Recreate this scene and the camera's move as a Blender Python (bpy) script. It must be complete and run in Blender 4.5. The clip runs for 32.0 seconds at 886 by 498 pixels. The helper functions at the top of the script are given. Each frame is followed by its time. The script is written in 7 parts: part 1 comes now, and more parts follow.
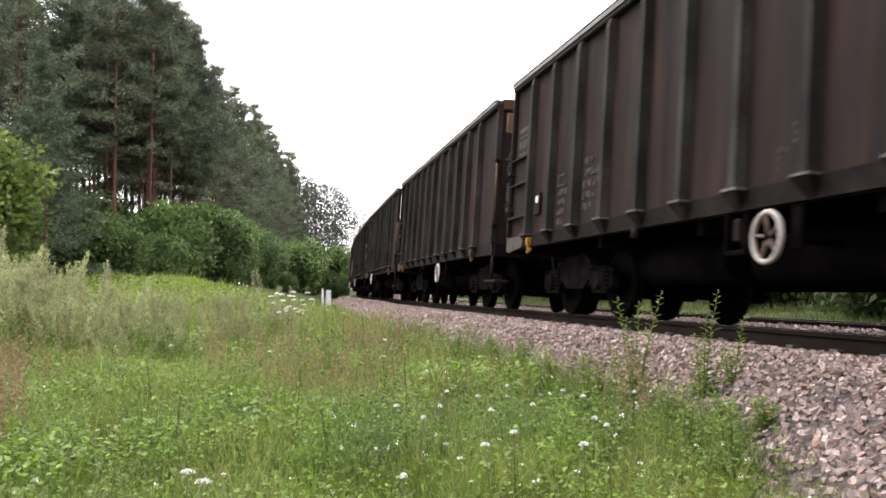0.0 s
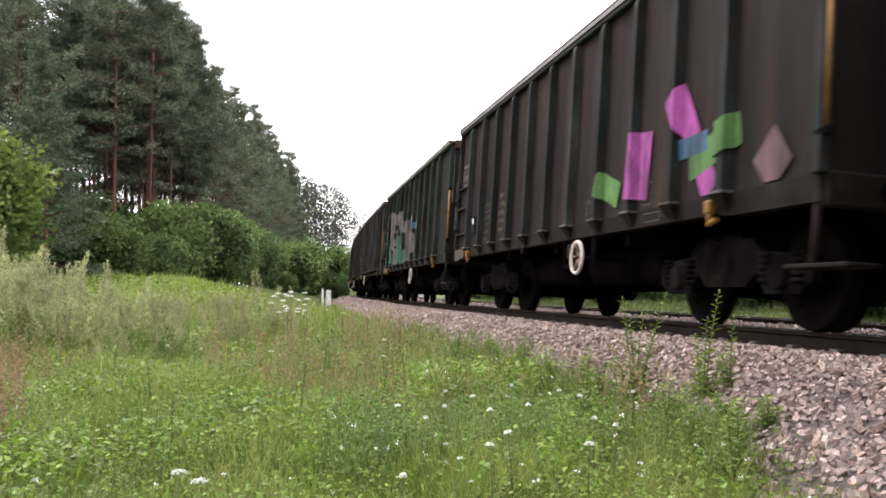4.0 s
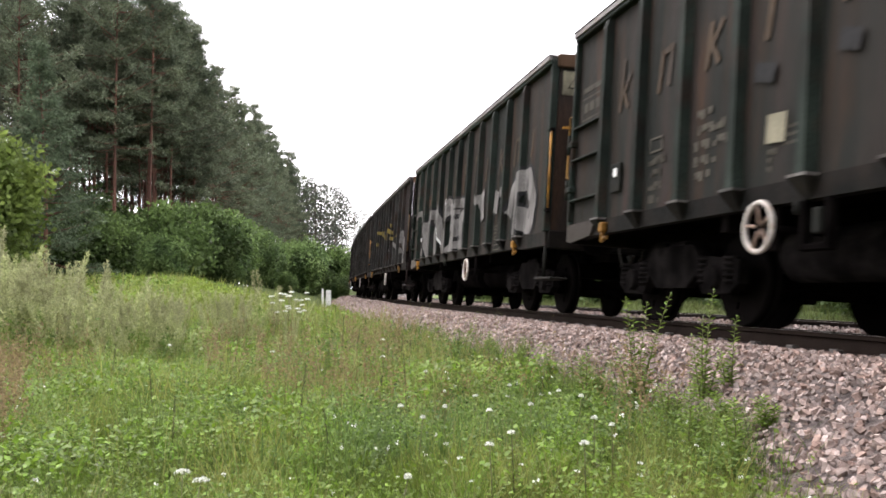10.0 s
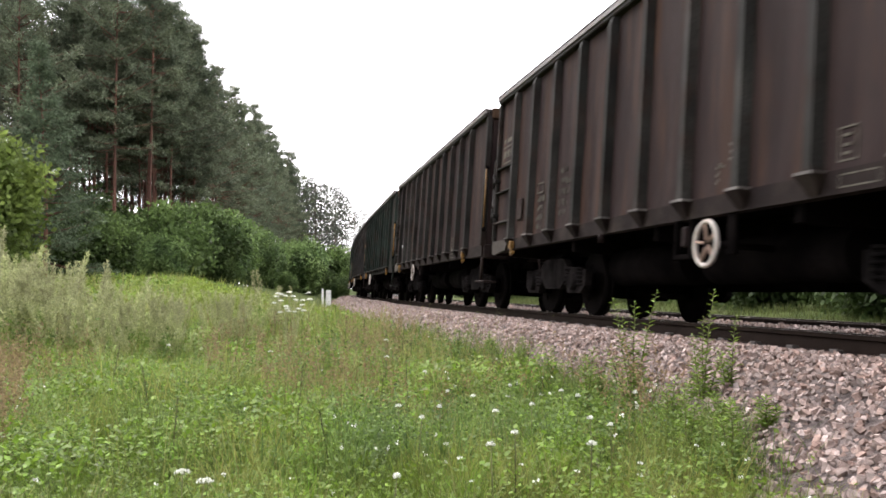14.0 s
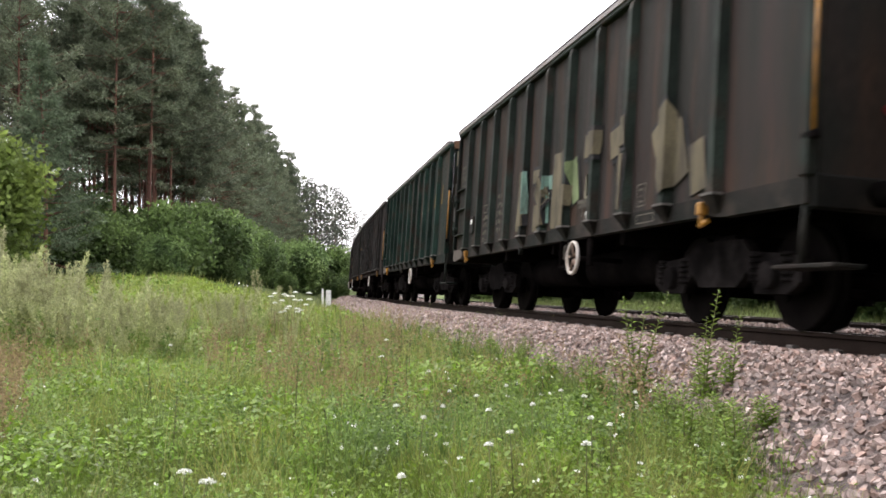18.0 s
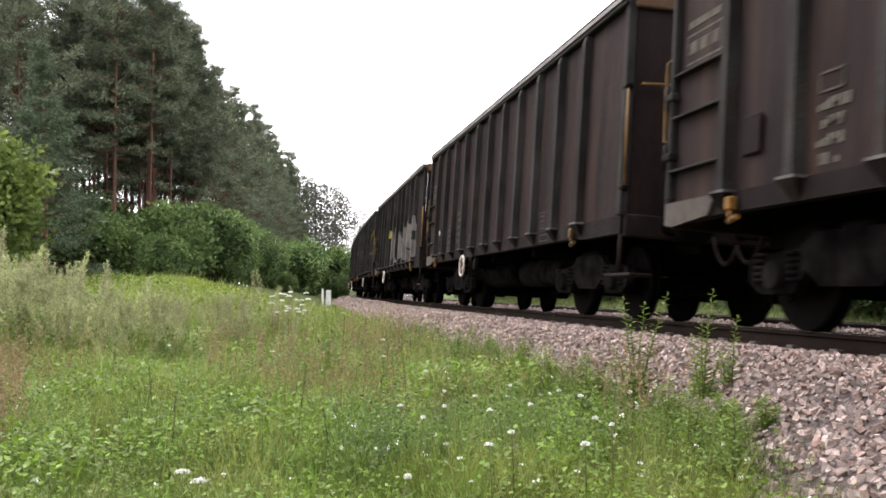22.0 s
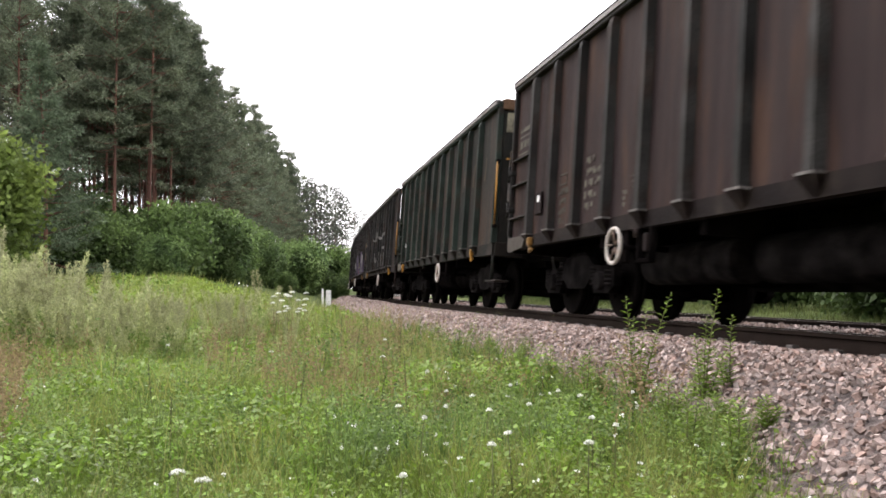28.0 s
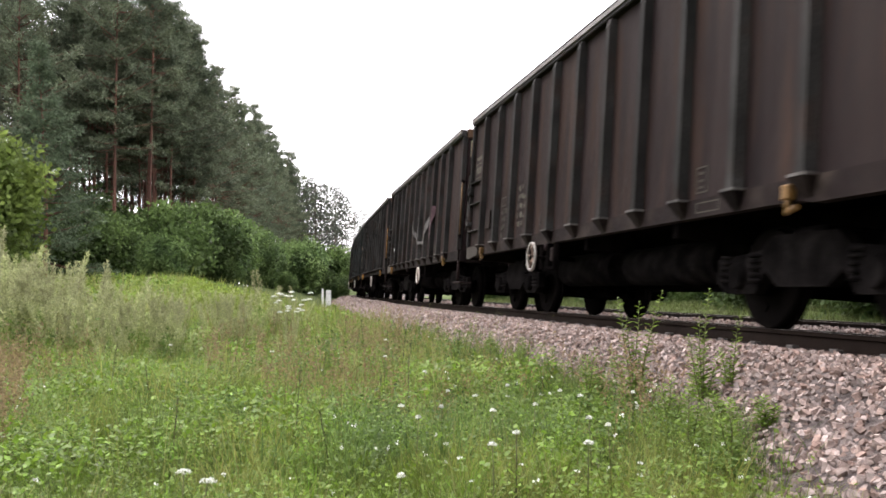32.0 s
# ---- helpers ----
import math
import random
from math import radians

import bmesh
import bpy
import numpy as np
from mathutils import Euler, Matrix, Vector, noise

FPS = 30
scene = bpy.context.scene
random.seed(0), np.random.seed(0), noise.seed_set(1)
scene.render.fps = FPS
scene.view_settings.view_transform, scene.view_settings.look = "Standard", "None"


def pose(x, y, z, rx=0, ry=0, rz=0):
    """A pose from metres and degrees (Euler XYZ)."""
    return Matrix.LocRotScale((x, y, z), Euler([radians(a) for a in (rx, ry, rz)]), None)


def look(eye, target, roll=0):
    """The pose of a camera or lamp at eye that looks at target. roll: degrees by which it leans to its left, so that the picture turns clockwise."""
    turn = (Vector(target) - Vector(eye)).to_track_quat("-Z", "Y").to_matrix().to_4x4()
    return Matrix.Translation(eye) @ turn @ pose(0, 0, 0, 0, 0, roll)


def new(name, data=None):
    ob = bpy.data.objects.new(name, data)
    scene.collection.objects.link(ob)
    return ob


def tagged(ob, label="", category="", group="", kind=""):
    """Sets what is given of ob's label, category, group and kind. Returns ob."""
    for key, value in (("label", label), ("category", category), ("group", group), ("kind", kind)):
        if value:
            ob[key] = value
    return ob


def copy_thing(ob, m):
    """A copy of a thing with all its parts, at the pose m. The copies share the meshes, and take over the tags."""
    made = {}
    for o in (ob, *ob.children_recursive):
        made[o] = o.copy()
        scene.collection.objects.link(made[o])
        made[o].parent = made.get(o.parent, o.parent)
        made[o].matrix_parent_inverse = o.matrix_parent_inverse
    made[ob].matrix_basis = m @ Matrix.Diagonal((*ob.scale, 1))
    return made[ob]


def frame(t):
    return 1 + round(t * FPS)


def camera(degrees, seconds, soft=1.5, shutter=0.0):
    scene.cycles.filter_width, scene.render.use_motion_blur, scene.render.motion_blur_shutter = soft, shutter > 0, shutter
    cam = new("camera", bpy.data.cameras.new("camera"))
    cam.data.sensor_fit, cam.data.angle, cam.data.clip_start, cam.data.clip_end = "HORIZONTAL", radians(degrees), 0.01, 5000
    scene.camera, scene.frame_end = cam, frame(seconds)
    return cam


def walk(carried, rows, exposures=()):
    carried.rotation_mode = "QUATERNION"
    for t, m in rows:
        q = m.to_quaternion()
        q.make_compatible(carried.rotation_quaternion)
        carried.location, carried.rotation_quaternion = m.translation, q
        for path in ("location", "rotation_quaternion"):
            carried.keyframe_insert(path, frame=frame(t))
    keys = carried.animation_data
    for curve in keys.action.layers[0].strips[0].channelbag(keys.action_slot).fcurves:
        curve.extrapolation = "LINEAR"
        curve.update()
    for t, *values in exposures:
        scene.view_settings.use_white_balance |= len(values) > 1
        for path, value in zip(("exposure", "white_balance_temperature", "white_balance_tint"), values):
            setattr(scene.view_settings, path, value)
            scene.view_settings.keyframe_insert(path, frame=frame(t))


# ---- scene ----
# Plan: the near rail's top is z = 0; the camera stands at x = y = 0 and looks along +y.
# The track is one long arc that comes from ahead, passes to the right and goes on behind.
cam = camera(52.36, 32.0, soft=1.65, shutter=0.2)
walk(cam, [(0.0, pose(0, 0, 0.345, 92.68, 0, 0)), (32.0, pose(0, 0, 0.345, 92.68, 0, 0))],
     exposures=((0.0, 1.75, 6500, 15), (32.0, 1.75, 6500, 15)))

# ---- light: a bright overcast summer sky ----
SUN_EL, SUN_AZ = 50.0, -40.0          # degrees; azimuth clockwise from +y
world = bpy.data.worlds.new("overcast_sky")
scene.world = world
world.use_nodes = True
wn, wl = world.node_tree.nodes, world.node_tree.links
wn.clear()
sky = wn.new("ShaderNodeTexSky")
sky.sky_type, sky.sun_disc = "NISHITA", False
sky.sun_elevation, sky.sun_rotation = radians(SUN_EL), radians(SUN_AZ)
sky.dust_density = 3.0
dim = wn.new("ShaderNodeVectorMath")
dim.operation = "SCALE"
dim.inputs["Scale"].default_value = 0.12
cloud = wn.new("ShaderNodeTexNoise")
cloud.inputs["Scale"].default_value, cloud.inputs["Detail"].default_value = 1.6, 5.0
ramp = wn.new("ShaderNodeMapRange")
ramp.inputs["To Min"].default_value, ramp.inputs["To Max"].default_value = 0.92, 1.12
comb = wn.new("ShaderNodeCombineColor")
mixs = wn.new("ShaderNodeMix")
mixs.data_type = "RGBA"
mixs.inputs[0].default_value = 0.88
bg = wn.new("ShaderNodeBackground")
bg.inputs["Strength"].default_value = 1.0
wo = wn.new("ShaderNodeOutputWorld")
wl.new(sky.outputs[0], dim.inputs[0])
wl.new(cloud.outputs[0], ramp.inputs[0])
for k in range(3):
    wl.new(ramp.outputs[0], comb.inputs[k])
wl.new(dim.outputs[0], mixs.inputs[6])
wl.new(comb.outputs[0], mixs.inputs[7])
wl.new(mixs.outputs[2], bg.inputs[0])
wl.new(bg.outputs[0], wo.inputs[0])
sun = new("sun", bpy.data.lights.new("sun", "SUN"))
sun.data.energy, sun.data.angle, sun.data.color = 1.1, radians(40), (1.0, 0.97, 0.92)
az, el = radians(SUN_AZ), radians(SUN_EL)
sun.matrix_world = look((0, 0, 50), Vector((0, 0, 50)) - Vector((math.sin(az) * math.cos(el), math.cos(az) * math.cos(el), math.sin(el))))

# ---- the line of the track ----
CURVE, TURN, SIDE = 0.00140, radians(11.96), 3.963
HALF, CANT = 1.43, 0.0655


def track(s, off):
    """Place on the plan, s metres up the line and off metres to the right of the wagons' near side; and the heading up the line."""
    a = -TURN
    h = a + CURVE * s
    x = (-math.cos(h) + math.cos(a)) / CURVE + SIDE * math.cos(TURN) + off * math.cos(h)
    y = (math.sin(h) - math.sin(a)) / CURVE + SIDE * math.sin(TURN) - off * math.sin(h)
    return x, y, h


def track_pose(s):
    """Pose on the track's middle at rail height: x points the way the train goes, z up the canted axis."""
    x, y, h = track(s, HALF)
    fwd = Vector((-math.sin(h), -math.cos(h), 0))
    inside = Vector((math.cos(h), -math.sin(h), 0))
    up = (Vector((0, 0, 1)) * math.cos(CANT) + inside * math.sin(CANT)).normalized()
    left = up.cross(fwd)
    m = Matrix((fwd, left, up)).transposed().to_4x4()
    m.translation = (x, y, -0.7525 * CANT)
    return m


def off_track(x, y):
    """Distance to the left of the wagons' near side, and s; vectorised."""
    a = -TURN
    cx = SIDE * math.cos(TURN) + math.cos(a) / CURVE
    cy = SIDE * math.sin(TURN) - math.sin(a) / CURVE
    dx, dy = np.asarray(x) - cx, np.asarray(y) - cy
    r = np.hypot(dx, dy)
    return r - 1 / CURVE, (np.arctan2(dy, -dx) - a) / CURVE


def ground_z(x, y):
    """Height of the ground: a low bed under the track, a meadow that climbs gently towards the wood."""
    x, y = np.asarray(x, float), np.asarray(y, float)
    left, _ = off_track(x, y)
    d = np.abs(left + HALF)                           # from the middle of the track
    z = np.interp(d, [0, 2.6, 4.2, 6.0], [-0.5, -0.56, -0.64, -0.68])
    rise = np.where(left > 0, np.clip((y - 9) / 30, 0, 1) ** 1.2 * np.clip((left - 2.0) / 6, 0, 1) * 1.45, np.clip((-left - 7.5) / 3, 0, 1) * 0.4)
    rise = rise + np.where(left > 0, np.clip((left - 18) / 30, 0, 1) * 0.6, 0)
    bump = 0.07 * np.sin(x * 0.9 + 1.3) * np.sin(y * 0.7) + 0.04 * np.sin(x * 2.3 + y * 1.7)
    return z + rise + bump * np.clip((d - 3.2) / 2, 0, 1)


# ---- mesh helpers ----
def part(name, bm, material, parent=None, label=""):
    me = bpy.data.meshes.new(name)
    if isinstance(bm, bmesh.types.BMesh):
        bm.to_mesh(me)
        bm.free()
    else:
        me = bm
    me.materials.clear()
    me.materials.append(material)
    ob = new(name, me)
    if parent is not None:
        ob.parent = parent
    if label:
        ob["label"] = label
    return ob


def box(bm, x0, x1, y0, y1, z0, z1, bevel=0.0):
    vs = [bm.verts.new((x, y, z)) for x in (x0, x1) for y in (y0, y1) for z in (z0, z1)]
    fs = [bm.faces.new([vs[k] for k in f]) for f in ((0, 1, 3, 2), (4, 6, 7, 5), (0, 4, 5, 1), (2, 3, 7, 6), (0, 2, 6, 4), (1, 5, 7, 3))]
    if bevel:
        bmesh.ops.bevel(bm, geom=list({e for f in fs for e in f.edges}), offset=bevel, segments=1, affect="EDGES")
    return bm


def boxed(*a, **k):
    return box(bmesh.new(), *a, **k)


def tube(bm, p, q, r0, r1=None, n=10, caps=True):
    """A round bar from p to q."""
    p, q = Vector(p), Vector(q)
    r1 = r0 if r1 is None else r1
    d = (q - p).normalized()
    u = d.orthogonal().normalized()
    v = d.cross(u)
    rings = []
    for c, r in ((p, r0), (q, r1)):
        rings.append([bm.verts.new(c + (u * math.cos(2 * math.pi * k / n) + v * math.sin(2 * math.pi * k / n)) * r) for k in range(n)])
    for k in range(n):
        f = bm.faces.new((rings[0][k], rings[0][(k + 1) % n], rings[1][(k + 1) % n], rings[1][k]))
        f.smooth = True
    if caps:
        bm.faces.new(rings[0][::-1])
        bm.faces.new(rings[1])
    return bm


def swept(bm, pts, radii, n=6):
    """One unbroken round bar along several points."""
    pts = [Vector(p) for p in pts]
    rings = []
    for k, p in enumerate(pts):
        d = (pts[min(k + 1, len(pts) - 1)] - pts[max(k - 1, 0)]).normalized()
        u = (d.cross(Vector((0.31, 0.87, 0.39)))).normalized()
        v = d.cross(u)
        rings.append([bm.verts.new(p + (u * math.cos(2 * math.pi * j / n) + v * math.sin(2 * math.pi * j / n)) * radii[k]) for j in range(n)])
    for a, b in zip(rings, rings[1:]):
        for j in range(n):
            bm.faces.new((a[j], a[(j + 1) % n], b[(j + 1) % n], b[j])).smooth = True
    bm.faces.new(rings[0][::-1])
    bm.faces.new(rings[-1])
    return bm


def prism(bm, outline, y0, y1):
    """An outline in x, z pushed from y0 to y1."""
    a = [bm.verts.new((x, y0, z)) for x, z in outline]
    b = [bm.verts.new((x, y1, z)) for x, z in outline]
    bm.faces.new(a)
    bm.faces.new(b[::-1])
    for k in range(len(a)):
        j = (k + 1) % len(a)
        bm.faces.new((a[k], b[k], b[j], a[j]))
    bmesh.ops.recalc_face_normals(bm, faces=bm.faces)
    return bm


def np_mesh(name, verts, faces, smooth=False):
    """A mesh from arrays: verts (n, 3), faces (m, k)."""
    verts, faces = np.ascontiguousarray(verts, np.float32), np.ascontiguousarray(faces, np.int32)
    me = bpy.data.meshes.new(name)
    m, k = faces.shape
    me.vertices.add(len(verts))
    me.vertices.foreach_set("co", verts.ravel())
    me.loops.add(m * k)
    me.loops.foreach_set("vertex_index", faces.ravel())
    me.polygons.add(m)
    me.polygons.foreach_set("loop_start", np.arange(0, m * k, k, dtype=np.int32))
    me.polygons.foreach_set("use_smooth", np.full(m, smooth, bool))
    me.update(calc_edges=True)
    return me


def empty(name, m, label, category, group=""):
    ob = new(name)
    ob.empty_display_size = 0.3
    ob.matrix_world = m
    return tagged(ob, label, category, group)


# ---- materials ----
def material(name, colour, rough=0.8, metal=0.0, scale=8.0, vary=0.35, fine=60.0, bump=0.15, tint=None, patch=None, per="none", use_object=False, stretch=(1, 1, 1), translucent=0.0, dist=0.01, gloss=0.3, second=None, each=0.0):
    """A procedural surface: base colour varied at two scales, an optional patch colour (rust, dirt), relief, and variation by piece."""
    m = bpy.data.materials.new(name)
    m.use_nodes = True
    n, l = m.node_tree.nodes, m.node_tree.links
    b = n["Principled BSDF"]
    b.inputs["Roughness"].default_value, b.inputs["Metallic"].default_value = rough, metal
    b.inputs["Specular IOR Level"].default_value = gloss
    tc = n.new("ShaderNodeTexCoord")
    mp = n.new("ShaderNodeMapping")
    mp.inputs["Scale"].default_value = stretch
    l.new(tc.outputs["Object"], mp.inputs[0])
    vec = mp.outputs[0]
    info = n.new("ShaderNodeObjectInfo")
    if per == "object":
        add = n.new("ShaderNodeVectorMath")
        add.operation = "ADD"
        sc_ = n.new("ShaderNodeMath")
        sc_.operation = "MULTIPLY"
        sc_.inputs[1].default_value = 37.0
        l.new(info.outputs["Random"], sc_.inputs[0])
        l.new(vec, add.inputs[0])
        l.new(sc_.outputs[0], add.inputs[1])
        vec = add.outputs[0]

    def noise_at(scale, detail):
        t = n.new("ShaderNodeTexNoise")
        t.inputs["Scale"].default_value, t.inputs["Detail"].default_value = scale, detail
        l.new(vec, t.inputs["Vector"])
        return t.outputs[0]

    def ranged(value, lo, hi, a=0.3, c=0.7):
        r = n.new("ShaderNodeMapRange")
        for k, v in (("From Min", a), ("From Max", c), ("To Min", lo), ("To Max", hi)):
            r.inputs[k].default_value = v
        l.new(value, r.inputs[0])
        return r.outputs[0]

    def mix(a, c, fac, mode="MIX"):
        x = n.new("ShaderNodeMix")
        x.data_type, x.blend_type = "RGBA", mode
        for s_, v in ((x.inputs[0], fac), (x.inputs[6], a), (x.inputs[7], c)):
            if isinstance(v, bpy.types.NodeSocket):
                l.new(v, s_)
            else:
                s_.default_value = v if isinstance(v, float) else (*v, 1)
        return x.outputs[2]

    base = info.outputs["Color"] if use_object else colour
    big, small = noise_at(scale, 4.0), noise_at(fine, 3.0)
    if second:                                            # some pieces have another colour
        pick_ = info.outputs["Random"] if per == "object" else n.new("ShaderNodeNewGeometry").outputs["Random Per Island"]
        w_ = n.new("ShaderNodeTexWhiteNoise")
        w_.noise_dimensions = "1D"
        l.new(pick_, w_.inputs["W"])
        base = mix(base, second, w_.outputs["Value"])
    if tint:
        base = mix(base, tint, ranged(big, 0.0, 1.0, 0.35, 0.7))
    if patch:
        base = mix(base, patch[0], ranged(noise_at(patch[1], 6.0), 0.0, patch[2], 0.5, 0.68))
    f = n.new("ShaderNodeMath")
    f.operation = "MULTIPLY"
    l.new(ranged(big, 1 - vary, 1 + vary * 0.7), f.inputs[0])
    l.new(ranged(small, 1 - vary * 0.5, 1 + vary * 0.5), f.inputs[1])
    val = f.outputs[0]
    if per in ("island", "object"):
        src = info.outputs["Random"]
        if per == "island":
            src = n.new("ShaderNodeNewGeometry").outputs["Random Per Island"]
        f2 = n.new("ShaderNodeMath")
        f2.operation = "MULTIPLY"
        l.new(val, f2.inputs[0])
        l.new(ranged(src, 0.6, 1.4, 0.0, 1.0), f2.inputs[1])
        val = f2.outputs[0]
    if each:                                              # and from thing to thing
        f3 = n.new("ShaderNodeMath")
        f3.operation = "MULTIPLY"
        l.new(val, f3.inputs[0])
        l.new(ranged(info.outputs["Random"], 1 - each, 1 + each, 0.0, 1.0), f3.inputs[1])
        val = f3.outputs[0]
    v = n.new("ShaderNodeVectorMath")
    v.operation = "SCALE"
    col = base
    if isinstance(col, bpy.types.NodeSocket):
        l.new(col, v.inputs[0])
    else:
        v.inputs[0].default_value = col
    l.new(val, v.inputs["Scale"])
    l.new(v.outputs[0], b.inputs["Base Color"])
    l.new(ranged(small, max(0.0, rough - 0.12), min(1.0, rough + 0.12)), b.inputs["Roughness"])
    if bump:
        bp = n.new("ShaderNodeBump")
        bp.inputs["Strength"].default_value, bp.inputs["Distance"].default_value = bump, dist
        l.new(small, bp.inputs["Height"])
        l.new(bp.outputs[0], b.inputs["Normal"])
    if translucent:
        tr = n.new("ShaderNodeBsdfTranslucent")
        l.new(v.outputs[0], tr.inputs[0])
        ms = n.new("ShaderNodeMixShader")
        ms.inputs[0].default_value = translucent
        out = n["Material Output"]
        l.new(b.outputs[0], ms.inputs[1])
        l.new(tr.outputs[0], ms.inputs[2])
        l.new(ms.outputs[0], out.inputs[0])
    return m


M_PAINT = material("wagon_paint", (0.03, 0.025, 0.022), 0.7, 0.0, 1.3, 0.55, 30, 0.25, tint=(0.015, 0.010, 0.009), patch=((0.042, 0.021, 0.012), 1.9, 0.45), use_object=True, stretch=(2.2, 1.0, 0.28), per="object", gloss=0.065)
M_RIB = material("rib_paint", (0.03, 0.03, 0.03), 0.65, 0.0, 1.6, 0.55, 40, 0.2, patch=((0.022, 0.013, 0.010), 2.4, 0.75), use_object=True, per="object", gloss=0.06)
M_SILL = material("sill_paint", (0.03, 0.03, 0.03), 0.8, 0.0, 2.0, 0.45, 30, 0.25, tint=(0.011, 0.008, 0.007), patch=((0.036, 0.028, 0.023), 2.4, 0.45), use_object=True, per="object", gloss=0.07)
# grime and dust, with the shade under the wagons painted into the colour
M_UNDER = material("shaded_underframe_grime", (0.0042, 0.0036, 0.0036), 0.9, 0.0, 3.0, 0.4, 30, 0.3, tint=(0.0062, 0.0052, 0.0050), gloss=0.0)
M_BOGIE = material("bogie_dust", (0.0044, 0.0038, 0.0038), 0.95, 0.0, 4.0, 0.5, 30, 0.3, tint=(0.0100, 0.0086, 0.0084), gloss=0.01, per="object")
M_WHEEL = material("shaded_wheel_steel", (0.0048, 0.0040, 0.0038), 0.8, 0.0, 3.0, 0.4, 30, 0.2, gloss=0.01)
M_LIP = material("pale_top_rail", (0.150, 0.138, 0.138), 0.55, 0.0, 3.0, 0.35, 40, 0.2, patch=((0.12, 0.08, 0.06), 4.0, 0.6))
M_WHITE = material("handwheel_white", (0.42, 0.38, 0.35), 0.6, 0.0, 9.0, 0.2, 60, 0.15, patch=((0.16, 0.09, 0.05), 9.0, 0.5), per="object")
M_YELLOW = material("yellow_paint", (0.5, 0.25, 0.03), 0.6, 0.0, 6.0, 0.35, 60, 0.15, patch=((0.05, 0.028, 0.016), 4.0, 0.6), per="object", use_object=True)
M_LETTER = material("faded_lettering", (0.080, 0.073, 0.060), 0.8, 0.0, 6.0, 0.5, 70, 0.05, patch=((0.02, 0.016, 0.014), 6.0, 0.9), per="object", gloss=0.07)
M_PLATE = material("white_plate", (0.55, 0.55, 0.54), 0.7, 0.0, 9.0, 0.25, 60, 0.05)
M_RED = material("red_lamp_glass", (0.16, 0.008, 0.010), 0.4, 0.0, 9.0, 0.2, 60, 0.0)
M_RAIL = material("rail_steel", (0.016, 0.011, 0.009), 0.7, 0.2, 3.0, 0.3, 50, 0.2, gloss=0.03)
M_RAILTOP = material("rail_head_worn", (0.30, 0.28, 0.27), 0.35, 0.9, 3.0, 0.2, 50, 0.05)
M_SLEEPER = material("concrete_sleeper", (0.09, 0.08, 0.075), 0.9, 0.0, 4.0, 0.3, 60, 0.4)
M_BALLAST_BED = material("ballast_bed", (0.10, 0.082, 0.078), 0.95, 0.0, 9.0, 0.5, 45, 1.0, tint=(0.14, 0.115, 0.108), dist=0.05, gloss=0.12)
M_STONE = material("ballast_stone", (0.340, 0.282, 0.262), 0.9, 0.0, 22.0, 0.4, 90, 0.3, second=(0.225, 0.155, 0.130), per="island", dist=0.003, gloss=0.12)
M_STONE_ONE = material("ballast_stone_single", (0.340, 0.282, 0.262), 0.9, 0.0, 22.0, 0.4, 90, 0.3, second=(0.225, 0.155, 0.130), per="object", dist=0.003, gloss=0.12)
M_SOIL = material("meadow_ground", (0.05, 0.08, 0.02), 0.95, 0.0, 0.8, 0.4, 14, 0.8, tint=(0.085, 0.10, 0.03), dist=0.05, gloss=0.12)
M_GRASS = material("grass_blade", (0.146, 0.208, 0.039), 0.6, 0.0, 1.6, 0.45, 20, 0.0, tint=(0.245, 0.238, 0.076), per="island", translucent=0.4)
M_HERB = material("herb_leaf", (0.190, 0.285, 0.036), 0.55, 0.0, 2.2, 0.5, 30, 0.0, tint=(0.12, 0.20, 0.032), per="island", translucent=0.4)
M_DRY = material("dry_seed_head", (0.26, 0.17, 0.09), 0.9, 0.0, 3.0, 0.3, 30, 0.0, per="island", translucent=0.2)
M_PETAL = material("white_petal", (0.75, 0.76, 0.70), 0.7, 0.0, 20.0, 0.15, 60, 0.0, per="island", translucent=0.2)
M_MUGWORT = material("silver_green_leaf", (0.44, 0.45, 0.24), 0.7, 0.0, 1.2, 0.5, 30, 0.0, tint=(0.27, 0.32, 0.12), per="island", translucent=0.35)
M_STEM = material("weed_stem", (0.10, 0.10, 0.04), 0.7, 0.0, 9.0, 0.3, 40, 0.0, per="object")
M_NEEDLE = material("pine_needle", (0.098, 0.124, 0.080), 0.6, 0.0, 0.5, 0.4, 9, 0.0, tint=(0.140, 0.156, 0.098), per="island", translucent=0.25, gloss=0.12, each=0.14)
M_NETTLE = material("nettle_leaf", (0.115, 0.195, 0.040), 0.6, 0.0, 1.4, 0.45, 30, 0.0, tint=(0.165, 0.225, 0.055), per="island", translucent=0.35)
M_DARKHERB = material("deep_green_leaf", (0.070, 0.125, 0.026), 0.6, 0.0, 1.8, 0.45, 30, 0.0, tint=(0.100, 0.160, 0.036), per="island", translucent=0.3)
M_BLUEGRASS = material("blue_green_blade", (0.125, 0.205, 0.058), 0.6, 0.0, 2.0, 0.35, 20, 0.0, tint=(0.150, 0.215, 0.060), per="island", translucent=0.35)
M_GOLD = material("yellow_green_weed", (0.19, 0.235, 0.036), 0.7, 0.0, 0.8, 0.4, 20, 0.0, tint=(0.17, 0.25, 0.04), per="island", translucent=0.35)
M_VERGE = material("dull_verge_grass", (0.125, 0.145, 0.046), 0.7, 0.0, 1.0, 0.4, 20, 0.0, tint=(0.085, 0.115, 0.036), per="island", translucent=0.3)
M_LUSH = material("lush_leaf", (0.20, 0.30, 0.034), 0.55, 0.0, 2.5, 0.5, 30, 0.0, tint=(0.12, 0.22, 0.03), per="island", translucent=0.4)
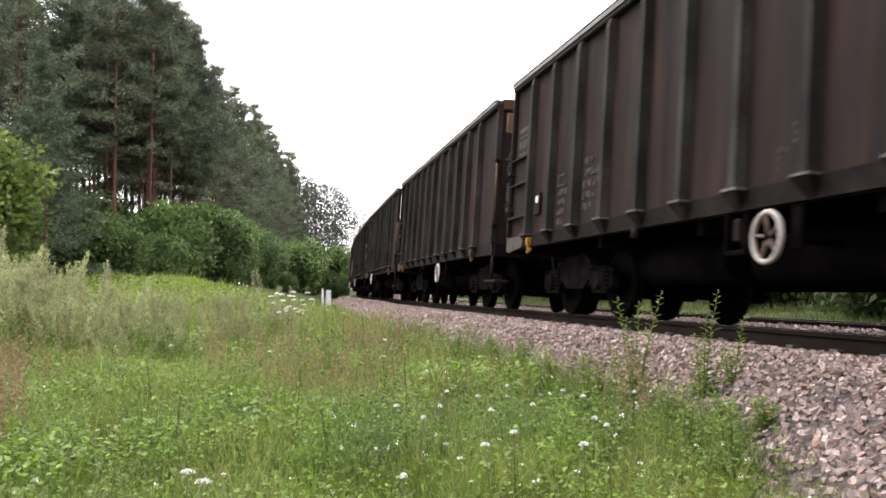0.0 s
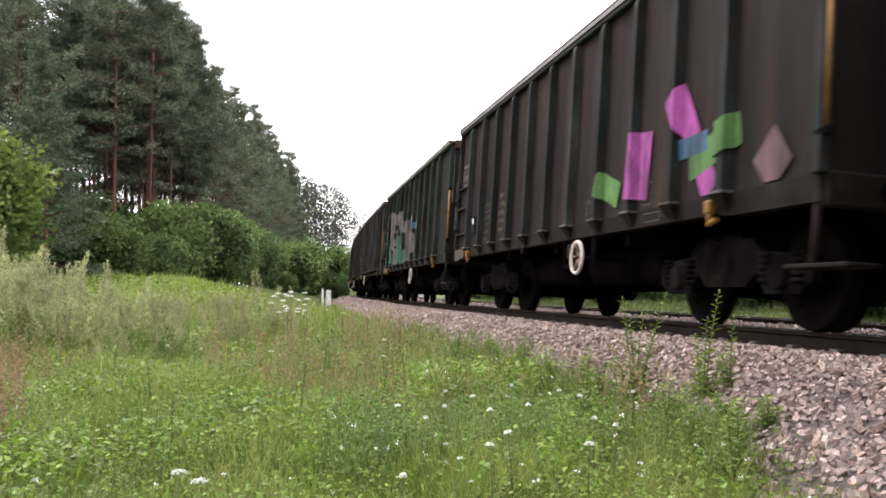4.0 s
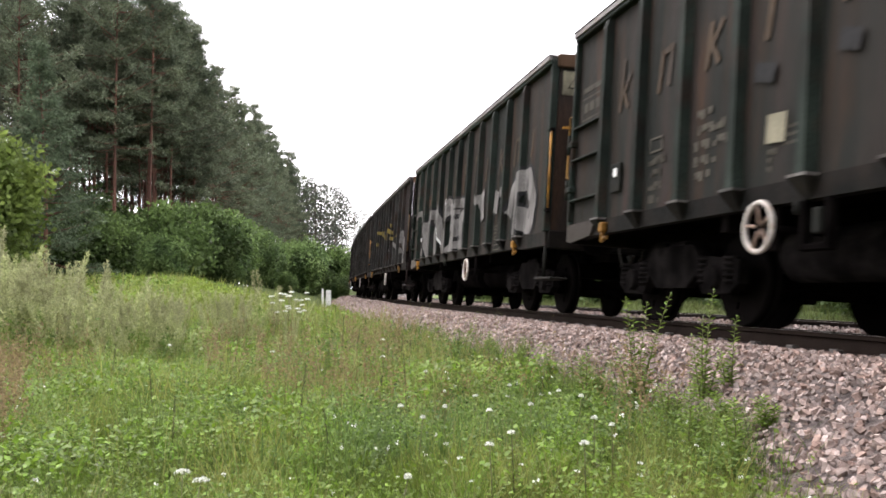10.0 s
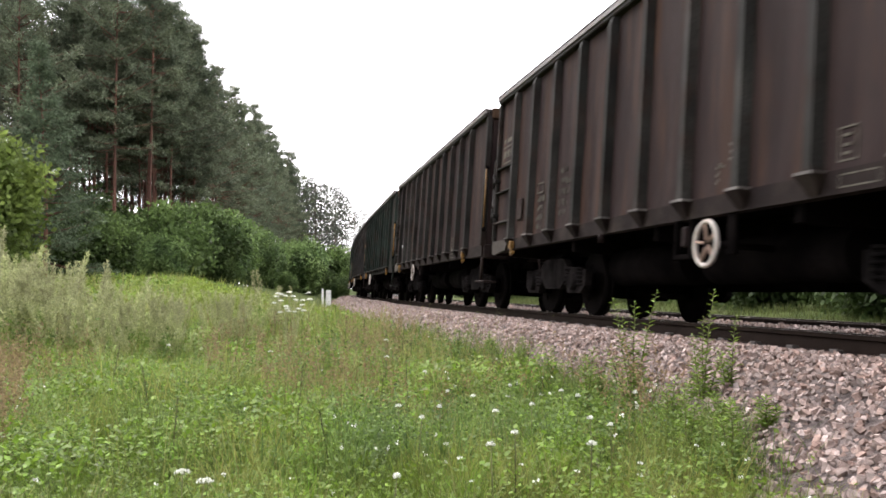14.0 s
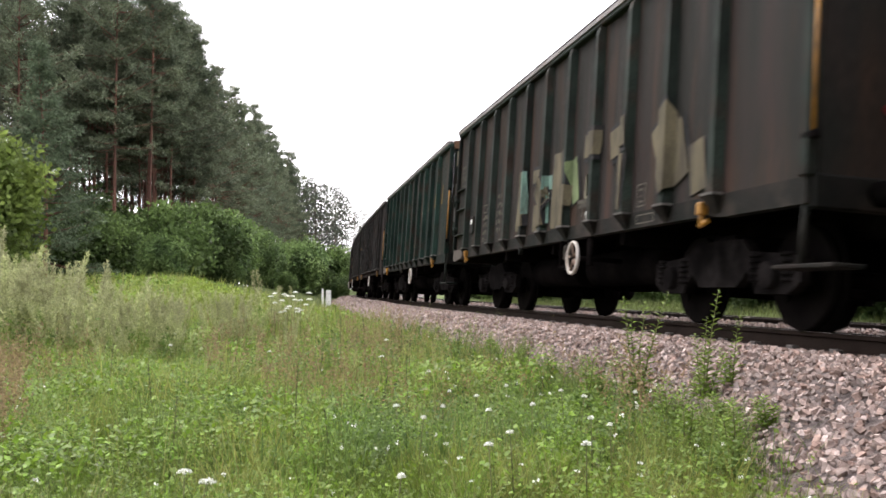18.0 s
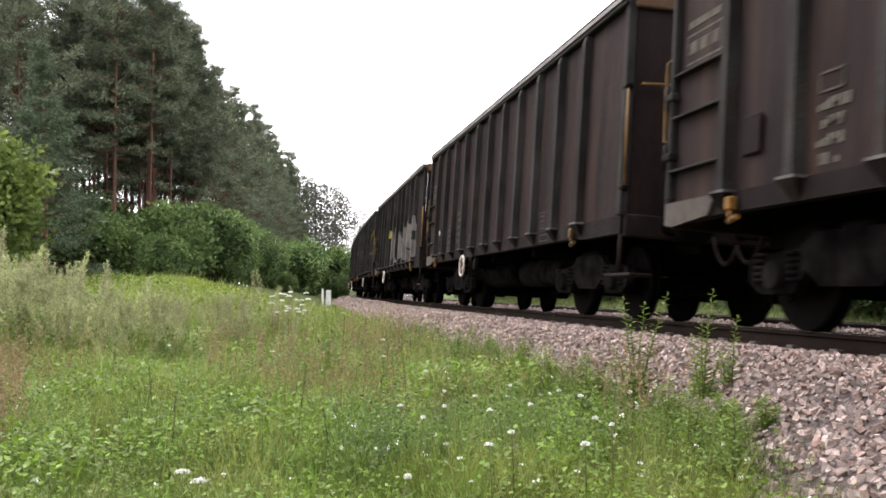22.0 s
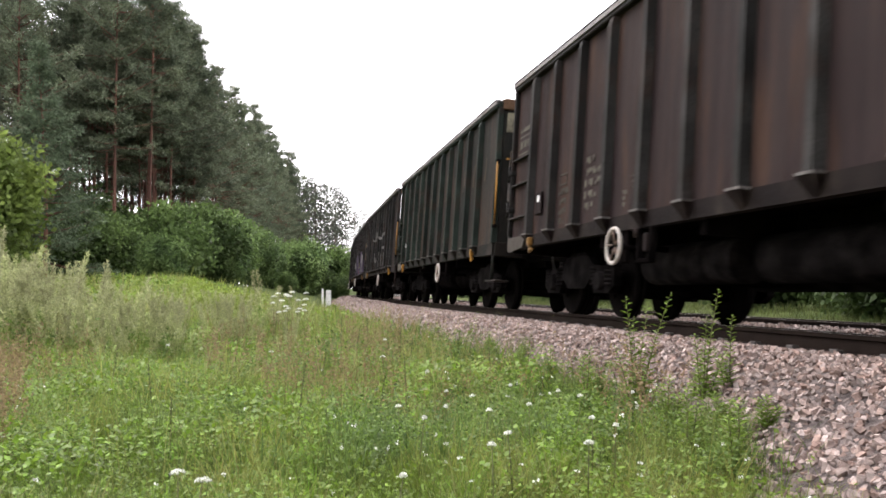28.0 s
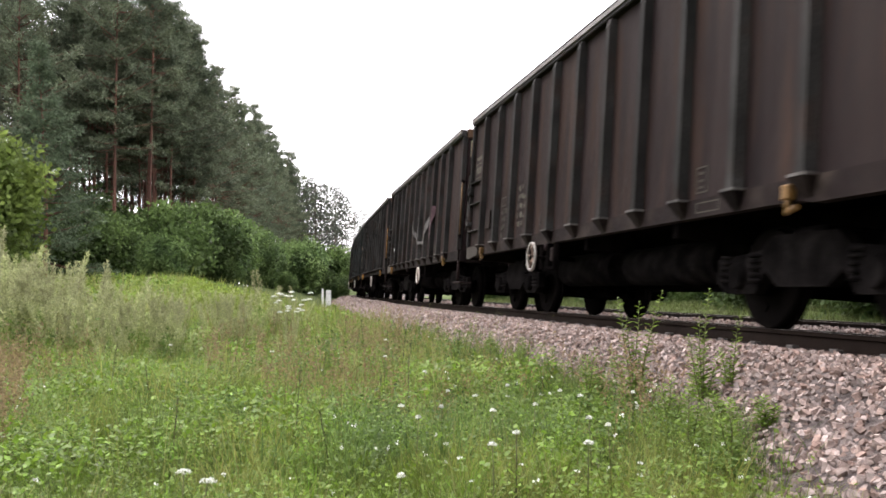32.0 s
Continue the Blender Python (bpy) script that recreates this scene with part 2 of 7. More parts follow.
M_RANK = material("rank_grass", (0.095, 0.155, 0.034), 0.6, 0.0, 2.0, 0.4, 20, 0.0, tint=(0.11, 0.145, 0.04), per="island", translucent=0.35)
M_SORREL = material("sorrel_seed", (0.27, 0.195, 0.11), 0.85, 0.0, 3.0, 0.3, 30, 0.0, tint=(0.22, 0.165, 0.085), per="island", translucent=0.25)
M_STRAW = material("straw_grass", (0.30, 0.295, 0.115), 0.7, 0.0, 0.9, 0.25, 20, 0.0, tint=(0.20, 0.245, 0.07), per="island", translucent=0.35)
M_NEEDLE_B = material("young_pine_needle", (0.080, 0.108, 0.064), 0.6, 0.0, 0.8, 0.3, 9, 0.0, per="island", translucent=0.2, gloss=0.12)
M_LEAF = material("broad_leaf", (0.066, 0.105, 0.032), 0.55, 0.0, 0.6, 0.5, 9, 0.0, tint=(0.095, 0.138, 0.044), per="island", translucent=0.35, gloss=0.12, each=0.45)
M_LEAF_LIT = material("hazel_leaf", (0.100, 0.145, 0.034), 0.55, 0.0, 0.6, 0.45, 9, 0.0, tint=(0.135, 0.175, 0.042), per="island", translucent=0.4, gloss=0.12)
M_LEAF_DK = material("shrub_leaf", (0.068, 0.112, 0.040), 0.55, 0.0, 0.6, 0.5, 9, 0.0, tint=(0.110, 0.155, 0.052), per="island", translucent=0.3, gloss=0.12, each=0.45)
M_LEAF_FAR = material("far_leaf", (0.082, 0.092, 0.072), 0.6, 0.0, 0.6, 0.35, 9, 0.0, per="island", translucent=0.3, gloss=0.1, each=0.3)
M_BARK = material("pine_bark", (0.095, 0.050, 0.040), 0.95, 0.0, 1.2, 0.35, 12, 0.6, tint=(0.12, 0.060, 0.042), per="object", stretch=(1, 1, 0.3), dist=0.04, gloss=0.1)
M_BARK_G = material("grey_bark", (0.10, 0.085, 0.07), 0.95, 0.0, 1.5, 0.35, 14, 0.6, per="object", stretch=(1, 1, 0.3), dist=0.03)
M_POST = material("white_concrete", (0.72, 0.72, 0.70), 0.85, 0.0, 5.0, 0.2, 40, 0.2)
# ---- ground: one sheet to the horizon ----
rng = np.random.default_rng(7)


def ground_sheet():
    def axis(lo, hi, step, far):
        mid = np.arange(lo, hi + step / 2, step)
        grow = np.geomspace(step, far, 26)
        return np.concatenate([lo - np.cumsum(grow)[::-1], mid, hi + np.cumsum(grow)])
    xs, ys = axis(-26, 22, 0.6, 900), axis(-8, 60, 0.6, 900)
    X, Y = np.meshgrid(xs, ys)
    V = np.stack([X, Y, ground_z(X, Y)], -1).reshape(-1, 3)
    w = len(xs)
    i = (np.arange(len(ys) - 1)[:, None] * w + np.arange(w - 1)[None]).ravel()
    F = np.stack([i, i + 1, i + w + 1, i + w], -1)
    ob = part("ground", np_mesh("ground", V, F, True), M_SOIL)
    tagged(ob, "green summer meadow ground beside the railway", "ground", kind="structure")


ground_sheet()


# ---- track: ballast, rails, sleepers ----
def sweep(name, outline, s_values, closed=True):
    """An outline of (lateral, z) on the canted track, swept along the line; lateral grows to the left of the train's way... to the near side."""
    V, k = [], len(outline)
    for s in s_values:
        m = track_pose(s)
        V += [tuple(m @ Vector((0, a, z))) for a, z in outline]
    F = []
    n = k if closed else k - 1
    for r in range(len(s_values) - 1):
        for c in range(n):
            a, b = r * k + c, r * k + (c + 1) % k
            F.append((a, b, b + k, a + k))
    return np_mesh(name, np.array(V), np.array(F))


# lateral y is negative on the camera's side
S_ALL = np.concatenate([np.arange(-460, -30, 10), np.arange(-30, 120, 1.5), np.arange(120, 561, 10)])
BED = [(-3.4, -0.95), (-2.4, -0.46), (-1.95, -0.235), (-1.5, -0.185), (0, -0.20), (1.5, -0.185), (2.0, -0.07), (2.6, 0.0), (3.3, 0.03), (4.9, 0.09), (5.6, 0.08), (7.0, -0.45)]
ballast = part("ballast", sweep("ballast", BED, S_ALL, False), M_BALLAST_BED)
tagged(ballast, "pinkish grey crushed stone ballast under the railway track", "ballast", kind="structure")

railway = empty("railway_track", Matrix(), "single railway track with rusty rails on concrete sleepers", "railway track")
railway["kind"] = "structure"
RAIL = [(-0.075, -0.172), (0.075, -0.172), (0.075, -0.16), (0.012, -0.145), (0.009, -0.045), (0.036, -0.036), (0.036, -0.004), (0.028, 0.0), (-0.028, 0.0), (-0.036, -0.004), (-0.036, -0.036), (-0.009, -0.045), (-0.012, -0.145), (-0.075, -0.16)]
for side in (-0.7525, 0.7525):
    rail = part("rail", sweep("rail", [(side + a, z) for a, z in RAIL], S_ALL), M_RAIL, railway)
    part("running_surface", sweep("running_surface", [(side + a, z) for a, z in ((-0.027, 0.0), (-0.027, 0.001), (0.027, 0.001), (0.027, 0.0))], S_ALL), M_RAILTOP, rail, "worn bright rail head")


def second_pose(s):
    """The second track beyond the first lies a little higher, with less cant."""
    return track_pose(s) @ Matrix.Translation((0, 4.06, 0.150)) @ Matrix.Rotation(0.03, 4, "X")


def second_track():
    thing = empty("railway_track", Matrix(), "second railway track beyond the train on pinkish ballast", "railway track")
    thing["kind"] = "structure"
    V = lambda outline: np.array([tuple(second_pose(s) @ Vector((0, a, z))) for s in S_ALL for a, z in outline])
    for side in (-0.7525, 0.7525):
        for name, outline, mat, above in (("rail", RAIL, M_RAIL, thing), ("running_surface", ((-0.027, 0.0), (-0.027, 0.001), (0.027, 0.001), (0.027, 0.0)), M_RAILTOP, None)):
            k = len(outline)
            F = [(r * k + c, r * k + (c + 1) % k, r * k + k + (c + 1) % k, r * k + k + c) for r in range(len(S_ALL) - 1) for c in range(k)]
            ob = part(name, np_mesh(name, V([(side + a, z) for a, z in outline]), np.array(F)), mat, above or rail)
            rail = ob
    return thing


def sleeper_mesh():
    bm = bmesh.new()
    prof = [(-1.3, -0.165), (-0.95, -0.16), (-0.55, -0.185), (0.55, -0.185), (0.95, -0.16), (1.3, -0.165), (1.3, -0.36), (-1.3, -0.36)]
    a = [bm.verts.new((-0.13, y, z)) for y, z in prof]
    b = [bm.verts.new((0.13, y, z)) for y, z in prof]
    bm.faces.new(a)
    bm.faces.new(b[::-1])
    for k in range(len(prof)):
        j = (k + 1) % len(prof)
        bm.faces.new((a[k], b[k], b[j], a[j]))
    bmesh.ops.recalc_face_normals(bm, faces=bm.faces)
    for y in (-0.7525, 0.7525):
        for d in (-0.11, 0.11):
            box(bm, -0.05, 0.05, y + d - 0.035, y + d + 0.035, -0.165, -0.125, 0.008)
    me = bpy.data.meshes.new("sleeper")
    bm.to_mesh(me)
    bm.free()
    me.materials.append(M_SLEEPER)
    return me


me_sleeper = sleeper_mesh()
for k in range(96):
    ob = new("sleeper", me_sleeper)
    ob.parent = railway
    ob.matrix_basis = track_pose(-14 + 0.6 * k)
railway_2 = second_track()
for k in range(44):
    ob = new("sleeper", me_sleeper)
    ob.parent = railway_2
    ob.matrix_basis = second_pose(-4 + 0.6 * k)


def stones(name, lat, s, size, zlift=0.0):
    """Broken stones on the bed as arrays: 8 uneven corners and 12 faces each."""
    T = np.array([(x, y, z) for x in (-1, 1) for y in (-1, 1) for z in (-1, 1)]) * 0.62
    FT = np.array([(0, 1, 3), (0, 3, 2), (4, 6, 7), (4, 7, 5), (0, 4, 5), (0, 5, 1), (2, 3, 7), (2, 7, 6), (0, 2, 6), (0, 6, 4), (1, 5, 7), (1, 7, 3)])
    n = len(lat)
    V = T[None] * rng.uniform(0.45, 1.3, (n, 8, 3)) * rng.uniform(0.6, 1.2, (n, 1, 3)) * (size / 2)[:, None, None]
    q = rng.normal(size=(n, 4))
    q /= np.linalg.norm(q, axis=1)[:, None]
    w, x, y, z = q.T
    R = np.stack([1 - 2 * (y * y + z * z), 2 * (x * y - z * w), 2 * (x * z + y * w), 2 * (x * y + z * w), 1 - 2 * (x * x + z * z), 2 * (y * z - x * w), 2 * (x * z - y * w), 2 * (y * z + x * w), 1 - 2 * (x * x + y * y)], -1).reshape(n, 3, 3)
    V = np.einsum("nij,nkj->nki", R, V)
    by, bz = np.array(BED).T
    h0 = -TURN + CURVE * s
    a = -TURN
    off = HALF + lat                                  # lateral -1.43 is the wagons' near side
    px = (-np.cos(h0) + math.cos(a)) / CURVE + SIDE * math.cos(TURN) + off * np.cos(h0)
    py = (np.sin(h0) - math.sin(a)) / CURVE + SIDE * math.sin(TURN) - off * np.sin(h0)
    pz = np.interp(lat, by, bz) - 0.7525 * CANT - lat * CANT
    pz = np.maximum(pz, np.where(lat < -2.4, ground_z(px, py), -9))
    C = np.stack([px, py, pz + size * 0.16 + zlift + rng.uniform(-0.012, 0.018, n)], -1)
    return V, C, FT


def pick(n, lat0, lat1, s0, s1, mean):
    u = rng.uniform(0, 1, n)
    s = s0 + (s1 - s0) * u
    return rng.uniform(lat0, lat1, n), s, mean * rng.uniform(0.6, 1.45, n)


def all_stones():
    sets = [pick(16500, -2.9, -0.9, 1.5, 14, 0.050), pick(13000, -2.9, -0.95, 14, 34, 0.070), pick(4500, -2.95, -0.95, 34, 80, 0.13),
            pick(2200, -0.6, 0.6, 2, 14, 0.058), pick(1600, -0.6, 0.6, 14, 40, 0.085), pick(4200, 0.9, 3.25, -2, 30, 0.07), pick(2600, 0.9, 3.25, 30, 80, 0.12), pick(1500, 3.4, 6.0, 0, 40, 0.08), pick(4500, -2.9, -0.9, -10, 1.5, 0.06), pick(3400, -3.7, -2.5, -4, 5.2, 0.055)]
    lat, s, size = (np.concatenate([a[k] for a in sets]) for k in range(3))
    V, C, FT = stones("stones", lat, s, size)
    near = np.flatnonzero((s > 3.2) & (s < 5.6) & (lat < -1.5))[:240]
    rest = np.setdiff1d(np.arange(len(s)), near)
    P = (V[rest] + C[rest][:, None]).reshape(-1, 3)
    F = (FT[None] + 8 * np.arange(len(rest))[:, None, None]).reshape(-1, 3)
    ob = part("ballast_stones", np_mesh("ballast_stones", P, F), M_STONE, ballast)
    ob["kind"] = "stuff"
    shapes = [np_mesh("stone", V[i], FT) for i in near[:40]]
    for me in shapes:
        me.materials.append(M_STONE_ONE)
    for k, i in enumerate(near):
        ob = new("stone", shapes[k % 40])
        ob.parent = ballast
        ob.location = C[i]
        ob.rotation_euler = (0.9 * k, 1.7 * k, 2.3 * k)


# ---- trees ----
def leaf_cloud(centres, count, radius, length, width, droop=0.0, quad=False, flat=1.0):
    """Small leaves or needle tufts round many centres: arrays of triangles or rhombs."""
    n = len(centres) * count
    C = np.repeat(np.asarray(centres), count, 0)
    d = rng.normal(size=(n, 3))
    d /= np.linalg.norm(d, axis=1)[:, None]
    d[:, 2] *= flat
    P = C + d * (radius * rng.uniform(0.1, 1.0, (n, 1)) ** 0.6)
    a = d + rng.normal(size=(n, 3)) * 0.6
    a[:, 2] -= droop
    a /= np.linalg.norm(a, axis=1)[:, None]
    b = np.cross(a, rng.normal(size=(n, 3)))
    b /= np.linalg.norm(b, axis=1)[:, None] + 1e-9
    ln, wd = length * rng.uniform(0.6, 1.3, (n, 1)), width * rng.uniform(0.7, 1.3, (n, 1))
    if quad:
        V = np.stack([P, P + a * ln * 0.5 + b * wd / 2, P + a * ln, P + a * ln * 0.5 - b * wd / 2], 1)
        F = np.arange(n * 4).reshape(n, 4)
    else:
        V = np.stack([P - b * wd / 2, P + b * wd / 2, P + a * ln], 1)
        F = np.arange(n * 3).reshape(n, 3)
    return V.reshape(-1, 3), F


def trunk_into(bm, height, r, lean, rnd, r_top=0.15, n=9, segs=7):
    pts = [Vector((lean * (k / segs) ** 2 * height * 0.06 + rnd.uniform(-1, 1) * 0.06 * (k > 0), rnd.uniform(-1, 1) * 0.06 * (k > 0), height * k / segs)) for k in range(segs + 1)]
    swept(bm, pts, [r * (1 - (1 - r_top) * k / segs) for k in range(segs + 1)], n)
    return pts


def limb(bm, p, d, length, r, rnd, up=0.25):
    """A bent limb of three pieces; returns points along it."""
    out, q, v = [], Vector(p), Vector(d).normalized()
    line = [q]
    for k in range(3):
        e = q + v * length / 3
        line.append(e)
        out += [q.lerp(e, 0.5), e]
        q = e
        v = (v + Vector((rnd.uniform(-0.3, 0.3), rnd.uniform(-0.3, 0.3), up * rnd.uniform(0, 1)))).normalized()
    swept(bm, line, [r, r * 0.72, r * 0.44, r * 0.16], 5)
    return out[1:]


def pine(seed, height, crown_from, spread, needle, bark, label, young=False):
    rnd = random.Random(seed)
    tree = empty("pine_tree", Matrix(), label, "tree", "pine wood beside the railway")
    bt, bl = bmesh.new(), bmesh.new()
    pts = trunk_into(bt, height * 0.96, height * (0.0056 if not young else 0.010), rnd.uniform(-1, 1), rnd)
    centres = []
    z = crown_from * height
    while z < height * 0.985:
        u = (z / height - crown_from) / (1 - crown_from)
        reach = spread * (0.70 + 0.30 * min(1, u * 4)) * min(1.0, (1 - u) * 1.55) ** 0.8 * rnd.uniform(0.75, 1.15) + 0.2
        if young:
            reach = spread * (1 - u) ** 0.9 * rnd.uniform(0.8, 1.15) + 0.12
        turn, arms = rnd.uniform(0, 6.28), rnd.choice((4, 5, 6))
        for k in range(arms):                             # a whorl of limbs, each a flat spray of needles
            a = turn + 6.28 * k / arms + rnd.uniform(-0.35, 0.35)
            ln = reach * rnd.uniform(0.55, 1.15)
            base = Vector((pts[-1].x * (z / height) ** 2, 0, z + (rnd.uniform(-0.4, 0.4) if not young else rnd.uniform(-0.15, 0.15))))
            side = Vector((-math.sin(a), math.cos(a), 0))
            tips = limb(bl, base, (math.cos(a), math.sin(a), rnd.uniform(-0.25, 0.38) + 0.55 * u), ln, 0.012 + 0.018 * ln / 2, rnd, 0.22)
            for j, c in enumerate(tips[1:]):
                if not young and rnd.random() < 0.40:
                    continue
                w = ln * 0.20 * (1.1 - 0.2 * j)
                for q in (-1, 0, 1) if ln > 0.9 else (0,):
                    p = c + side * q * w * rnd.uniform(0.6, 1.3)
                    centres.append((p.x, p.y, p.z - abs(q) * 0.10 + (rnd.uniform(-0.18, 0.26) if not young else rnd.uniform(-0.05, 0.10))))
        z += height * rnd.uniform(0.030, 0.052) if not young else rnd.uniform(0.38, 0.55)
    for k in range(16 if not young else 0):              # dead stubs on the bare trunk
        a, zz = rnd.uniform(0, 6.28), height * crown_from * rnd.uniform(0.4, 0.95)
        limb(bl, (0, 0, zz), (math.cos(a), math.sin(a), -0.1), rnd.uniform(0.5, 1.6), 0.02, rnd, 0)
    part("trunk", bt, bark, tree, "reddish brown bark")
    part("branchwork", bl, bark, tree)["kind"] = "stuff"
    V, F = leaf_cloud(centres, 30, 0.44, 0.30, 0.075, -0.15, flat=0.45) if not young else leaf_cloud(centres, 20, 0.30, 0.22, 0.05, flat=0.45)
    part("crown", np_mesh("crown", V, F), needle, tree, "dark green needle clumps with gaps")
    return tree


def broadleaf(seed, name, height, spread, low, leaf, bark, label, category, group, leaves=20, size=0.2, clump=0.55, stems=1, density=1.0):
    """A broad-leaved tree or shrub: stems, limbs and a ragged crown of leaves."""
    rnd = random.Random(seed)
    thing = empty(name, Matrix(), label, category, group)
    bt, bl = bmesh.new(), bmesh.new()
    centres = []
    for st in range(stems):
        a0 = rnd.uniform(0, 6.28)
        lean = Vector((math.cos(a0), math.sin(a0), 0)) * (0.0 if stems == 1 else spread * 0.5 * rnd.uniform(0.2, 1))
        h = height * rnd.uniform(0.45, 1.0) if stems > 1 else height * 0.92
        r = height * (0.014 if stems == 1 else 0.008)
        tip = Vector((lean.x, lean.y, h))
        prev = Vector((lean.x * 0.1, lean.y * 0.1, -0.1))
        line = [prev]
        for k in range(1, 6):
            line.append(Vector((lean.x * (k / 5) ** 1.3, lean.y * (k / 5) ** 1.3, h * k / 5)) + Vector((rnd.uniform(-1, 1), rnd.uniform(-1, 1), 0)) * h * 0.012)
        swept(bt, line, [r * (1 - 0.17 * k) for k in range(6)], 7)
        count = int((16 if stems == 1 else 9) * density * max(1.0, height / 6))
        for k in range(count):
            u = low + (1 - low) * (k + rnd.random()) / count
            a = rnd.uniform(0, 6.28)
            v = (u - low) / (1 - low)
            reach = spread * (0.35 + 0.75 * math.sin(math.pi * min(0.98, 0.18 + 0.8 * v))) * rnd.uniform(0.35, 1.25) * (1.0 if stems == 1 else 0.62)
            base = Vector((lean.x * u ** 1.3, lean.y * u ** 1.3, h * u * 0.96))
            tips = limb(bl, base, (math.cos(a), math.sin(a), rnd.uniform(0.0, 0.7)), reach, 0.01 + 0.012 * reach, rnd, 0.3)
            for c in tips[1:]:
                centres.append(tuple(c))
                centres.append(tuple(c + Vector((rnd.uniform(-1, 1), rnd.uniform(-1, 1), rnd.uniform(-0.6, 0.8))) * clump * 0.9))
        centres.append(tuple(tip))
    stalk = part("trunk" if stems == 1 else "stem_cluster", bt, bark, thing)
    if stems > 1:
        stalk["kind"] = "stuff"
    part("branchwork", bl, bark, thing)["kind"] = "stuff"
    V, F = leaf_cloud(centres, leaves, clump, size, size * 0.6, 0.25, True)
    V[:, 2] = np.maximum(V[:, 2], 0.02)
    part("crown", np_mesh("crown", V, F), leaf, thing)
    return thing


def at_ground(x, y, turn=0.0, size=1.0, sink=0.05):
    return Matrix.Translation((x, y, float(ground_z(x, y)) - sink)) @ Matrix.Rotation(turn, 4, "Z") @ Matrix.Scale(size, 4)


def put(thing, x, y, turn=0.0, size=1.0):
    thing.scale = (1, 1, 1)
    c = copy_thing(thing, at_ground(x, y, turn, 1.0))
    c.scale = (size, size, size * (0.94 + 0.12 * ((x * 7.3 + y) % 1)))
    return c


PINE_LABEL = "tall Scots pine with reddish trunk at the wood's edge"
pines = [pine(11, 22.4, 0.27, 3.7, M_NEEDLE, M_BARK, PINE_LABEL), pine(12, 23.2, 0.36, 3.5, M_NEEDLE, M_BARK, PINE_LABEL),
         pine(13, 21.4, 0.22, 3.8, M_NEEDLE, M_BARK, PINE_LABEL), pine(14, 22.6, 0.52, 3.1, M_NEEDLE, M_BARK, PINE_LABEL)]
young = pine(21, 10.4, 0.10, 2.6, M_NEEDLE_B, M_BARK, "young blue-green pine with branches to the ground", True)
shrubs = [broadleaf(31, "shrub", 4.6, 2.6, 0.08, M_LEAF_DK, M_BARK_G, "dense green shrub below the pine wood", "shrub", "shrubs along the wood", 20, 0.24, 0.6, 7),
          broadleaf(32, "shrub", 3.6, 2.6, 0.06, M_LEAF, M_BARK_G, "bright green shrub below the pine wood", "shrub", "shrubs along the wood", 20, 0.24, 0.55, 7)]
birch = broadleaf(41, "broadleaf_tree", 17.0, 4.2, 0.25, M_LEAF_FAR, M_BARK_G, "thin-crowned broad-leaved tree against the sky", "tree", "broad-leaved trees beyond the wood", 13, 0.30, 0.90, 1, 0.62)
hazel = broadleaf(43, "leafy_bush", 6.0, 2.6, 0.06, M_LEAF_LIT, M_BARK_G, "bright green leafy bush before the pines", "bush", "", 30, 0.26, 0.6, 5)


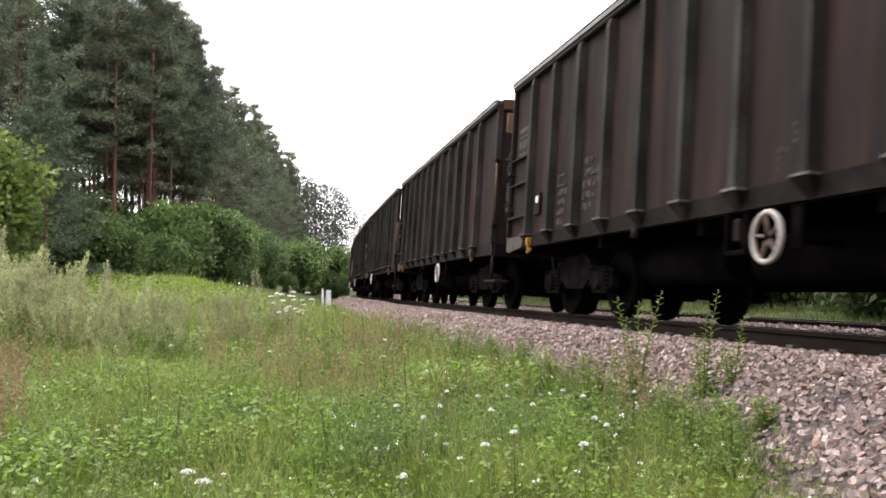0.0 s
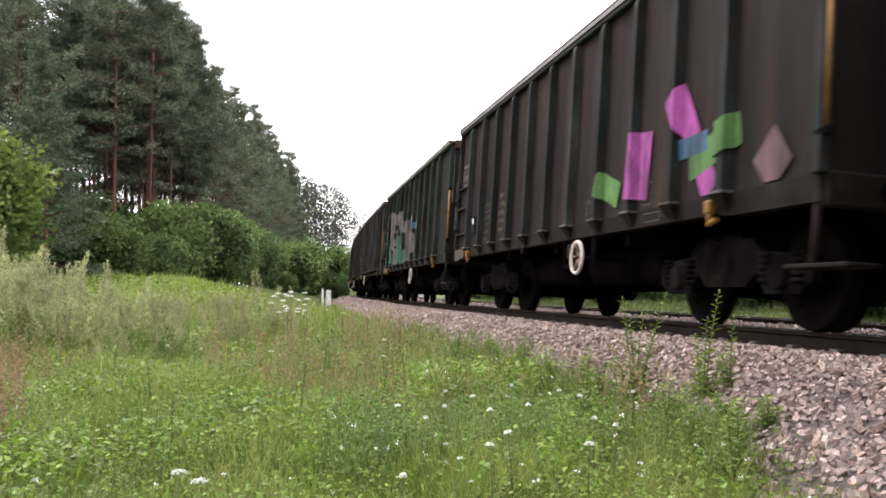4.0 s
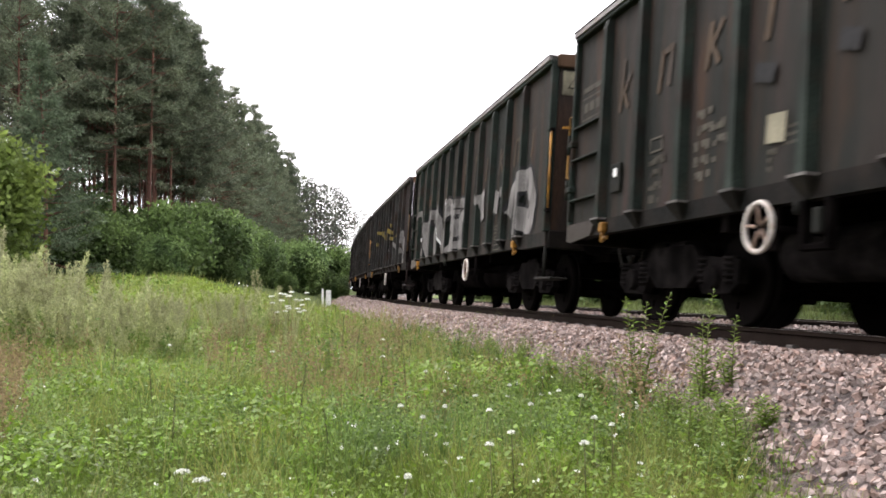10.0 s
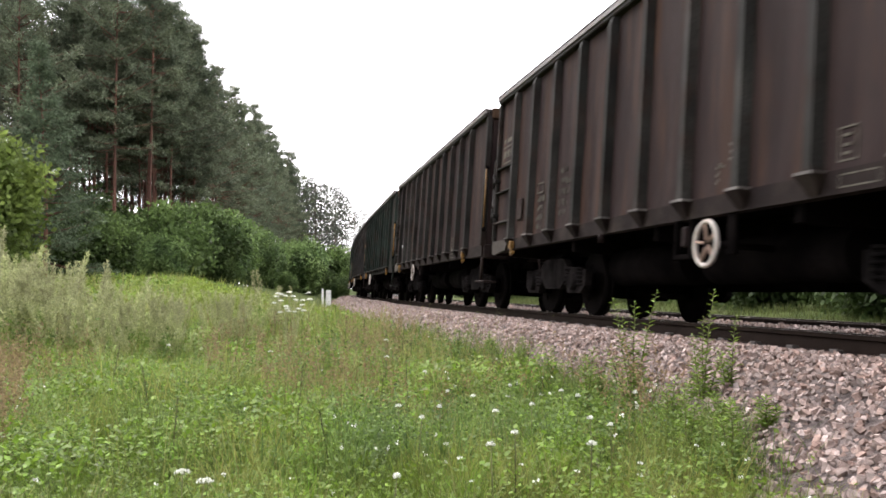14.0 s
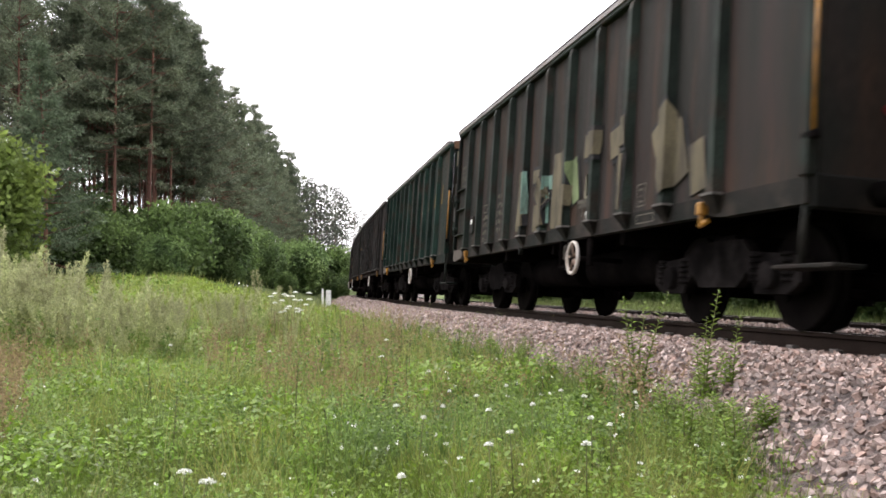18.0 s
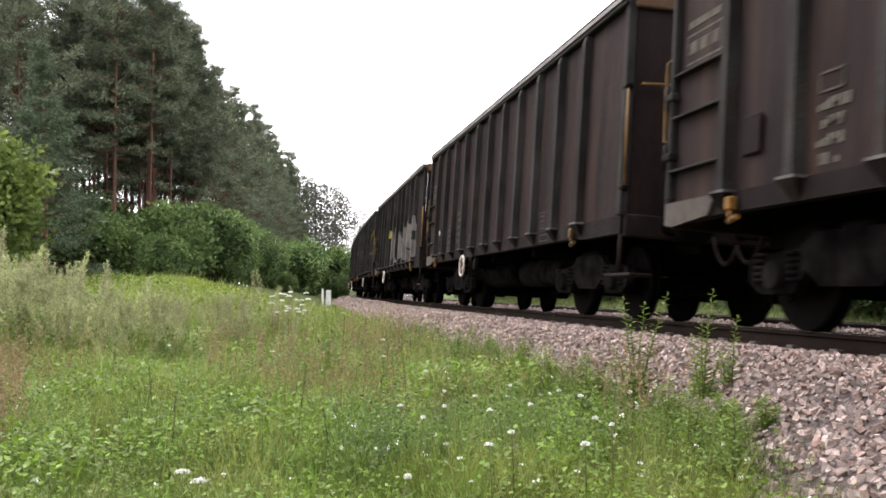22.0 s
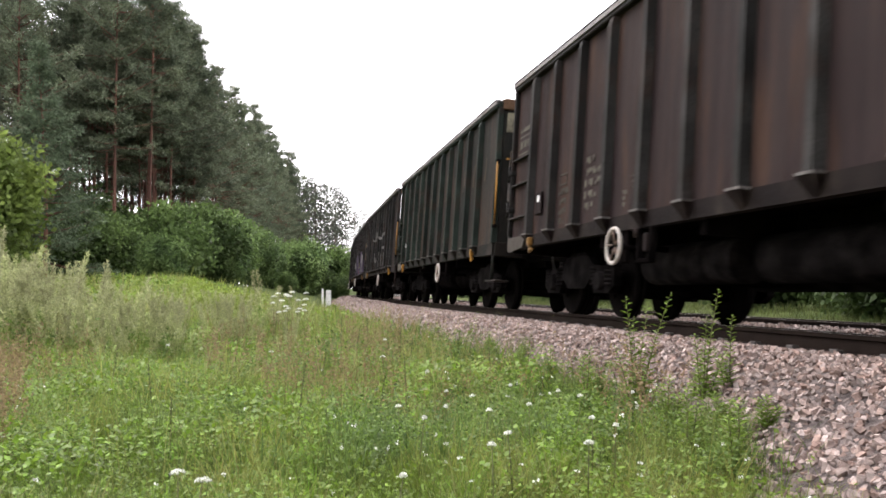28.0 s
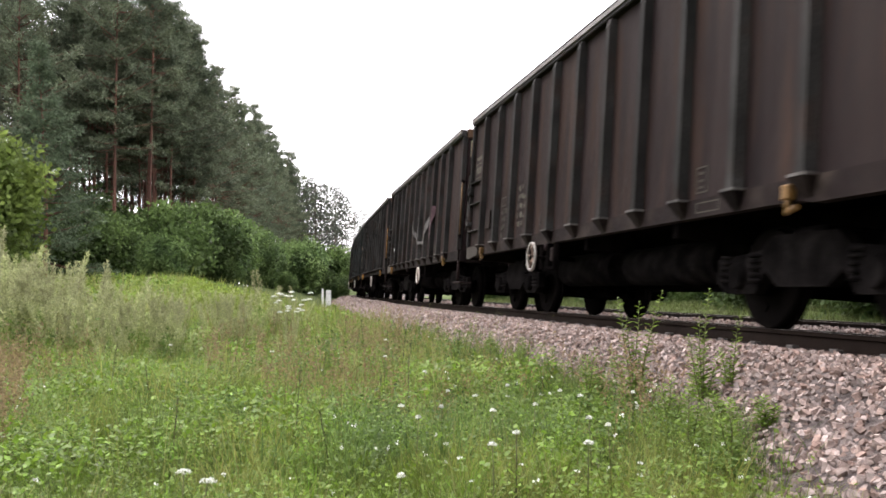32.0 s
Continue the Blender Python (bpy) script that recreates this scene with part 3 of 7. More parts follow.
def wood():
    rnd = random.Random(5)
    edge = [(-40, 47), (-31, 50), (-27, 53), (-23.0, 56), (-20.0, 60), (-21.6, 76), (-23.2, 97), (-24.4, 117), (-25.4, 140), (-27, 166)]
    for (x0, y0), (x1, y1) in zip(edge, edge[1:]):
        n = max(1, round(math.hypot(x1 - x0, y1 - y0) / (3.9 if y0 < 75 else 5.2)))
        for k in range(n):
            u = (k + 0.5) / n
            bx, by = x0 + (x1 - x0) * u, y0 + (y1 - y0) * u
            for row in range(4 if bx / by < -0.42 else 3 if y0 < 58 else 2):
                xx = bx - (row * 2.8 if y0 < 58 else row * 4.8) + rnd.uniform(-1, 1)
                yy = by + (row * 5.0 if y0 < 58 else row * 1.5) + rnd.uniform(-1, 1)
                put(pines[rnd.choice((1, 3, 3) if -0.40 < xx / yy < -0.285 and yy < 80 else (0, 2, 2) if row == 0 or xx / yy < -0.40 else (1, 3))], xx, yy, rnd.uniform(0, 6.28), rnd.uniform(0.92, 1.06))
    for k in range(44):                                   # slim trunks deeper in the wood
        put(pines[1 if k % 6 == 0 else 3], -20.0 - 0.24 * k + rnd.uniform(-.5, .5), 63 + rnd.uniform(0, 14), rnd.uniform(0, 6.28), rnd.uniform(0.84, 0.96))
    for k in range(7):                                    # undergrowth in the wood
        put(shrubs[0], -22.0 - 2.0 * k, 70 + rnd.uniform(0, 12), rnd.uniform(0, 6.28), rnd.uniform(1.0, 1.4))
    for k in range(13):                                   # a closed screen of taller bushes at the foot of the trunks
        put(shrubs[k % 2], -27.5 + 0.95 * k, 63.5 + rnd.uniform(-2.0, 2.5), rnd.uniform(0, 6.28), rnd.uniform(1.3, 1.65))
    put(young, -17.0, 38.5, 0.4, 1.0)
    put(hazel, -15.6, 31.5, 1.0, 1.0)
    for x, y, i, sz in ((-19, 44, 0, 1.0), (-17.5, 47, 1, 1.1), (-16.6, 52, 0, 1.05), (-15.4, 55, 1, 1.2), (-17.8, 60, 0, 1.0), (-16, 64, 0, 1.3), (-14.6, 61, 1, .8), (-17, 70, 1, 1.45), (-16, 76, 0, 1.0),
                        (-15.4, 83, 1, 1.2), (-18, 88, 0, 1.2), (-15.2, 92, 0, 1.3), (-13.6, 80, 1, 0.9), (-13.8, 97, 1, 1.4), (-16, 104, 0, 1.5), (-12.6, 104, 0, 1.2), (-14.5, 114, 1, 1.5), (-15, 124, 0, 1.6), (-20, 40, 1, 1.2), (-22, 43, 0, 1.2), (-24.0, 60, 0, 1.4), (-21.2, 57, 0, 1.2), (-26.5, 64, 0, 1.5)):
        put(shrubs[i], x + rnd.uniform(-0.8, 0.8), y, rnd.uniform(0, 6.28), sz * rnd.uniform(0.62, 1.28))
    for x, y, sz in ((-24.6, 163, 1.30), (-22.4, 158, 1.22), (-19.8, 166, 1.20), (-27, 160, 1.2), (-17.6, 178, 1.05), (-15.5, 186, 0.98), (-21.2, 172, 1.15), (-13.6, 196, 0.95), (-26.0, 172, 1.25)):
        put(birch, x, y, rnd.uniform(0, 6.28), sz)
    # unseen belt of the same trees, added behind the camera to block sky light
    for k in range(20):
        put(pines[k % 4], -34 + 3.7 * k + rnd.uniform(-1, 1), -13 - 5 * (k % 3) + rnd.uniform(-1, 1) - 0.02 * k * k, rnd.uniform(0, 6.28), rnd.uniform(0.9, 1.05))
    for k in range(16):
        put(shrubs[k % 2], -26 + 1.9 * k, -10.5 + rnd.uniform(-1, 1), rnd.uniform(0, 6.28), rnd.uniform(0.8, 1.1))
    # beyond the track
    s_at = -16.0
    k = 0
    while s_at < 90:
        x, y, h = track(s_at, 11.6 + rnd.uniform(-0.8, 2.2))
        put(shrubs[k % 2], x, y, rnd.uniform(0, 6.28), rnd.uniform(0.6, 0.95))
        s_at += rnd.uniform(1.7, 2.7)
        k += 1
    for x, y, sz in ((9.6, 45.0, 0.93), (18.5, 47.0, 1.0), (26, 40, 0.95), (33, 30, 1.0)):
        put(birch, x, y, rnd.uniform(0, 6.28), sz)


wood()
for ob, x, y in ((pines[0], -36, 60), (pines[1], -37, 84), (pines[2], -35, 48), (pines[3], -36, 104), (young, -24, 36), (shrubs[0], -24, 47), (shrubs[1], -27, 42), (birch, -29, 176), (hazel, -20, 33)):
    ob.matrix_world = at_ground(x, y, 0.7, 1.0)

# white kilometre posts beside the line
for x, y, w, h in ((-6.75, 50.6, 0.12, 1.10), (-6.3, 49.6, 0.28, 1.00)):
    post = empty("marker_post", at_ground(x, y, 0.2), "small white concrete marker post beside the ballast", "post", "marker posts")
    part("post_body", boxed(-w / 2, w / 2, -0.06, 0.06, -0.05, h, 0.015), M_POST, post)
    part("post_cap", boxed(-w / 2 - 0.01, w / 2 + 0.01, -0.07, 0.07, h, h + 0.03, 0.008), M_POST, post)


# ---- meadow ----
def wedge(n, r0, r1, left_min=1.3, left_max=60.0):
    """Places in the meadow, thinner with distance."""
    r = np.exp(rng.uniform(math.log(r0), math.log(r1), n * 2))
    a = rng.uniform(radians(-31), radians(30), n * 2)
    x, y = r * np.sin(a), r * np.cos(a)
    left, _ = off_track(x, y)
    left_min = left_min + 0.75 * np.clip((5.4 - y) / 1.8, 0, 1)
    keep = (left > left_min + 0.55 * rng.uniform(-1, 1, n * 2) * rng.uniform(0, 1, n * 2)) & (left < left_max)
    return x[keep][:n], y[keep][:n], r[keep][:n]


def blades(x, y, h, w, lean=0.35, z0=0.0):
    n = len(x)
    z = ground_z(x, y) - 0.02 + z0
    a = rng.uniform(0, 2 * math.pi, n)
    b = np.stack([np.cos(a), np.sin(a), np.zeros(n)], -1)
    d = rng.normal(size=(n, 3)) * lean
    d[:, 2] = 1
    d /= np.linalg.norm(d, axis=1)[:, None]
    bend = np.stack([d[:, 0], d[:, 1], np.zeros(n)], -1) * rng.uniform(0.2, 1.1, (n, 1))
    P = np.stack([x, y, z], -1)
    w_, h_ = w[:, None] / 2, h[:, None]
    mid = P + d * h_ * 0.55
    tip = P + d * h_ + bend * h_ * 0.45
    V = np.stack([P - b * w_, P + b * w_, mid - b * w_ * 0.8, mid + b * w_ * 0.8, tip], 1).reshape(-1, 3)
    i = np.arange(n)[:, None] * 5
    F = np.concatenate([np.stack([i, i + 1, i + 3], -1), np.stack([i, i + 3, i + 2], -1), np.stack([i + 2, i + 3, i + 4], -1)], 0).reshape(-1, 3)
    return V, F


def leaves(x, y, zlo, zhi, size):
    n = len(x)
    P = np.stack([x, y, ground_z(x, y) + rng.uniform(0, 1, n) ** 0.8 * (zhi - zlo) + zlo], -1)
    a = rng.normal(size=(n, 3)) * (1, 1, 0.45)
    a /= np.linalg.norm(a, axis=1)[:, None]
    b = np.cross(a, (0, 0, 1) + rng.normal(size=(n, 3)) * 0.35)
    b /= np.linalg.norm(b, axis=1)[:, None]
    s = size[:, None]
    V = np.stack([P, P + a * s * 0.5 + b * s * 0.3, P + a * s, P + a * s * 0.5 - b * s * 0.3], 1)
    return V.reshape(-1, 3), np.arange(n * 4).reshape(n, 4)


def domes(cx, cy, wide, tall, count, size):
    """Leafy cushions: leaves over low domes, drooping outwards, one dome a plant."""
    n = len(cx) * count
    rep = lambda v: np.repeat(np.asarray(v, float), count)
    a, u = rng.uniform(0, 2 * math.pi, n), rng.uniform(0, 1, n)
    up = u ** 0.7                                         # 0 at the rim, 1 at the crown
    out = np.sqrt(np.clip(1 - up * up, 0, 1)) * rng.uniform(0.75, 1.12, n)
    x, y = rep(cx) + np.cos(a) * out * rep(wide), rep(cy) + np.sin(a) * out * rep(wide)
    P = np.stack([x, y, ground_z(rep(cx), rep(cy)) + up * rep(tall) * rng.uniform(0.7, 1.1, n)], -1)
    d = np.stack([np.cos(a) * (0.35 + out), np.sin(a) * (0.35 + out), 0.55 * up - 0.12], -1) + rng.normal(size=(n, 3)) * 0.38
    d /= np.linalg.norm(d, axis=1)[:, None]
    b = np.cross(d, (0, 0, 1) + rng.normal(size=(n, 3)) * 0.4)
    b /= np.linalg.norm(b, axis=1)[:, None] + 1e-9
    q = (rep(size) * rng.uniform(0.55, 1.35, n))[:, None]
    V = np.stack([P, P + d * q * 0.45 + b * q * 0.30, P + d * q - (0, 0, 1) * q * 0.18, P + d * q * 0.45 - b * q * 0.30], 1)
    return V.reshape(-1, 3), np.arange(n * 4).reshape(n, 4)


def sown(n, u0, u1, y0, y1, left_min=1.5):
    """Places in a stretch of the meadow between two bearings (x over y) and two distances."""
    y = np.exp(rng.uniform(math.log(y0), math.log(y1), n))
    x = y * rng.uniform(u0, u1, n)
    keep = off_track(x, y)[0] > left_min + 0.3 * rng.normal(size=n)
    return x[keep], y[keep]


def stuff(name, V, F, m, label, category):
    ob = part(name, np_mesh(name, V, F), m)
    tagged(ob, label, category, kind="stuff")


def meadow():
    x, y, r = wedge(66000, 2.0, 48)
    patchy = 0.75 + 0.4 * np.sin(x * 1.1 + 0.5) * np.sin(y * 0.8 + x * 0.3) + 0.35 * np.sin(x * 3.1 + y) * np.sin(y * 2.7 - x)
    h = (0.15 + 0.33 * rng.uniform(0, 1, len(x)) ** 1.6) * patchy * np.clip(0.7 + r / 22, 0.7, 1.5)
    h = h * np.where(off_track(x, y)[0] < 2.2, 0.8, 1.0)
    stuff("grass", *blades(x, y, h, 0.0042 * (r / 3) ** 0.75 + 0.001), M_GRASS, "long uncut summer grass in the meadow", "grass")
    x, y, r = wedge(85000, 2.2, 45)
    stuff("meadow_herbs", *leaves(x, y, 0.0, 0.20, 0.019 * (r / 3) ** 0.85 * rng.uniform(0.6, 1.6, len(x))), M_HERB, "bright green low leafy meadow herbs", "herbs")
    x, y, r = wedge(95000, 2.3, 32, 1.5)
    lush = np.sin(x * 2.1 + 0.7) * np.sin(y * 1.5 + 1.9) + 0.7 * np.sin(x * 0.9 - y * 0.6) + 0.5 * rng.uniform(-1, 1, len(x)) + 1.9 * np.exp(-((x + 3.0) / 0.85) ** 2 - ((y - 7.6) / 1.7) ** 2)
    keep = lush > 0.62
    x, y, r = x[keep], y[keep], r[keep]
    stuff("leafy_herbs", *leaves(x, y, 0.03, 0.30, 0.023 * (r / 3) ** 0.8 * rng.uniform(0.6, 1.7, len(x))), M_LUSH, "patches of taller bright green leafy herbs", "herbs")
    # cushions of broad-leaved herbs: bright ones up the bank, darker ones towards the ballast
    for name, m, label, beds in (
            ("clover_cushions", M_LUSH, "bright yellow-green cushions of leafy herbs", ((70, -0.48, -0.31, 5.6, 11.5, 0.035), (95, -0.34, -0.02, 4.4, 8.5, 0.030), (42, -0.12, 0.22, 4.6, 9.5, 0.036), (40, -0.5, -0.25, 4.3, 6.0, 0.030), (90, -0.46, -0.06, 9, 18, 0.05))),
            ("nettle_cushions", M_NETTLE, "mid-green cushions of rough-leaved herbs", ((110, -0.5, -0.05, 4.4, 9.0, 0.034), (75, -0.10, 0.26, 4.4, 9.0, 0.036), (120, -0.46, -0.04, 8.5, 18, 0.055))),
            ("dark_cushions", M_DARKHERB, "deep green leafy herbs low in the meadow", ((46, -0.5, -0.1, 5.0, 10, 0.032), (100, -0.08, 0.27, 4.5, 10, 0.034), (60, -0.4, -0.06, 10, 17, 0.05), (110, -0.20, 0.06, 9, 20, 0.05)))):
        V, F, base = [], [], 0
        for n, u0, u1, y0, y1, size in beds:
            cx, cy = sown(n, u0, u1, y0, y1)
            k = len(cx)
            v, f = domes(cx, cy, rng.uniform(0.10, 0.26, k) * (cy / 6) ** 0.4, rng.uniform(0.16, 0.42, k), 130, np.full(k, size) * rng.uniform(0.45, 0.95, k))
            V.append(v)
            F.append(f + base)
            base += len(v)
        stuff(name, np.concatenate(V), np.concatenate(F), m, label, "herbs")
    cx, cy = sown(46, 0.22, 0.335, 3.9, 5.2, 0.85)
    stuff("edge_herbs", *domes(cx, cy, rng.uniform(0.07, 0.16, len(cx)), rng.uniform(0.14, 0.34, len(cx)), 110, np.full(len(cx), 0.022)), M_NETTLE, "low herbs creeping onto the ballast edge", "herbs")
    x, y = sown(900, 0.20, 0.33, 3.9, 5.4, 0.9)
    stuff("edge_grass", *blades(x, y, rng.uniform(0.15, 0.42, len(x)), np.full(len(x), 0.005), 0.3), M_GRASS, "thin grass creeping onto the ballast edge", "grass")
    # blue-green upright grass in tufts, and a yellow-green bank of flowering weeds below the shrubs
    cx, cy = np.concatenate([np.stack(sown(12, -0.20, -0.09, 4.3, 6.8)), np.stack(sown(9, -0.02, 0.12, 4.4, 6.0)), np.stack(sown(22, -0.46, -0.2, 5, 9))], 1)
    k = 60
    x, y = np.repeat(cx, k) + rng.normal(size=len(cx) * k) * 0.13, np.repeat(cy, k) + rng.normal(size=len(cx) * k) * 0.13
    stuff("blue_grass", *blades(x, y, rng.uniform(0.22, 0.52, len(x)), np.full(len(x), 0.006), 0.22), M_BLUEGRASS, "blue-green upright grass tufts", "grass")
    cx, cy = sown(95, -0.29, -0.205, 25, 34, 3.0)
    stuff("yellow_bank", *domes(cx, cy, rng.uniform(0.3, 0.6, len(cx)), rng.uniform(0.28, 0.6, len(cx)), 90, np.full(len(cx), 0.10)), M_GOLD, "yellow-green bank of flowering weeds below the shrubs", "weeds")
    n = 16000
    st, of = rng.uniform(-6, 60, n), rng.uniform(8.0, 12.0, n)
    hh = -TURN + CURVE * st
    x = (-np.cos(hh) + math.cos(TURN)) / CURVE + SIDE * math.cos(TURN) + of * np.cos(hh)
    y = (np.sin(hh) + math.sin(TURN)) / CURVE + SIDE * math.sin(TURN) - of * np.sin(hh)
    stuff("grass_strip", *blades(x, y, rng.uniform(0.15, 0.4, n), np.full(n, 0.02)), M_VERGE, "grass strip beyond the railway track", "grass")
    n = 14000                                             # the same meadow round about and behind
    r, a = rng.uniform(1.2, 14, n), rng.uniform(radians(31), radians(329), n)
    x, y = r * np.sin(a), r * np.cos(a)
    keep = (off_track(x, y)[0] > 1.3) & (np.hypot(x, y) > 1.0)
    x, y = x[keep], y[keep]
    stuff("rough_grass", *blades(x, y, rng.uniform(0.12, 0.34, len(x)), np.full(len(x), 0.012)), M_GRASS, "long uncut grass beside the camera", "grass")
    # reddish seed heads: a thin stem and a spindle of small seeds
    x, y, r = wedge(1100, 3.4, 30, 1.5)
    keep = (np.sin(x * 1.7 + 2) + np.sin(y * 0.9 + 1) + 0.12 * (r - 6)) > 0.35
    x, y, r = x[keep], y[keep], r[keep]
    h = rng.uniform(0.35, 0.62, len(x))
    V1, F1 = blades(x, y, h, 0.0022 * (r / 3) ** 0.6, 0.12)
    tips = V1.reshape(-1, 5, 3)[:, 4]
    mids = V1.reshape(-1, 5, 3)[:, 2]
    k = 16
    t = rng.uniform(0.15, 1.0, (len(x), k, 1))
    C = mids[:, None] * (1 - t) + tips[:, None] * t
    C = (C + rng.normal(size=C.shape) * 0.010 * (r[:, None, None] / 4) ** 0.5).reshape(-1, 3)
    V2, F2 = leaf_cloud(C, 1, 0.004, 0.018, 0.008)
    stuff("seed_heads", np.concatenate([V1, V2]), np.concatenate([F1, F2 + len(V1)]), M_DRY, "reddish brown dry grass and sorrel seed heads", "seed heads")
    # tall pale grass with loose plumes, mostly up the slope
    x, y, r = wedge(9000, 3.0, 40, 1.9)
    keep = (np.sin(x * 0.9 + 1) + 1.2 * np.sin(x * 2.3 + y * 1.1) * np.sin(y * 1.9) + rng.uniform(-1, 1, len(x)) + 0.30 * np.clip(r - 8, -6, 5) - 1.2 * np.clip(x / y + 0.15, -0.4, 0.6)) > 0.75
    x, y, r = x[keep], y[keep], r[keep]
    V1, F1 = blades(x, y, rng.uniform(0.35, 0.85, len(x)), 0.0022 * (r / 3) ** 0.7, 0.2)
    B = V1.reshape(-1, 5, 3)[r < 22]
    t = rng.uniform(0.6, 1.0, (len(B), 6, 1))
    C = B[:, 2][:, None] * (1 - t) + B[:, 4][:, None] * t
    C = (C + rng.normal(size=C.shape) * 0.008).reshape(-1, 3)
    V2, F2 = leaf_cloud(C, 1, 0.004, 0.018, 0.005)
    stuff("tall_grass", np.concatenate([V1, V2]), np.concatenate([F1, F2 + len(V1)]), M_STRAW, "tall pale straw-coloured grass with loose plumes", "grass")
    # tussocks: dense tufts that arch outwards
    for name, m, count, label in (("pale_tussocks", M_STRAW, 90, "pale arching grass tussocks"), ("green_tussocks", M_LUSH, 170, "bright green arching grass tussocks"), ("dark_tussocks", M_RANK, 130, "dark green grass tussocks")):
        cx, cy, r = wedge(count, 3.2, 24, 1.7)
        k = 44
        x = (cx[:, None] + rng.normal(size=(len(cx), k)) * 0.045 * (r[:, None] / 4) ** 0.4).ravel()
        y = (cy[:, None] + rng.normal(size=(len(cx), k)) * 0.045 * (r[:, None] / 4) ** 0.4).ravel()
        tall = np.repeat(rng.uniform(0.24, 0.46, len(cx)) * np.clip(0.75 + r / 30, 0.8, 1.3), k)
        stuff(name, *blades(x, y, tall * rng.uniform(0.6, 1.1, len(x)), 0.0045 * (np.repeat(r, k) / 3) ** 0.75, 0.45), m, label, "grass")
    # loose stands of red-brown sorrel
    drifts = [sown(60, -0.50, -0.465, 4.6, 9.0), sown(80, -0.27, -0.16, 7.5, 15), sown(60, -0.20, -0.05, 6.0, 10), sown(70, -0.11, -0.03, 9.5, 16), sown(40, -0.5, -0.38, 8, 14), sown(14, 0.17, 0.26, 4.6, 6.5, 1.1)]
    x, y = np.concatenate([d[0] for d in drifts]), np.concatenate([d[1] for d in drifts])
    V1, F1 = blades(x, y, rng.uniform(0.4, 0.80, len(x)), np.full(len(x), 0.004), 0.10)
    B = V1.reshape(-1, 5, 3)
    t = rng.uniform(-0.1, 1.0, (len(B), 40, 1))
    C = B[:, 2][:, None] * (1 - t) + B[:, 4][:, None] * t
    C = (C + rng.normal(size=C.shape) * 0.012).reshape(-1, 3)
    V2, F2 = leaf_cloud(C, 1, 0.004, 0.022, 0.013)
    stuff("sorrel", np.concatenate([V1, V2]), np.concatenate([F1, F2 + len(V1)]), M_SORREL, "stands of red-brown sorrel seed stalks", "sorrel")
    # dark rank grass along the foot of the ballast, and dry stems on the stones
    n = 2600
    x, y, r = wedge(60000, 3.0, 20, 1.15)
    d, _ = off_track(x, y)
    keep = (d < 1.75) & (y > 4.2)
    x, y, r = x[keep][:n], y[keep][:n], r[keep][:n]
    stuff("rank_grass", *blades(x, y, rng.uniform(0.15, 0.48, len(x)) * np.clip(0.5 + r / 16, 0.6, 1.2), 0.005 * (r / 4) ** 0.7, 0.40), M_RANK, "dark rank grass along the foot of the ballast", "grass")
    x, y, r = wedge(60000, 4.2, 9, 0.75)
    d, _ = off_track(x, y)
    keep = (d < 1.5) & (np.sin(x * 5.0 + 1) + np.sin(y * 2.0) > 0.4)
    keep = keep & (y > 5.2)
    x, y, r = x[keep][:260], y[keep][:260], r[keep][:260]
    stuff("dry_stems", *blades(x, y, rng.uniform(0.2, 0.55, len(x)), np.full(len(x), 0.004), 0.25), M_DRY, "thin dry brown stems at the ballast edge", "stems")
    # tiny white blossoms strewn through the herbs
    x, y, r = wedge(230, 3.0, 24, 1.3, 9)
    keep = rng.uniform(0, 1, len(x)) < np.where(x > -0.8, 1.0, 0.35)
    x, y, r = x[keep], y[keep], r[keep]
    C = np.stack([x, y, ground_z(x, y) + rng.uniform(0.12, 0.36, len(x))], -1)
    V, F = leaf_cloud(C, 6, 0.008, 0.011, 0.010, 0, True, 0.5)
    stuff("small_blossoms", V, F, M_PETAL, "tiny white meadow blossoms among the grass", "flowers")


meadow()


def mugwort(seed):
    rnd = random.Random(seed)
    thing = empty("tall_weed", Matrix(), "tall silver-green weed clump in the meadow", "weed", "tall weeds")
    plume, low = [], []
    bm = bmesh.new()
    for k in range(9):
        a, h = rnd.uniform(0, 6.28), rnd.uniform(0.85, 1.7)
        r0 = rnd.uniform(0.02, 0.40)
        base = Vector((math.cos(a) * r0, math.sin(a) * r0, -0.05))
        top = base + Vector((math.cos(a) * r0 * 0.9 + rnd.uniform(-.42, .42), math.sin(a) * r0 * 0.9 + rnd.uniform(-.42, .42), h))
        tube(bm, base, top, 0.007, 0.003, 5, False)
        for j in range(16):                               # a narrow nodding plume of blossom on the upper half
            u = 0.48 + 0.52 * j / 16
            c = base.lerp(top, u)
            b, ln = rnd.uniform(0, 6.28), (0.26 * (1.05 - u) + 0.045) * rnd.uniform(0.7, 1.1)
            for q in (0.35, 0.7, 1.0):
                plume.append((c.x + math.cos(b) * ln * 0.40 * q, c.y + math.sin(b) * ln * 0.40 * q, c.z + ln * 0.95 * q))
        for j in range(9):                                # darker leaves below
            c = base.lerp(top, 0.08 + 0.48 * j / 9)
            b, ln = rnd.uniform(0, 6.28), rnd.uniform(0.06, 0.20)
            low.append((c.x + math.cos(b) * ln, c.y + math.sin(b) * ln, c.z + ln * 0.3))
    part("stalk", bm, M_MUGWORT, thing)["kind"] = "stuff"
    V, F = leaf_cloud(plume, 6, 0.026, 0.055, 0.017, -0.5)
    part("plume", np_mesh("plume", V, F), M_MUGWORT, thing, "pale silver-green plumes")
    V, F = leaf_cloud(low, 6, 0.05, 0.10, 0.030, 0.1, True)
    part("foliage", np_mesh("foliage", V, F), M_NETTLE, thing)
    return thing


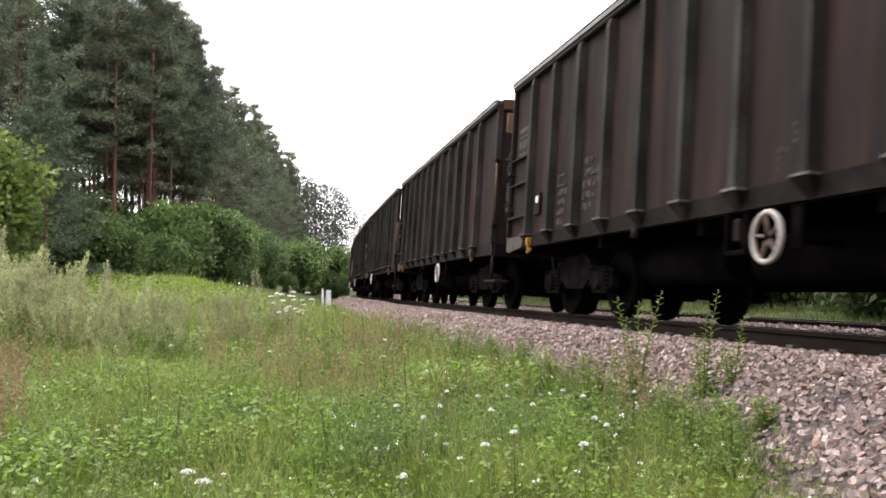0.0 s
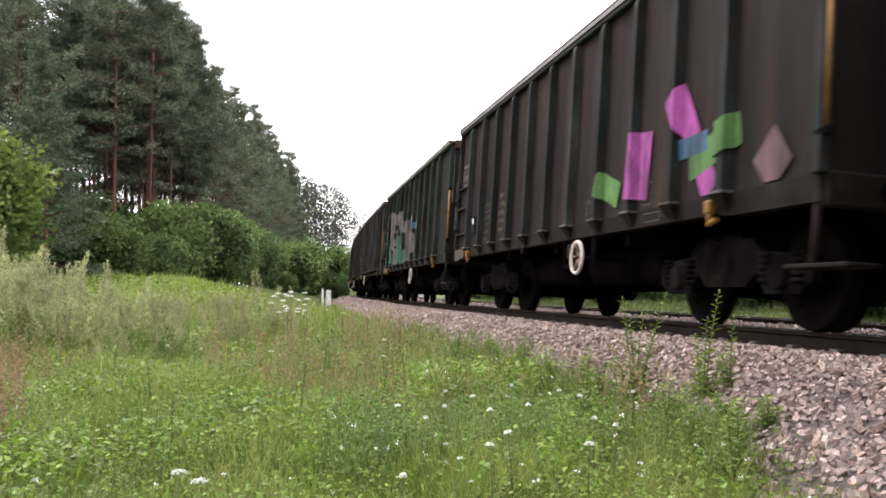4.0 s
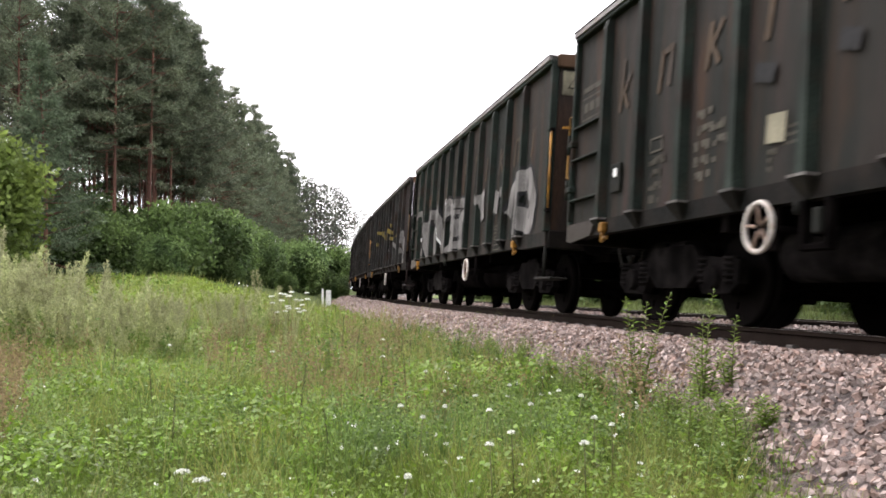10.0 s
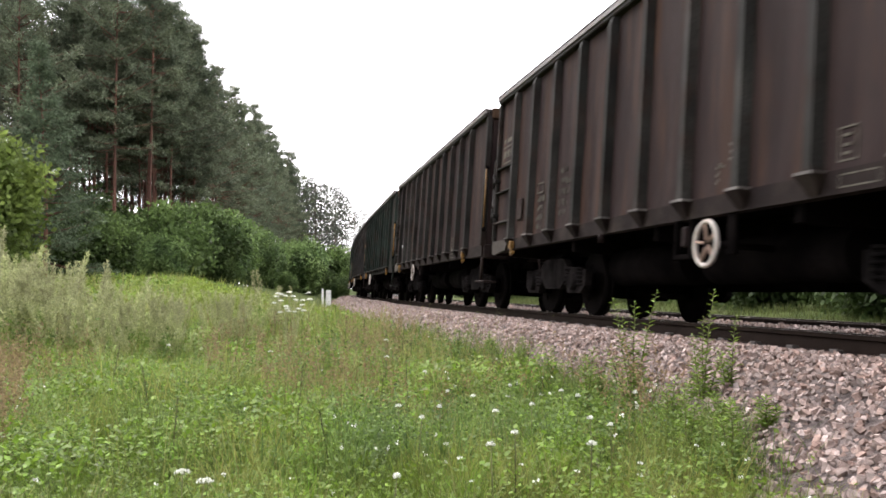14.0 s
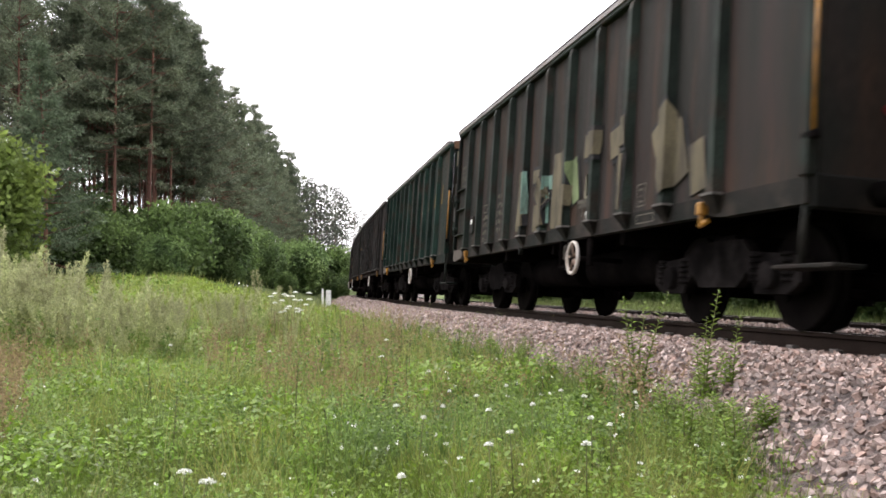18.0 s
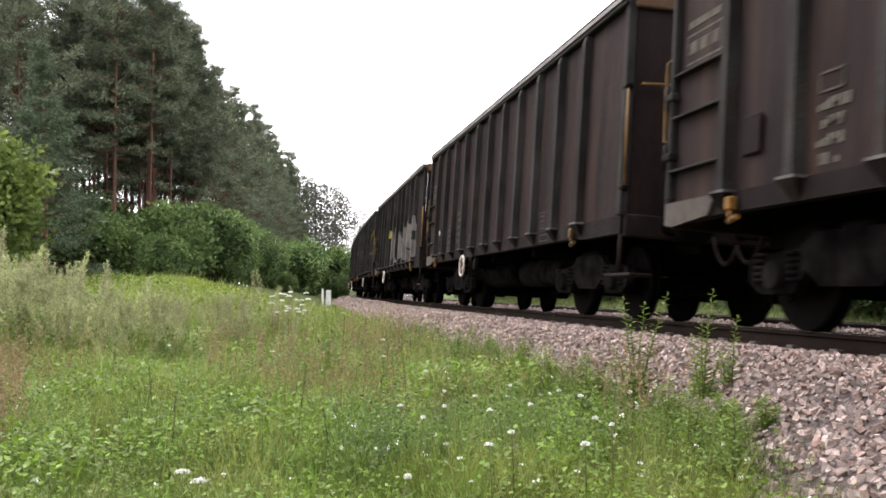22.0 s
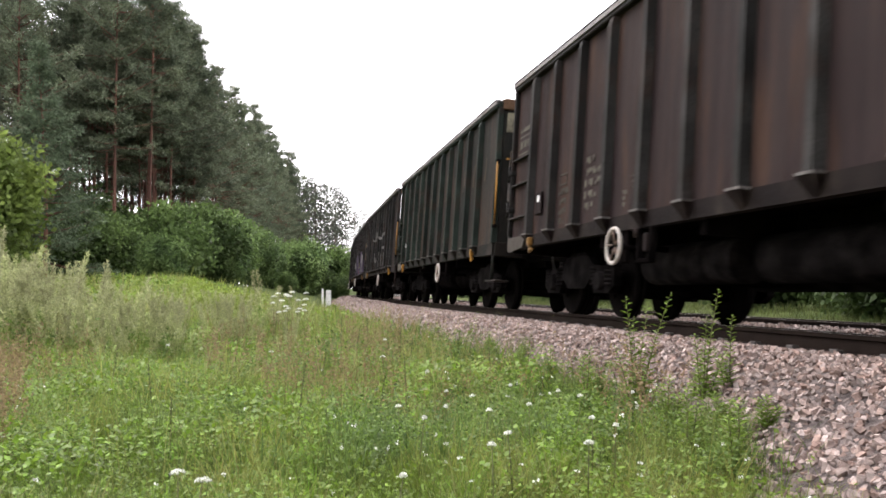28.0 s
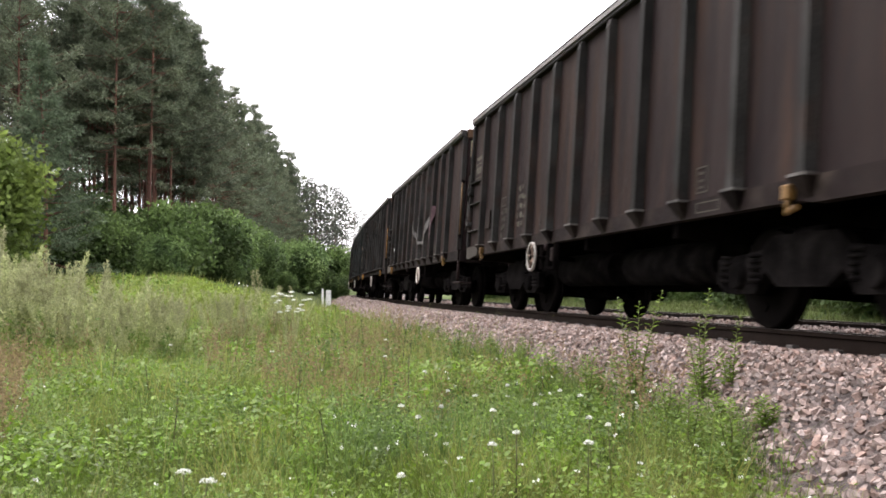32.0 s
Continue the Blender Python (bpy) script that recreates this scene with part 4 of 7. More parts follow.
def tall_weeds():
    rnd = random.Random(9)
    kinds = [mugwort(1), mugwort(2), mugwort(3)]
    spots = []
    for k in range(52):                                   # thickest and tallest at the far side of the meadow
        y, u = rnd.uniform(10.2, 17.5), 0.54 - 0.25 * rnd.random() ** 1.25
        spots.append((-y * u, y, rnd.uniform(0.42, 0.72) + 0.42 * max(0.0, u - 0.30) / 0.24))
    spots += [(-y * rnd.uniform(0.17, 0.30), y, rnd.uniform(0.40, 0.62)) for y in (12.5, 13.0, 13.5, 14.5, 15.2, 16.0, 17.5, 19.0)]
    spots += [(-0.192 * 15, 15.0, 0.78), (-0.245 * 13, 13.0, 0.6), (-0.31 * 12, 12.0, 0.72)]
    for k, (x, y, sz) in enumerate(spots):
        put(kinds[k % 3], x, y, rnd.uniform(0, 6.28), sz)
    for ob, x, y in zip(kinds, (-7.6, -8.2, -6.4), (13.2, 14.4, 13.8)):
        ob.matrix_world = at_ground(x, y)


tall_weeds()

# ---- single flowers and weeds of the meadow, which sway ----
SWAYING = []


def white_flower(x, y, height, size, seed, label="white meadow flower on a thin stem", flat=0.35):
    rnd = random.Random(seed)
    thing = empty("wild_flower", at_ground(x, y, rnd.uniform(0, 6.28), 1.0, 0.02), label, "flower", "white meadow flowers")
    bend = rnd.uniform(-0.05, 0.05)
    bm = bmesh.new()
    swept(bm, [(0, 0, 0), (bend * 0.4, 0, height * 0.6), (bend, 0, height)], [0.003, 0.0025, 0.002], 5)
    part("stem", bm, M_STEM, thing)
    n = 26
    C = [(bend + math.cos(2.4 * k) * size * math.sqrt(k / n), math.sin(2.4 * k) * size * math.sqrt(k / n), height + 0.010 * (1 - k / n)) for k in range(n)]
    V, F = leaf_cloud(C, 5, 0.004, 0.007 if size < 0.03 else 0.013, 0.006 if size < 0.03 else 0.012, 0, True, flat)
    part("flower_head", np_mesh("flower_head", V, F), M_PETAL, thing, "flat white flower head")
    lv = [(bend * 0.3, 0, height * u) for u in (0.25, 0.4, 0.55)]
    V, F = leaf_cloud(lv, 6, 0.012, 0.05, 0.010, -0.2, True)
    part("leaves", np_mesh("leaves", V, F), M_HERB, thing)["kind"] = "stuff"
    SWAYING.append((thing, 3.0, seed))


def upright_weed(x, y, z, stems, seed, label="tall leafy green weed at the ballast edge"):
    rnd = random.Random(seed)
    thing = empty("leafy_weed", Matrix.Translation((x, y, z)), label, "weed", "weeds along the ballast")
    for dx, h in stems:
        bm = bmesh.new()
        pts = [Vector((dx * (k / 6) ** 1.5 + rnd.uniform(-1, 1) * 0.006, rnd.uniform(-1, 1) * 0.008, h * k / 6)) for k in range(7)]
        swept(bm, pts, [0.006 * (1.15 - q.z / h) for q in pts], 6)
        part("stem", bm, M_STEM, thing)
        V, n = [], 46
        for k in range(n):
            u = 0.30 + 0.70 * k / n
            c = pts[min(5, int(u * 6))].lerp(pts[min(6, int(u * 6) + 1)], u * 6 % 1)
            a = k * 2.4
            ln = (0.085 * (1.25 - u) + 0.022) * rnd.uniform(0.7, 1.2)
            d = Vector((math.cos(a), math.sin(a), 0.55)).normalized()
            s = Vector((-math.sin(a), math.cos(a), 0)) * ln * 0.16
            V += [c, c + d * ln * 0.5 + s, c + d * ln + Vector((0, 0, -ln * 0.2)), c + d * ln * 0.5 - s]
        part("leaves", np_mesh("leaves", np.array([tuple(v) for v in V]), np.arange(len(V)).reshape(-1, 4)), M_HERB, thing)["kind"] = "stuff"
    SWAYING.append((thing, 3.5, seed))


def dark_stalk(x, y, height, seed):
    rnd = random.Random(seed)
    thing = empty("dry_stalk", at_ground(x, y, 0, 1.0, 0.02), "thin dark upright seed stalk in the grass", "stalk", "dark seed stalks")
    lean = rnd.uniform(-0.08, 0.08)
    part("stem", tube(bmesh.new(), (0, 0, 0), (lean, 0, height), 0.0035, 0.002, 5, False), M_STEM, thing)
    C = [(lean * u, 0, height * u) for u in [0.55 + 0.45 * k / 30 for k in range(31)]]
    V, F = leaf_cloud(C, 3, 0.004, 0.013, 0.005, -0.3)
    part("seed_spike", np_mesh("seed_spike", V, F), M_SPIKE, thing)
    SWAYING.append((thing, 3.0, seed))


M_SPIKE = material("dark_seed_spike", (0.065, 0.070, 0.032), 0.9, 0.0, 9.0, 0.3, 40, 0.0, per="island")


def flora():
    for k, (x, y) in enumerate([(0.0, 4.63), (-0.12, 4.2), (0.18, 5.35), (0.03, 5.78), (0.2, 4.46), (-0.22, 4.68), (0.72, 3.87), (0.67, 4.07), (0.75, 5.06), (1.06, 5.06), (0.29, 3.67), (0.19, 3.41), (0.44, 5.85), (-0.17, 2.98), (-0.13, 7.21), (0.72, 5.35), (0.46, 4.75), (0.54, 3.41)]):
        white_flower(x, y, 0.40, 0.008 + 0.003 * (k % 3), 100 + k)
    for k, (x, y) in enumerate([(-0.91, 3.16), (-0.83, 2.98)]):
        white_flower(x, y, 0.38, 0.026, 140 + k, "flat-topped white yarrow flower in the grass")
    for k in range(20):                                   # a stand of white umbels further up the slope
        white_flower(-2.46 + 0.024 * k + 0.05 * math.sin(5 * k), 13.2 + 0.25 * math.sin(3 * k), 0.86 + 0.14 * math.sin(7 * k), 0.036, 160 + k, "white umbel of a tall meadow flower")
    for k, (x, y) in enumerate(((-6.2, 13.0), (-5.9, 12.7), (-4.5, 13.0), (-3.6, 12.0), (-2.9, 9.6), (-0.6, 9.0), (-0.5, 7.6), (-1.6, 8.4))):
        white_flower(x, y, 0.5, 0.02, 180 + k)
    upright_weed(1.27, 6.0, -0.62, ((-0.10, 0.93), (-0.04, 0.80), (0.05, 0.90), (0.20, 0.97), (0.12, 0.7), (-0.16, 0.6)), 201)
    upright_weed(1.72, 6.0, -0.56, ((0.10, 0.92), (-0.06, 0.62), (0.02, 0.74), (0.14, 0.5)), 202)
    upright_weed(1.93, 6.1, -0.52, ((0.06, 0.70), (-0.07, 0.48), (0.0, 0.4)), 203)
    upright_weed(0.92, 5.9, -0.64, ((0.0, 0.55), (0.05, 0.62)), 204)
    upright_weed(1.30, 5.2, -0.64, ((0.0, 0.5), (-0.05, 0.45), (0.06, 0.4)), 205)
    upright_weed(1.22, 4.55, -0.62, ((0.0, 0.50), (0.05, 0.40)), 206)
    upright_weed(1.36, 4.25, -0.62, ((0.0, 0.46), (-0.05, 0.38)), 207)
    for k in range(20):                                   # low weeds along the foot of the ballast
        s_, lat = 4.6 + 0.62 * k + 0.3 * math.sin(5 * k), -0.9 - 0.5 * (0.5 + 0.5 * math.sin(9.1 * k))
        x, y, h = track(s_, lat)
        upright_weed(x, y, float(ground_z(x, y)) + 0.02, ((0.0, 0.30 + 0.12 * math.sin(4 * k)), (0.06, 0.24), (-0.05, 0.28)), 300 + k)
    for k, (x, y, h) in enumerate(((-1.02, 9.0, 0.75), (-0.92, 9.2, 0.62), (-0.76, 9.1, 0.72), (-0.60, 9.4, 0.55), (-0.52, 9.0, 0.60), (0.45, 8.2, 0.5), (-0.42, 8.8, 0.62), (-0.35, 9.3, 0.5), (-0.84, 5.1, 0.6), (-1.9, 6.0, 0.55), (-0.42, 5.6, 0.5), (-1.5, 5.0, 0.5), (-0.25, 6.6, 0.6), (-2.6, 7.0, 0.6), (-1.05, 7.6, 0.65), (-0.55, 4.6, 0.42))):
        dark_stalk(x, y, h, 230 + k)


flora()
M_RUSTY = material("rusty_tan", (0.085, 0.048, 0.028), 0.85, 0.0, 5.0, 0.4, 40, 0.2, tint=(0.05, 0.03, 0.02), per="object", gloss=0.1)
# pale worn bracket lip; the skylight it catches is painted into the colour
M_LEDGE = material("skylit_scuffed_ledge", (0.085, 0.078, 0.074), 0.6, 0.0, 5.0, 0.6, 40, 0.1, patch=((0.03, 0.02, 0.016), 6.0, 0.8), per="object", gloss=0.2)
M_SCUFF = material("scuffed_grey", (0.062, 0.052, 0.045), 0.75, 0.0, 3.0, 0.4, 40, 0.2, patch=((0.02, 0.015, 0.012), 3.0, 0.7), per="object", gloss=0.12)
M_SPOKE = material("rusty_white", (0.20, 0.135, 0.105), 0.8, 0.0, 9.0, 0.35, 60, 0.2, per="object")


# ---- the train: open high-sided freight wagons ----
SPACING, LONG = 14.04, 12.80
H2 = LONG / 2
TOP, FLOOR = 3.715, 1.16
REAR = -H2
RIBS = [REAR + 1.08 + 1.035 * k for k in range(11)]
RIB_DEEP = 0.096


def rib_mesh():
    """A pressed hat-section post with a flared foot on the sill; stands at x = 0 on the near side."""
    bm = bmesh.new()
    y = -HALF
    rings = []
    for z, wb, wt, dp in ((1.17, 0.09, 0.066, 0.100), (1.25, 0.084, 0.054, RIB_DEEP), (3.48, 0.084, 0.054, RIB_DEEP), (3.58, 0.084, 0.054, 0.075)):
        rings.append([bm.verts.new(p) for p in ((-wb, y, z), (-wt, y - dp, z), (wt, y - dp, z), (wb, y, z))])
    for a, b in zip(rings, rings[1:]):
        for k in range(4):
            j = (k + 1) % 4
            bm.faces.new((a[k], a[j], b[j], b[k]))
    bm.faces.new(rings[0][::-1])
    bm.faces.new(rings[-1])
    bmesh.ops.recalc_face_normals(bm, faces=bm.faces)
    me = bpy.data.meshes.new("rib")
    bm.to_mesh(me)
    bm.free()
    me.materials.append(M_RIB)
    return me


def foot_mesh():
    """The bracket below a rib's foot, sloping back to the sill."""
    bm = bmesh.new()
    y = -HALF
    top = [bm.verts.new(p) for p in ((-0.12, y, 1.172), (-0.12, y - 0.122, 1.172), (0.12, y - 0.122, 1.172), (0.12, y, 1.172))]
    lip = [bm.verts.new(p) for p in ((-0.12, y, 1.148), (-0.12, y - 0.122, 1.148), (0.12, y - 0.122, 1.148), (0.12, y, 1.148))]
    low = [bm.verts.new(p) for p in ((-0.05, y, 0.99), (-0.05, y - 0.012, 0.99), (0.05, y - 0.012, 0.99), (0.05, y, 0.99))]
    for a, b in ((top, lip), (lip, low)):
        for k in range(4):
            j = (k + 1) % 4
            bm.faces.new((a[k], b[k], b[j], a[j])).material_index = 1 if a is top else 0
    bm.faces.new(top)
    bm.faces.new(low[::-1])
    bmesh.ops.recalc_face_normals(bm, faces=bm.faces)
    me = bpy.data.meshes.new("rib_foot")
    bm.to_mesh(me)
    bm.free()
    me.materials.append(M_SILL)
    me.materials.append(M_LEDGE)
    return me


def link(name, me, parent, m=None, label=""):
    ob = new(name, me)
    ob.parent = parent
    if m is not None:
        ob.matrix_basis = m
    if label:
        ob["label"] = label
    return ob


ME_RIB, ME_FOOT = rib_mesh(), foot_mesh()
FLIP = Matrix.Rotation(math.pi, 4, "Z")


def side_panel_mesh():
    """The side sheet: a slightly dished plate with a folded step above the sill."""
    bm = bmesh.new()
    xs = sorted({REAR, H2, *[r + d for r in RIBS for d in (-0.09, 0.0, 0.09)], *[r + 0.518 for r in RIBS[:-1]]})
    rows = []
    for z in (1.13, 1.6, 2.35, 3.1, 3.6):
        rows.append([bm.verts.new((x, -HALF + (0.012 if (0.2 < ((x - RIBS[0]) % 1.036) < 0.85 and 1.5 < z < 3.2) else 0.0), z)) for x in xs])
    inner = [[bm.verts.new((x, -HALF + 0.05, z)) for x in (REAR, H2)] for z in (1.13, 3.6)]
    for a, b in zip(rows, rows[1:]):
        for k in range(len(xs) - 1):
            bm.faces.new((a[k], a[k + 1], b[k + 1], b[k]))
    bm.faces.new((inner[0][1], inner[0][0], inner[1][0], inner[1][1]))
    bm.faces.new([*rows[-1], inner[1][1], inner[1][0]])
    bm.faces.new([*rows[0][::-1], inner[0][0], inner[0][1]])
    bm.faces.new([inner[0][0], *[r[0] for r in rows], inner[1][0]])
    bm.faces.new([inner[0][1], inner[1][1], *[r[-1] for r in rows[::-1]]])
    bmesh.ops.recalc_face_normals(bm, faces=bm.faces)
    return bm


def handwheel(parent, x, z):
    """A spoked handbrake wheel on a short shaft below the sill."""
    bm = bmesh.new()
    y, R = -HALF - 0.13, 0.198
    rings = []
    for k in range(28):
        a = 2 * math.pi * k / 28
        c, t = Vector((x + R * math.cos(a), y, z + R * math.sin(a))), Vector((math.cos(a), 0, math.sin(a)))
        rings.append([bm.verts.new(c + t * 0.022 * math.cos(b) + Vector((0, 0.022, 0)) * math.sin(b)) for b in [2 * math.pi * j / 6 for j in range(6)]])
    for k in range(28):
        for j in range(6):
            f = bm.faces.new((rings[k][j], rings[(k + 1) % 28][j], rings[(k + 1) % 28][(j + 1) % 6], rings[k][(j + 1) % 6]))
            f.smooth = True
    wheel = part("handwheel", bm, M_WHITE, parent, "white-painted handbrake wheel")
    bm = bmesh.new()
    for k in range(5):
        a = 0.5 + k * math.pi / 2.5
        tube(bm, (x, y + 0.015, z), (x + R * math.cos(a), y, z + R * math.sin(a)), 0.017, 0.012, 6)
    part("spokes", bm, M_SPOKE, wheel, "rust-stained spokes")
    part("shaft", tube(bmesh.new(), (x, y - 0.01, z), (x, -0.9, z), 0.03, n=8), M_UNDER, wheel)


def letter_bars(name, parent, x0, z0, rows, width, h, gap, mat, label=""):
    """Unreadable lettering as plain bars on the side sheet."""
    bm = bmesh.new()
    for k, (a, b) in enumerate(rows):
        z, x = z0 - k * (h + gap), x0 + a * width
        while x < x0 + b * width:
            j = int(abs(x) * 61) % 7
            box(bm, x, x + h * (0.30, 0.55, 0.62, 0.5, 0.62, 0.4, 0.58)[j], -HALF - 0.0018, -HALF + 0.002, z + h * (0.0, 0.0, 0.3, 0.0, 0.0, 0.45, 0.0)[j], z + h * (1, 1, 1, 0.55, 1, 1, 0.7)[j])
            x += h * (0.8, 0.75, 0.85, 0.8, 1.5, 0.7, 0.8)[j]
    ob = part(name, bm, mat, parent, label)
    ob["kind"] = "stuff"
    return ob


def frame_bars(bm, x0, x1, z0, z1, t, y):
    for a in ((x0, x1, z0, z0 + t), (x0, x1, z1 - t, z1), (x0, x0 + t, z0, z1), (x1 - t, x1, z0, z1)):
        box(bm, a[0], a[1], y - 0.0018, y + 0.002, a[2], a[3])


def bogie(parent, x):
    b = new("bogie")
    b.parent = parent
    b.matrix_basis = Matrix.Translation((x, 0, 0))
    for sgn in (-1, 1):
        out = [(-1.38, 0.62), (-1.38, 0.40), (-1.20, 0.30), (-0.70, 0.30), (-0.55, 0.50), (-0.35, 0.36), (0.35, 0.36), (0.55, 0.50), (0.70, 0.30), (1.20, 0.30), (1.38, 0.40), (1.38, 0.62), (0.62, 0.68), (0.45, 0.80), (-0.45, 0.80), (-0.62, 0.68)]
        part("side_frame", prism(bmesh.new(), out, sgn * 1.05 - 0.05, sgn * 1.05 + 0.05), M_BOGIE, b, "grimy cast bogie side frame, shade painted in")
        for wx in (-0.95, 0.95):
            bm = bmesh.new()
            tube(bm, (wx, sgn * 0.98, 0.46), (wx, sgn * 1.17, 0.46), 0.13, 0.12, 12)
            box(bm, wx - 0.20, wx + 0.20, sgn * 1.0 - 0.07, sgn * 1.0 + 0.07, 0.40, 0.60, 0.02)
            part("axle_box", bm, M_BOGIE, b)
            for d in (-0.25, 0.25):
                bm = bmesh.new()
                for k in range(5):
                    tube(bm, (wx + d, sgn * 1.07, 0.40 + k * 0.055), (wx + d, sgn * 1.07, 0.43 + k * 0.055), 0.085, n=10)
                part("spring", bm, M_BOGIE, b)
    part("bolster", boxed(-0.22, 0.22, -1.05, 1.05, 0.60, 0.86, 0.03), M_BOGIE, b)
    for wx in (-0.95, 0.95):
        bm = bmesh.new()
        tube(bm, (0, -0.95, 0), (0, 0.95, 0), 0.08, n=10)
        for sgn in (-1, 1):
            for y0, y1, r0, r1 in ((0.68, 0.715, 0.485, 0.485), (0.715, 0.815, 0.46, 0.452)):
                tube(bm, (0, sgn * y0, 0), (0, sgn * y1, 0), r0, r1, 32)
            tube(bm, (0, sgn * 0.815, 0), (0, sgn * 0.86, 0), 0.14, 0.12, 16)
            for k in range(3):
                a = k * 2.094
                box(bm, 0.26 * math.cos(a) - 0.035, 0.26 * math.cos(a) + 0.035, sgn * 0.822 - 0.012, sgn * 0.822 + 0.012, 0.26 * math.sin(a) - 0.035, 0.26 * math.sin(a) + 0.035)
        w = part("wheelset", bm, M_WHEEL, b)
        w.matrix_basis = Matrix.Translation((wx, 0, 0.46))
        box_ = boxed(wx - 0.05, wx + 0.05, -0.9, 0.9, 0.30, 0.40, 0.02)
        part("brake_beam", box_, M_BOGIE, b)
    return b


def wagon(kind):
    """One wagon; x points forward, its handbrake at one of two places by kind."""
    w = empty("freight_wagon", Matrix(), "dark brown high-sided open freight wagon on the track", "wagon", "freight train wagons")
    for turn in (None, FLIP):
        part("side_panel", side_panel_mesh(), M_PAINT, w) if turn is None else link("side_panel", w.children[0].data, w, FLIP)
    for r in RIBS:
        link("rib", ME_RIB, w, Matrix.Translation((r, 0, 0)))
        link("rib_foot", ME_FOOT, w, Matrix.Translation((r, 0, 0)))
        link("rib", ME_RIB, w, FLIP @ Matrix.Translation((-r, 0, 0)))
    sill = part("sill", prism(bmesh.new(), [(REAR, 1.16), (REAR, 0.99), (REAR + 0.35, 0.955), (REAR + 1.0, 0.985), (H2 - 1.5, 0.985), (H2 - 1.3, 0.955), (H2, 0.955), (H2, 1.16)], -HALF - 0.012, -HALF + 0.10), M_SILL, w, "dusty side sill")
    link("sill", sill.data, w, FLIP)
    bm = bmesh.new()
    box(bm, REAR - 0.02, H2 + 0.02, -HALF - 0.085, -HALF + 0.03, 3.585, TOP, 0.015)
    lip = part("top_rail", bm, M_RIB, w)
    link("top_rail", lip.data, w, FLIP)
    # a pale band below a thin dark line along the top
    edge = part("worn_edge", boxed(REAR - 0.02, H2 + 0.02, -HALF - 0.105, -HALF + 0.02, TOP - 0.072, TOP - 0.004, 0.004), M_LIP, w, "pale top edge")
    part("top_cap", boxed(REAR - 0.025, H2 + 0.025, -HALF - 0.112, -HALF + 0.02, TOP - 0.003, TOP + 0.012, 0.003), M_UNDER, w)
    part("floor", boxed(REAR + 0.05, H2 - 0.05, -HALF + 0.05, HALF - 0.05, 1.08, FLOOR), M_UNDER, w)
    # end walls with their beams
    for sgn in (-1, 1):
        x = sgn * H2
        part("end_wall", boxed(x - 0.03, x + 0.03, -HALF + 0.06, HALF - 0.06, 1.16, 3.6, 0.01), M_PAINT, w)
        part("end_top_beam", boxed(x - 0.05, x + 0.09, -HALF + 0.03, HALF - 0.03, 3.55, TOP + 0.03, 0.015), M_RIB if sgn < 0 else M_RUSTY, w, "" if sgn < 0 else "rusty tan end beam")
        for z in (1.75, 2.35, 2.95) if sgn < 0 else ():
            part("end_beam", boxed(min(x, x + sgn * 0.11), max(x, x + sgn * 0.11), -HALF + 0.10, HALF - 0.10, z - 0.07, z + 0.07, 0.02), M_RIB, w)
        for y in (-HALF, HALF):
            part("corner_post", boxed(x - 0.07, x + 0.045, y - 0.05, y + 0.05, 1.16, 3.6, 0.012), M_RIB, w)
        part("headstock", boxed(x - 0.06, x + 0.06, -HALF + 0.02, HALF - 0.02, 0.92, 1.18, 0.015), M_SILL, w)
        for y in (-0.875, 0.875):
            bm = bmesh.new()
            tube(bm, (x, y, 1.06), (x + sgn * 0.40, y, 1.06), 0.10, 0.09, 14)
            tube(bm, (x + sgn * 0.40, y, 1.06), (x + sgn * 0.575, y, 1.06), 0.07, 0.07, 14)
            tube(bm, (x + sgn * 0.575, y, 1.06), (x + sgn * 0.612, y, 1.06), 0.23, 0.23, 20)
            part("buffer", bm, M_UNDER, w)
        bm = bmesh.new()
        box(bm, min(x, x + sgn * 0.32), max(x, x + sgn * 0.32), -0.05, 0.05, 0.98, 1.08, 0.02)
        tube(bm, (x + sgn * 0.30, -0.09, 1.0), (x + sgn * 0.61, -0.09, 0.96), 0.025)
        tube(bm, (x + sgn * 0.30, 0.09, 1.0), (x + sgn * 0.61, 0.09, 0.96), 0.025)
        part("coupling", bm, M_UNDER, w)
        hang = [(x + sgn * (0.08 + 0.07 * k), -0.35, 0.98 - (k / 8) * (1.12 - k / 8)) for k in range(9)]
        part("brake_hose", swept(bmesh.new(), hang, [0.026] * 9), M_SILL, w, "dusty grey brake hose")
    # front end: yellow grab pipe round the corner, a lamp, a shunter's step
    bm = bmesh.new()
    x = H2 + 0.07
    for p, q in (((x, -HALF - 0.02, 1.48), (x + 0.01, -HALF - 0.03, 2.60)), ((x + 0.03, -HALF + 0.12, 2.66), (x + 0.03, -0.2, 2.72))):
        tube(bm, p, q, 0.016, n=7)
    part("grab_pipe", bm, M_YELLOW, w, "yellow-painted grab pipe")
    for z in (1.46, 2.62):
        part("pipe_bracket", boxed(H2 - 0.05, H2 + 0.11, -HALF - 0.05, -HALF + 0.02, z - 0.03, z + 0.03, 0.01), M_UNDER, w)
    part("tail_lamp", tube(bmesh.new(), (H2 + 0.03, -0.80, 1.72), (H2 + 0.08, -0.80, 1.72), 0.042, n=12), M_RED, w, "dull red end reflector")
    part("step_hanger", tube(bmesh.new(), (H2 - 0.06, -HALF + 0.03, 1.02), (H2 - 0.10, -HALF + 0.03, 0.50), 0.03, n=8), M_SILL, w)
    part("step_plate", boxed(H2 - 0.42, H2 + 0.36, -HALF - 0.02, -HALF + 0.24, 0.47, 0.505, 0.008), M_SILL, w)
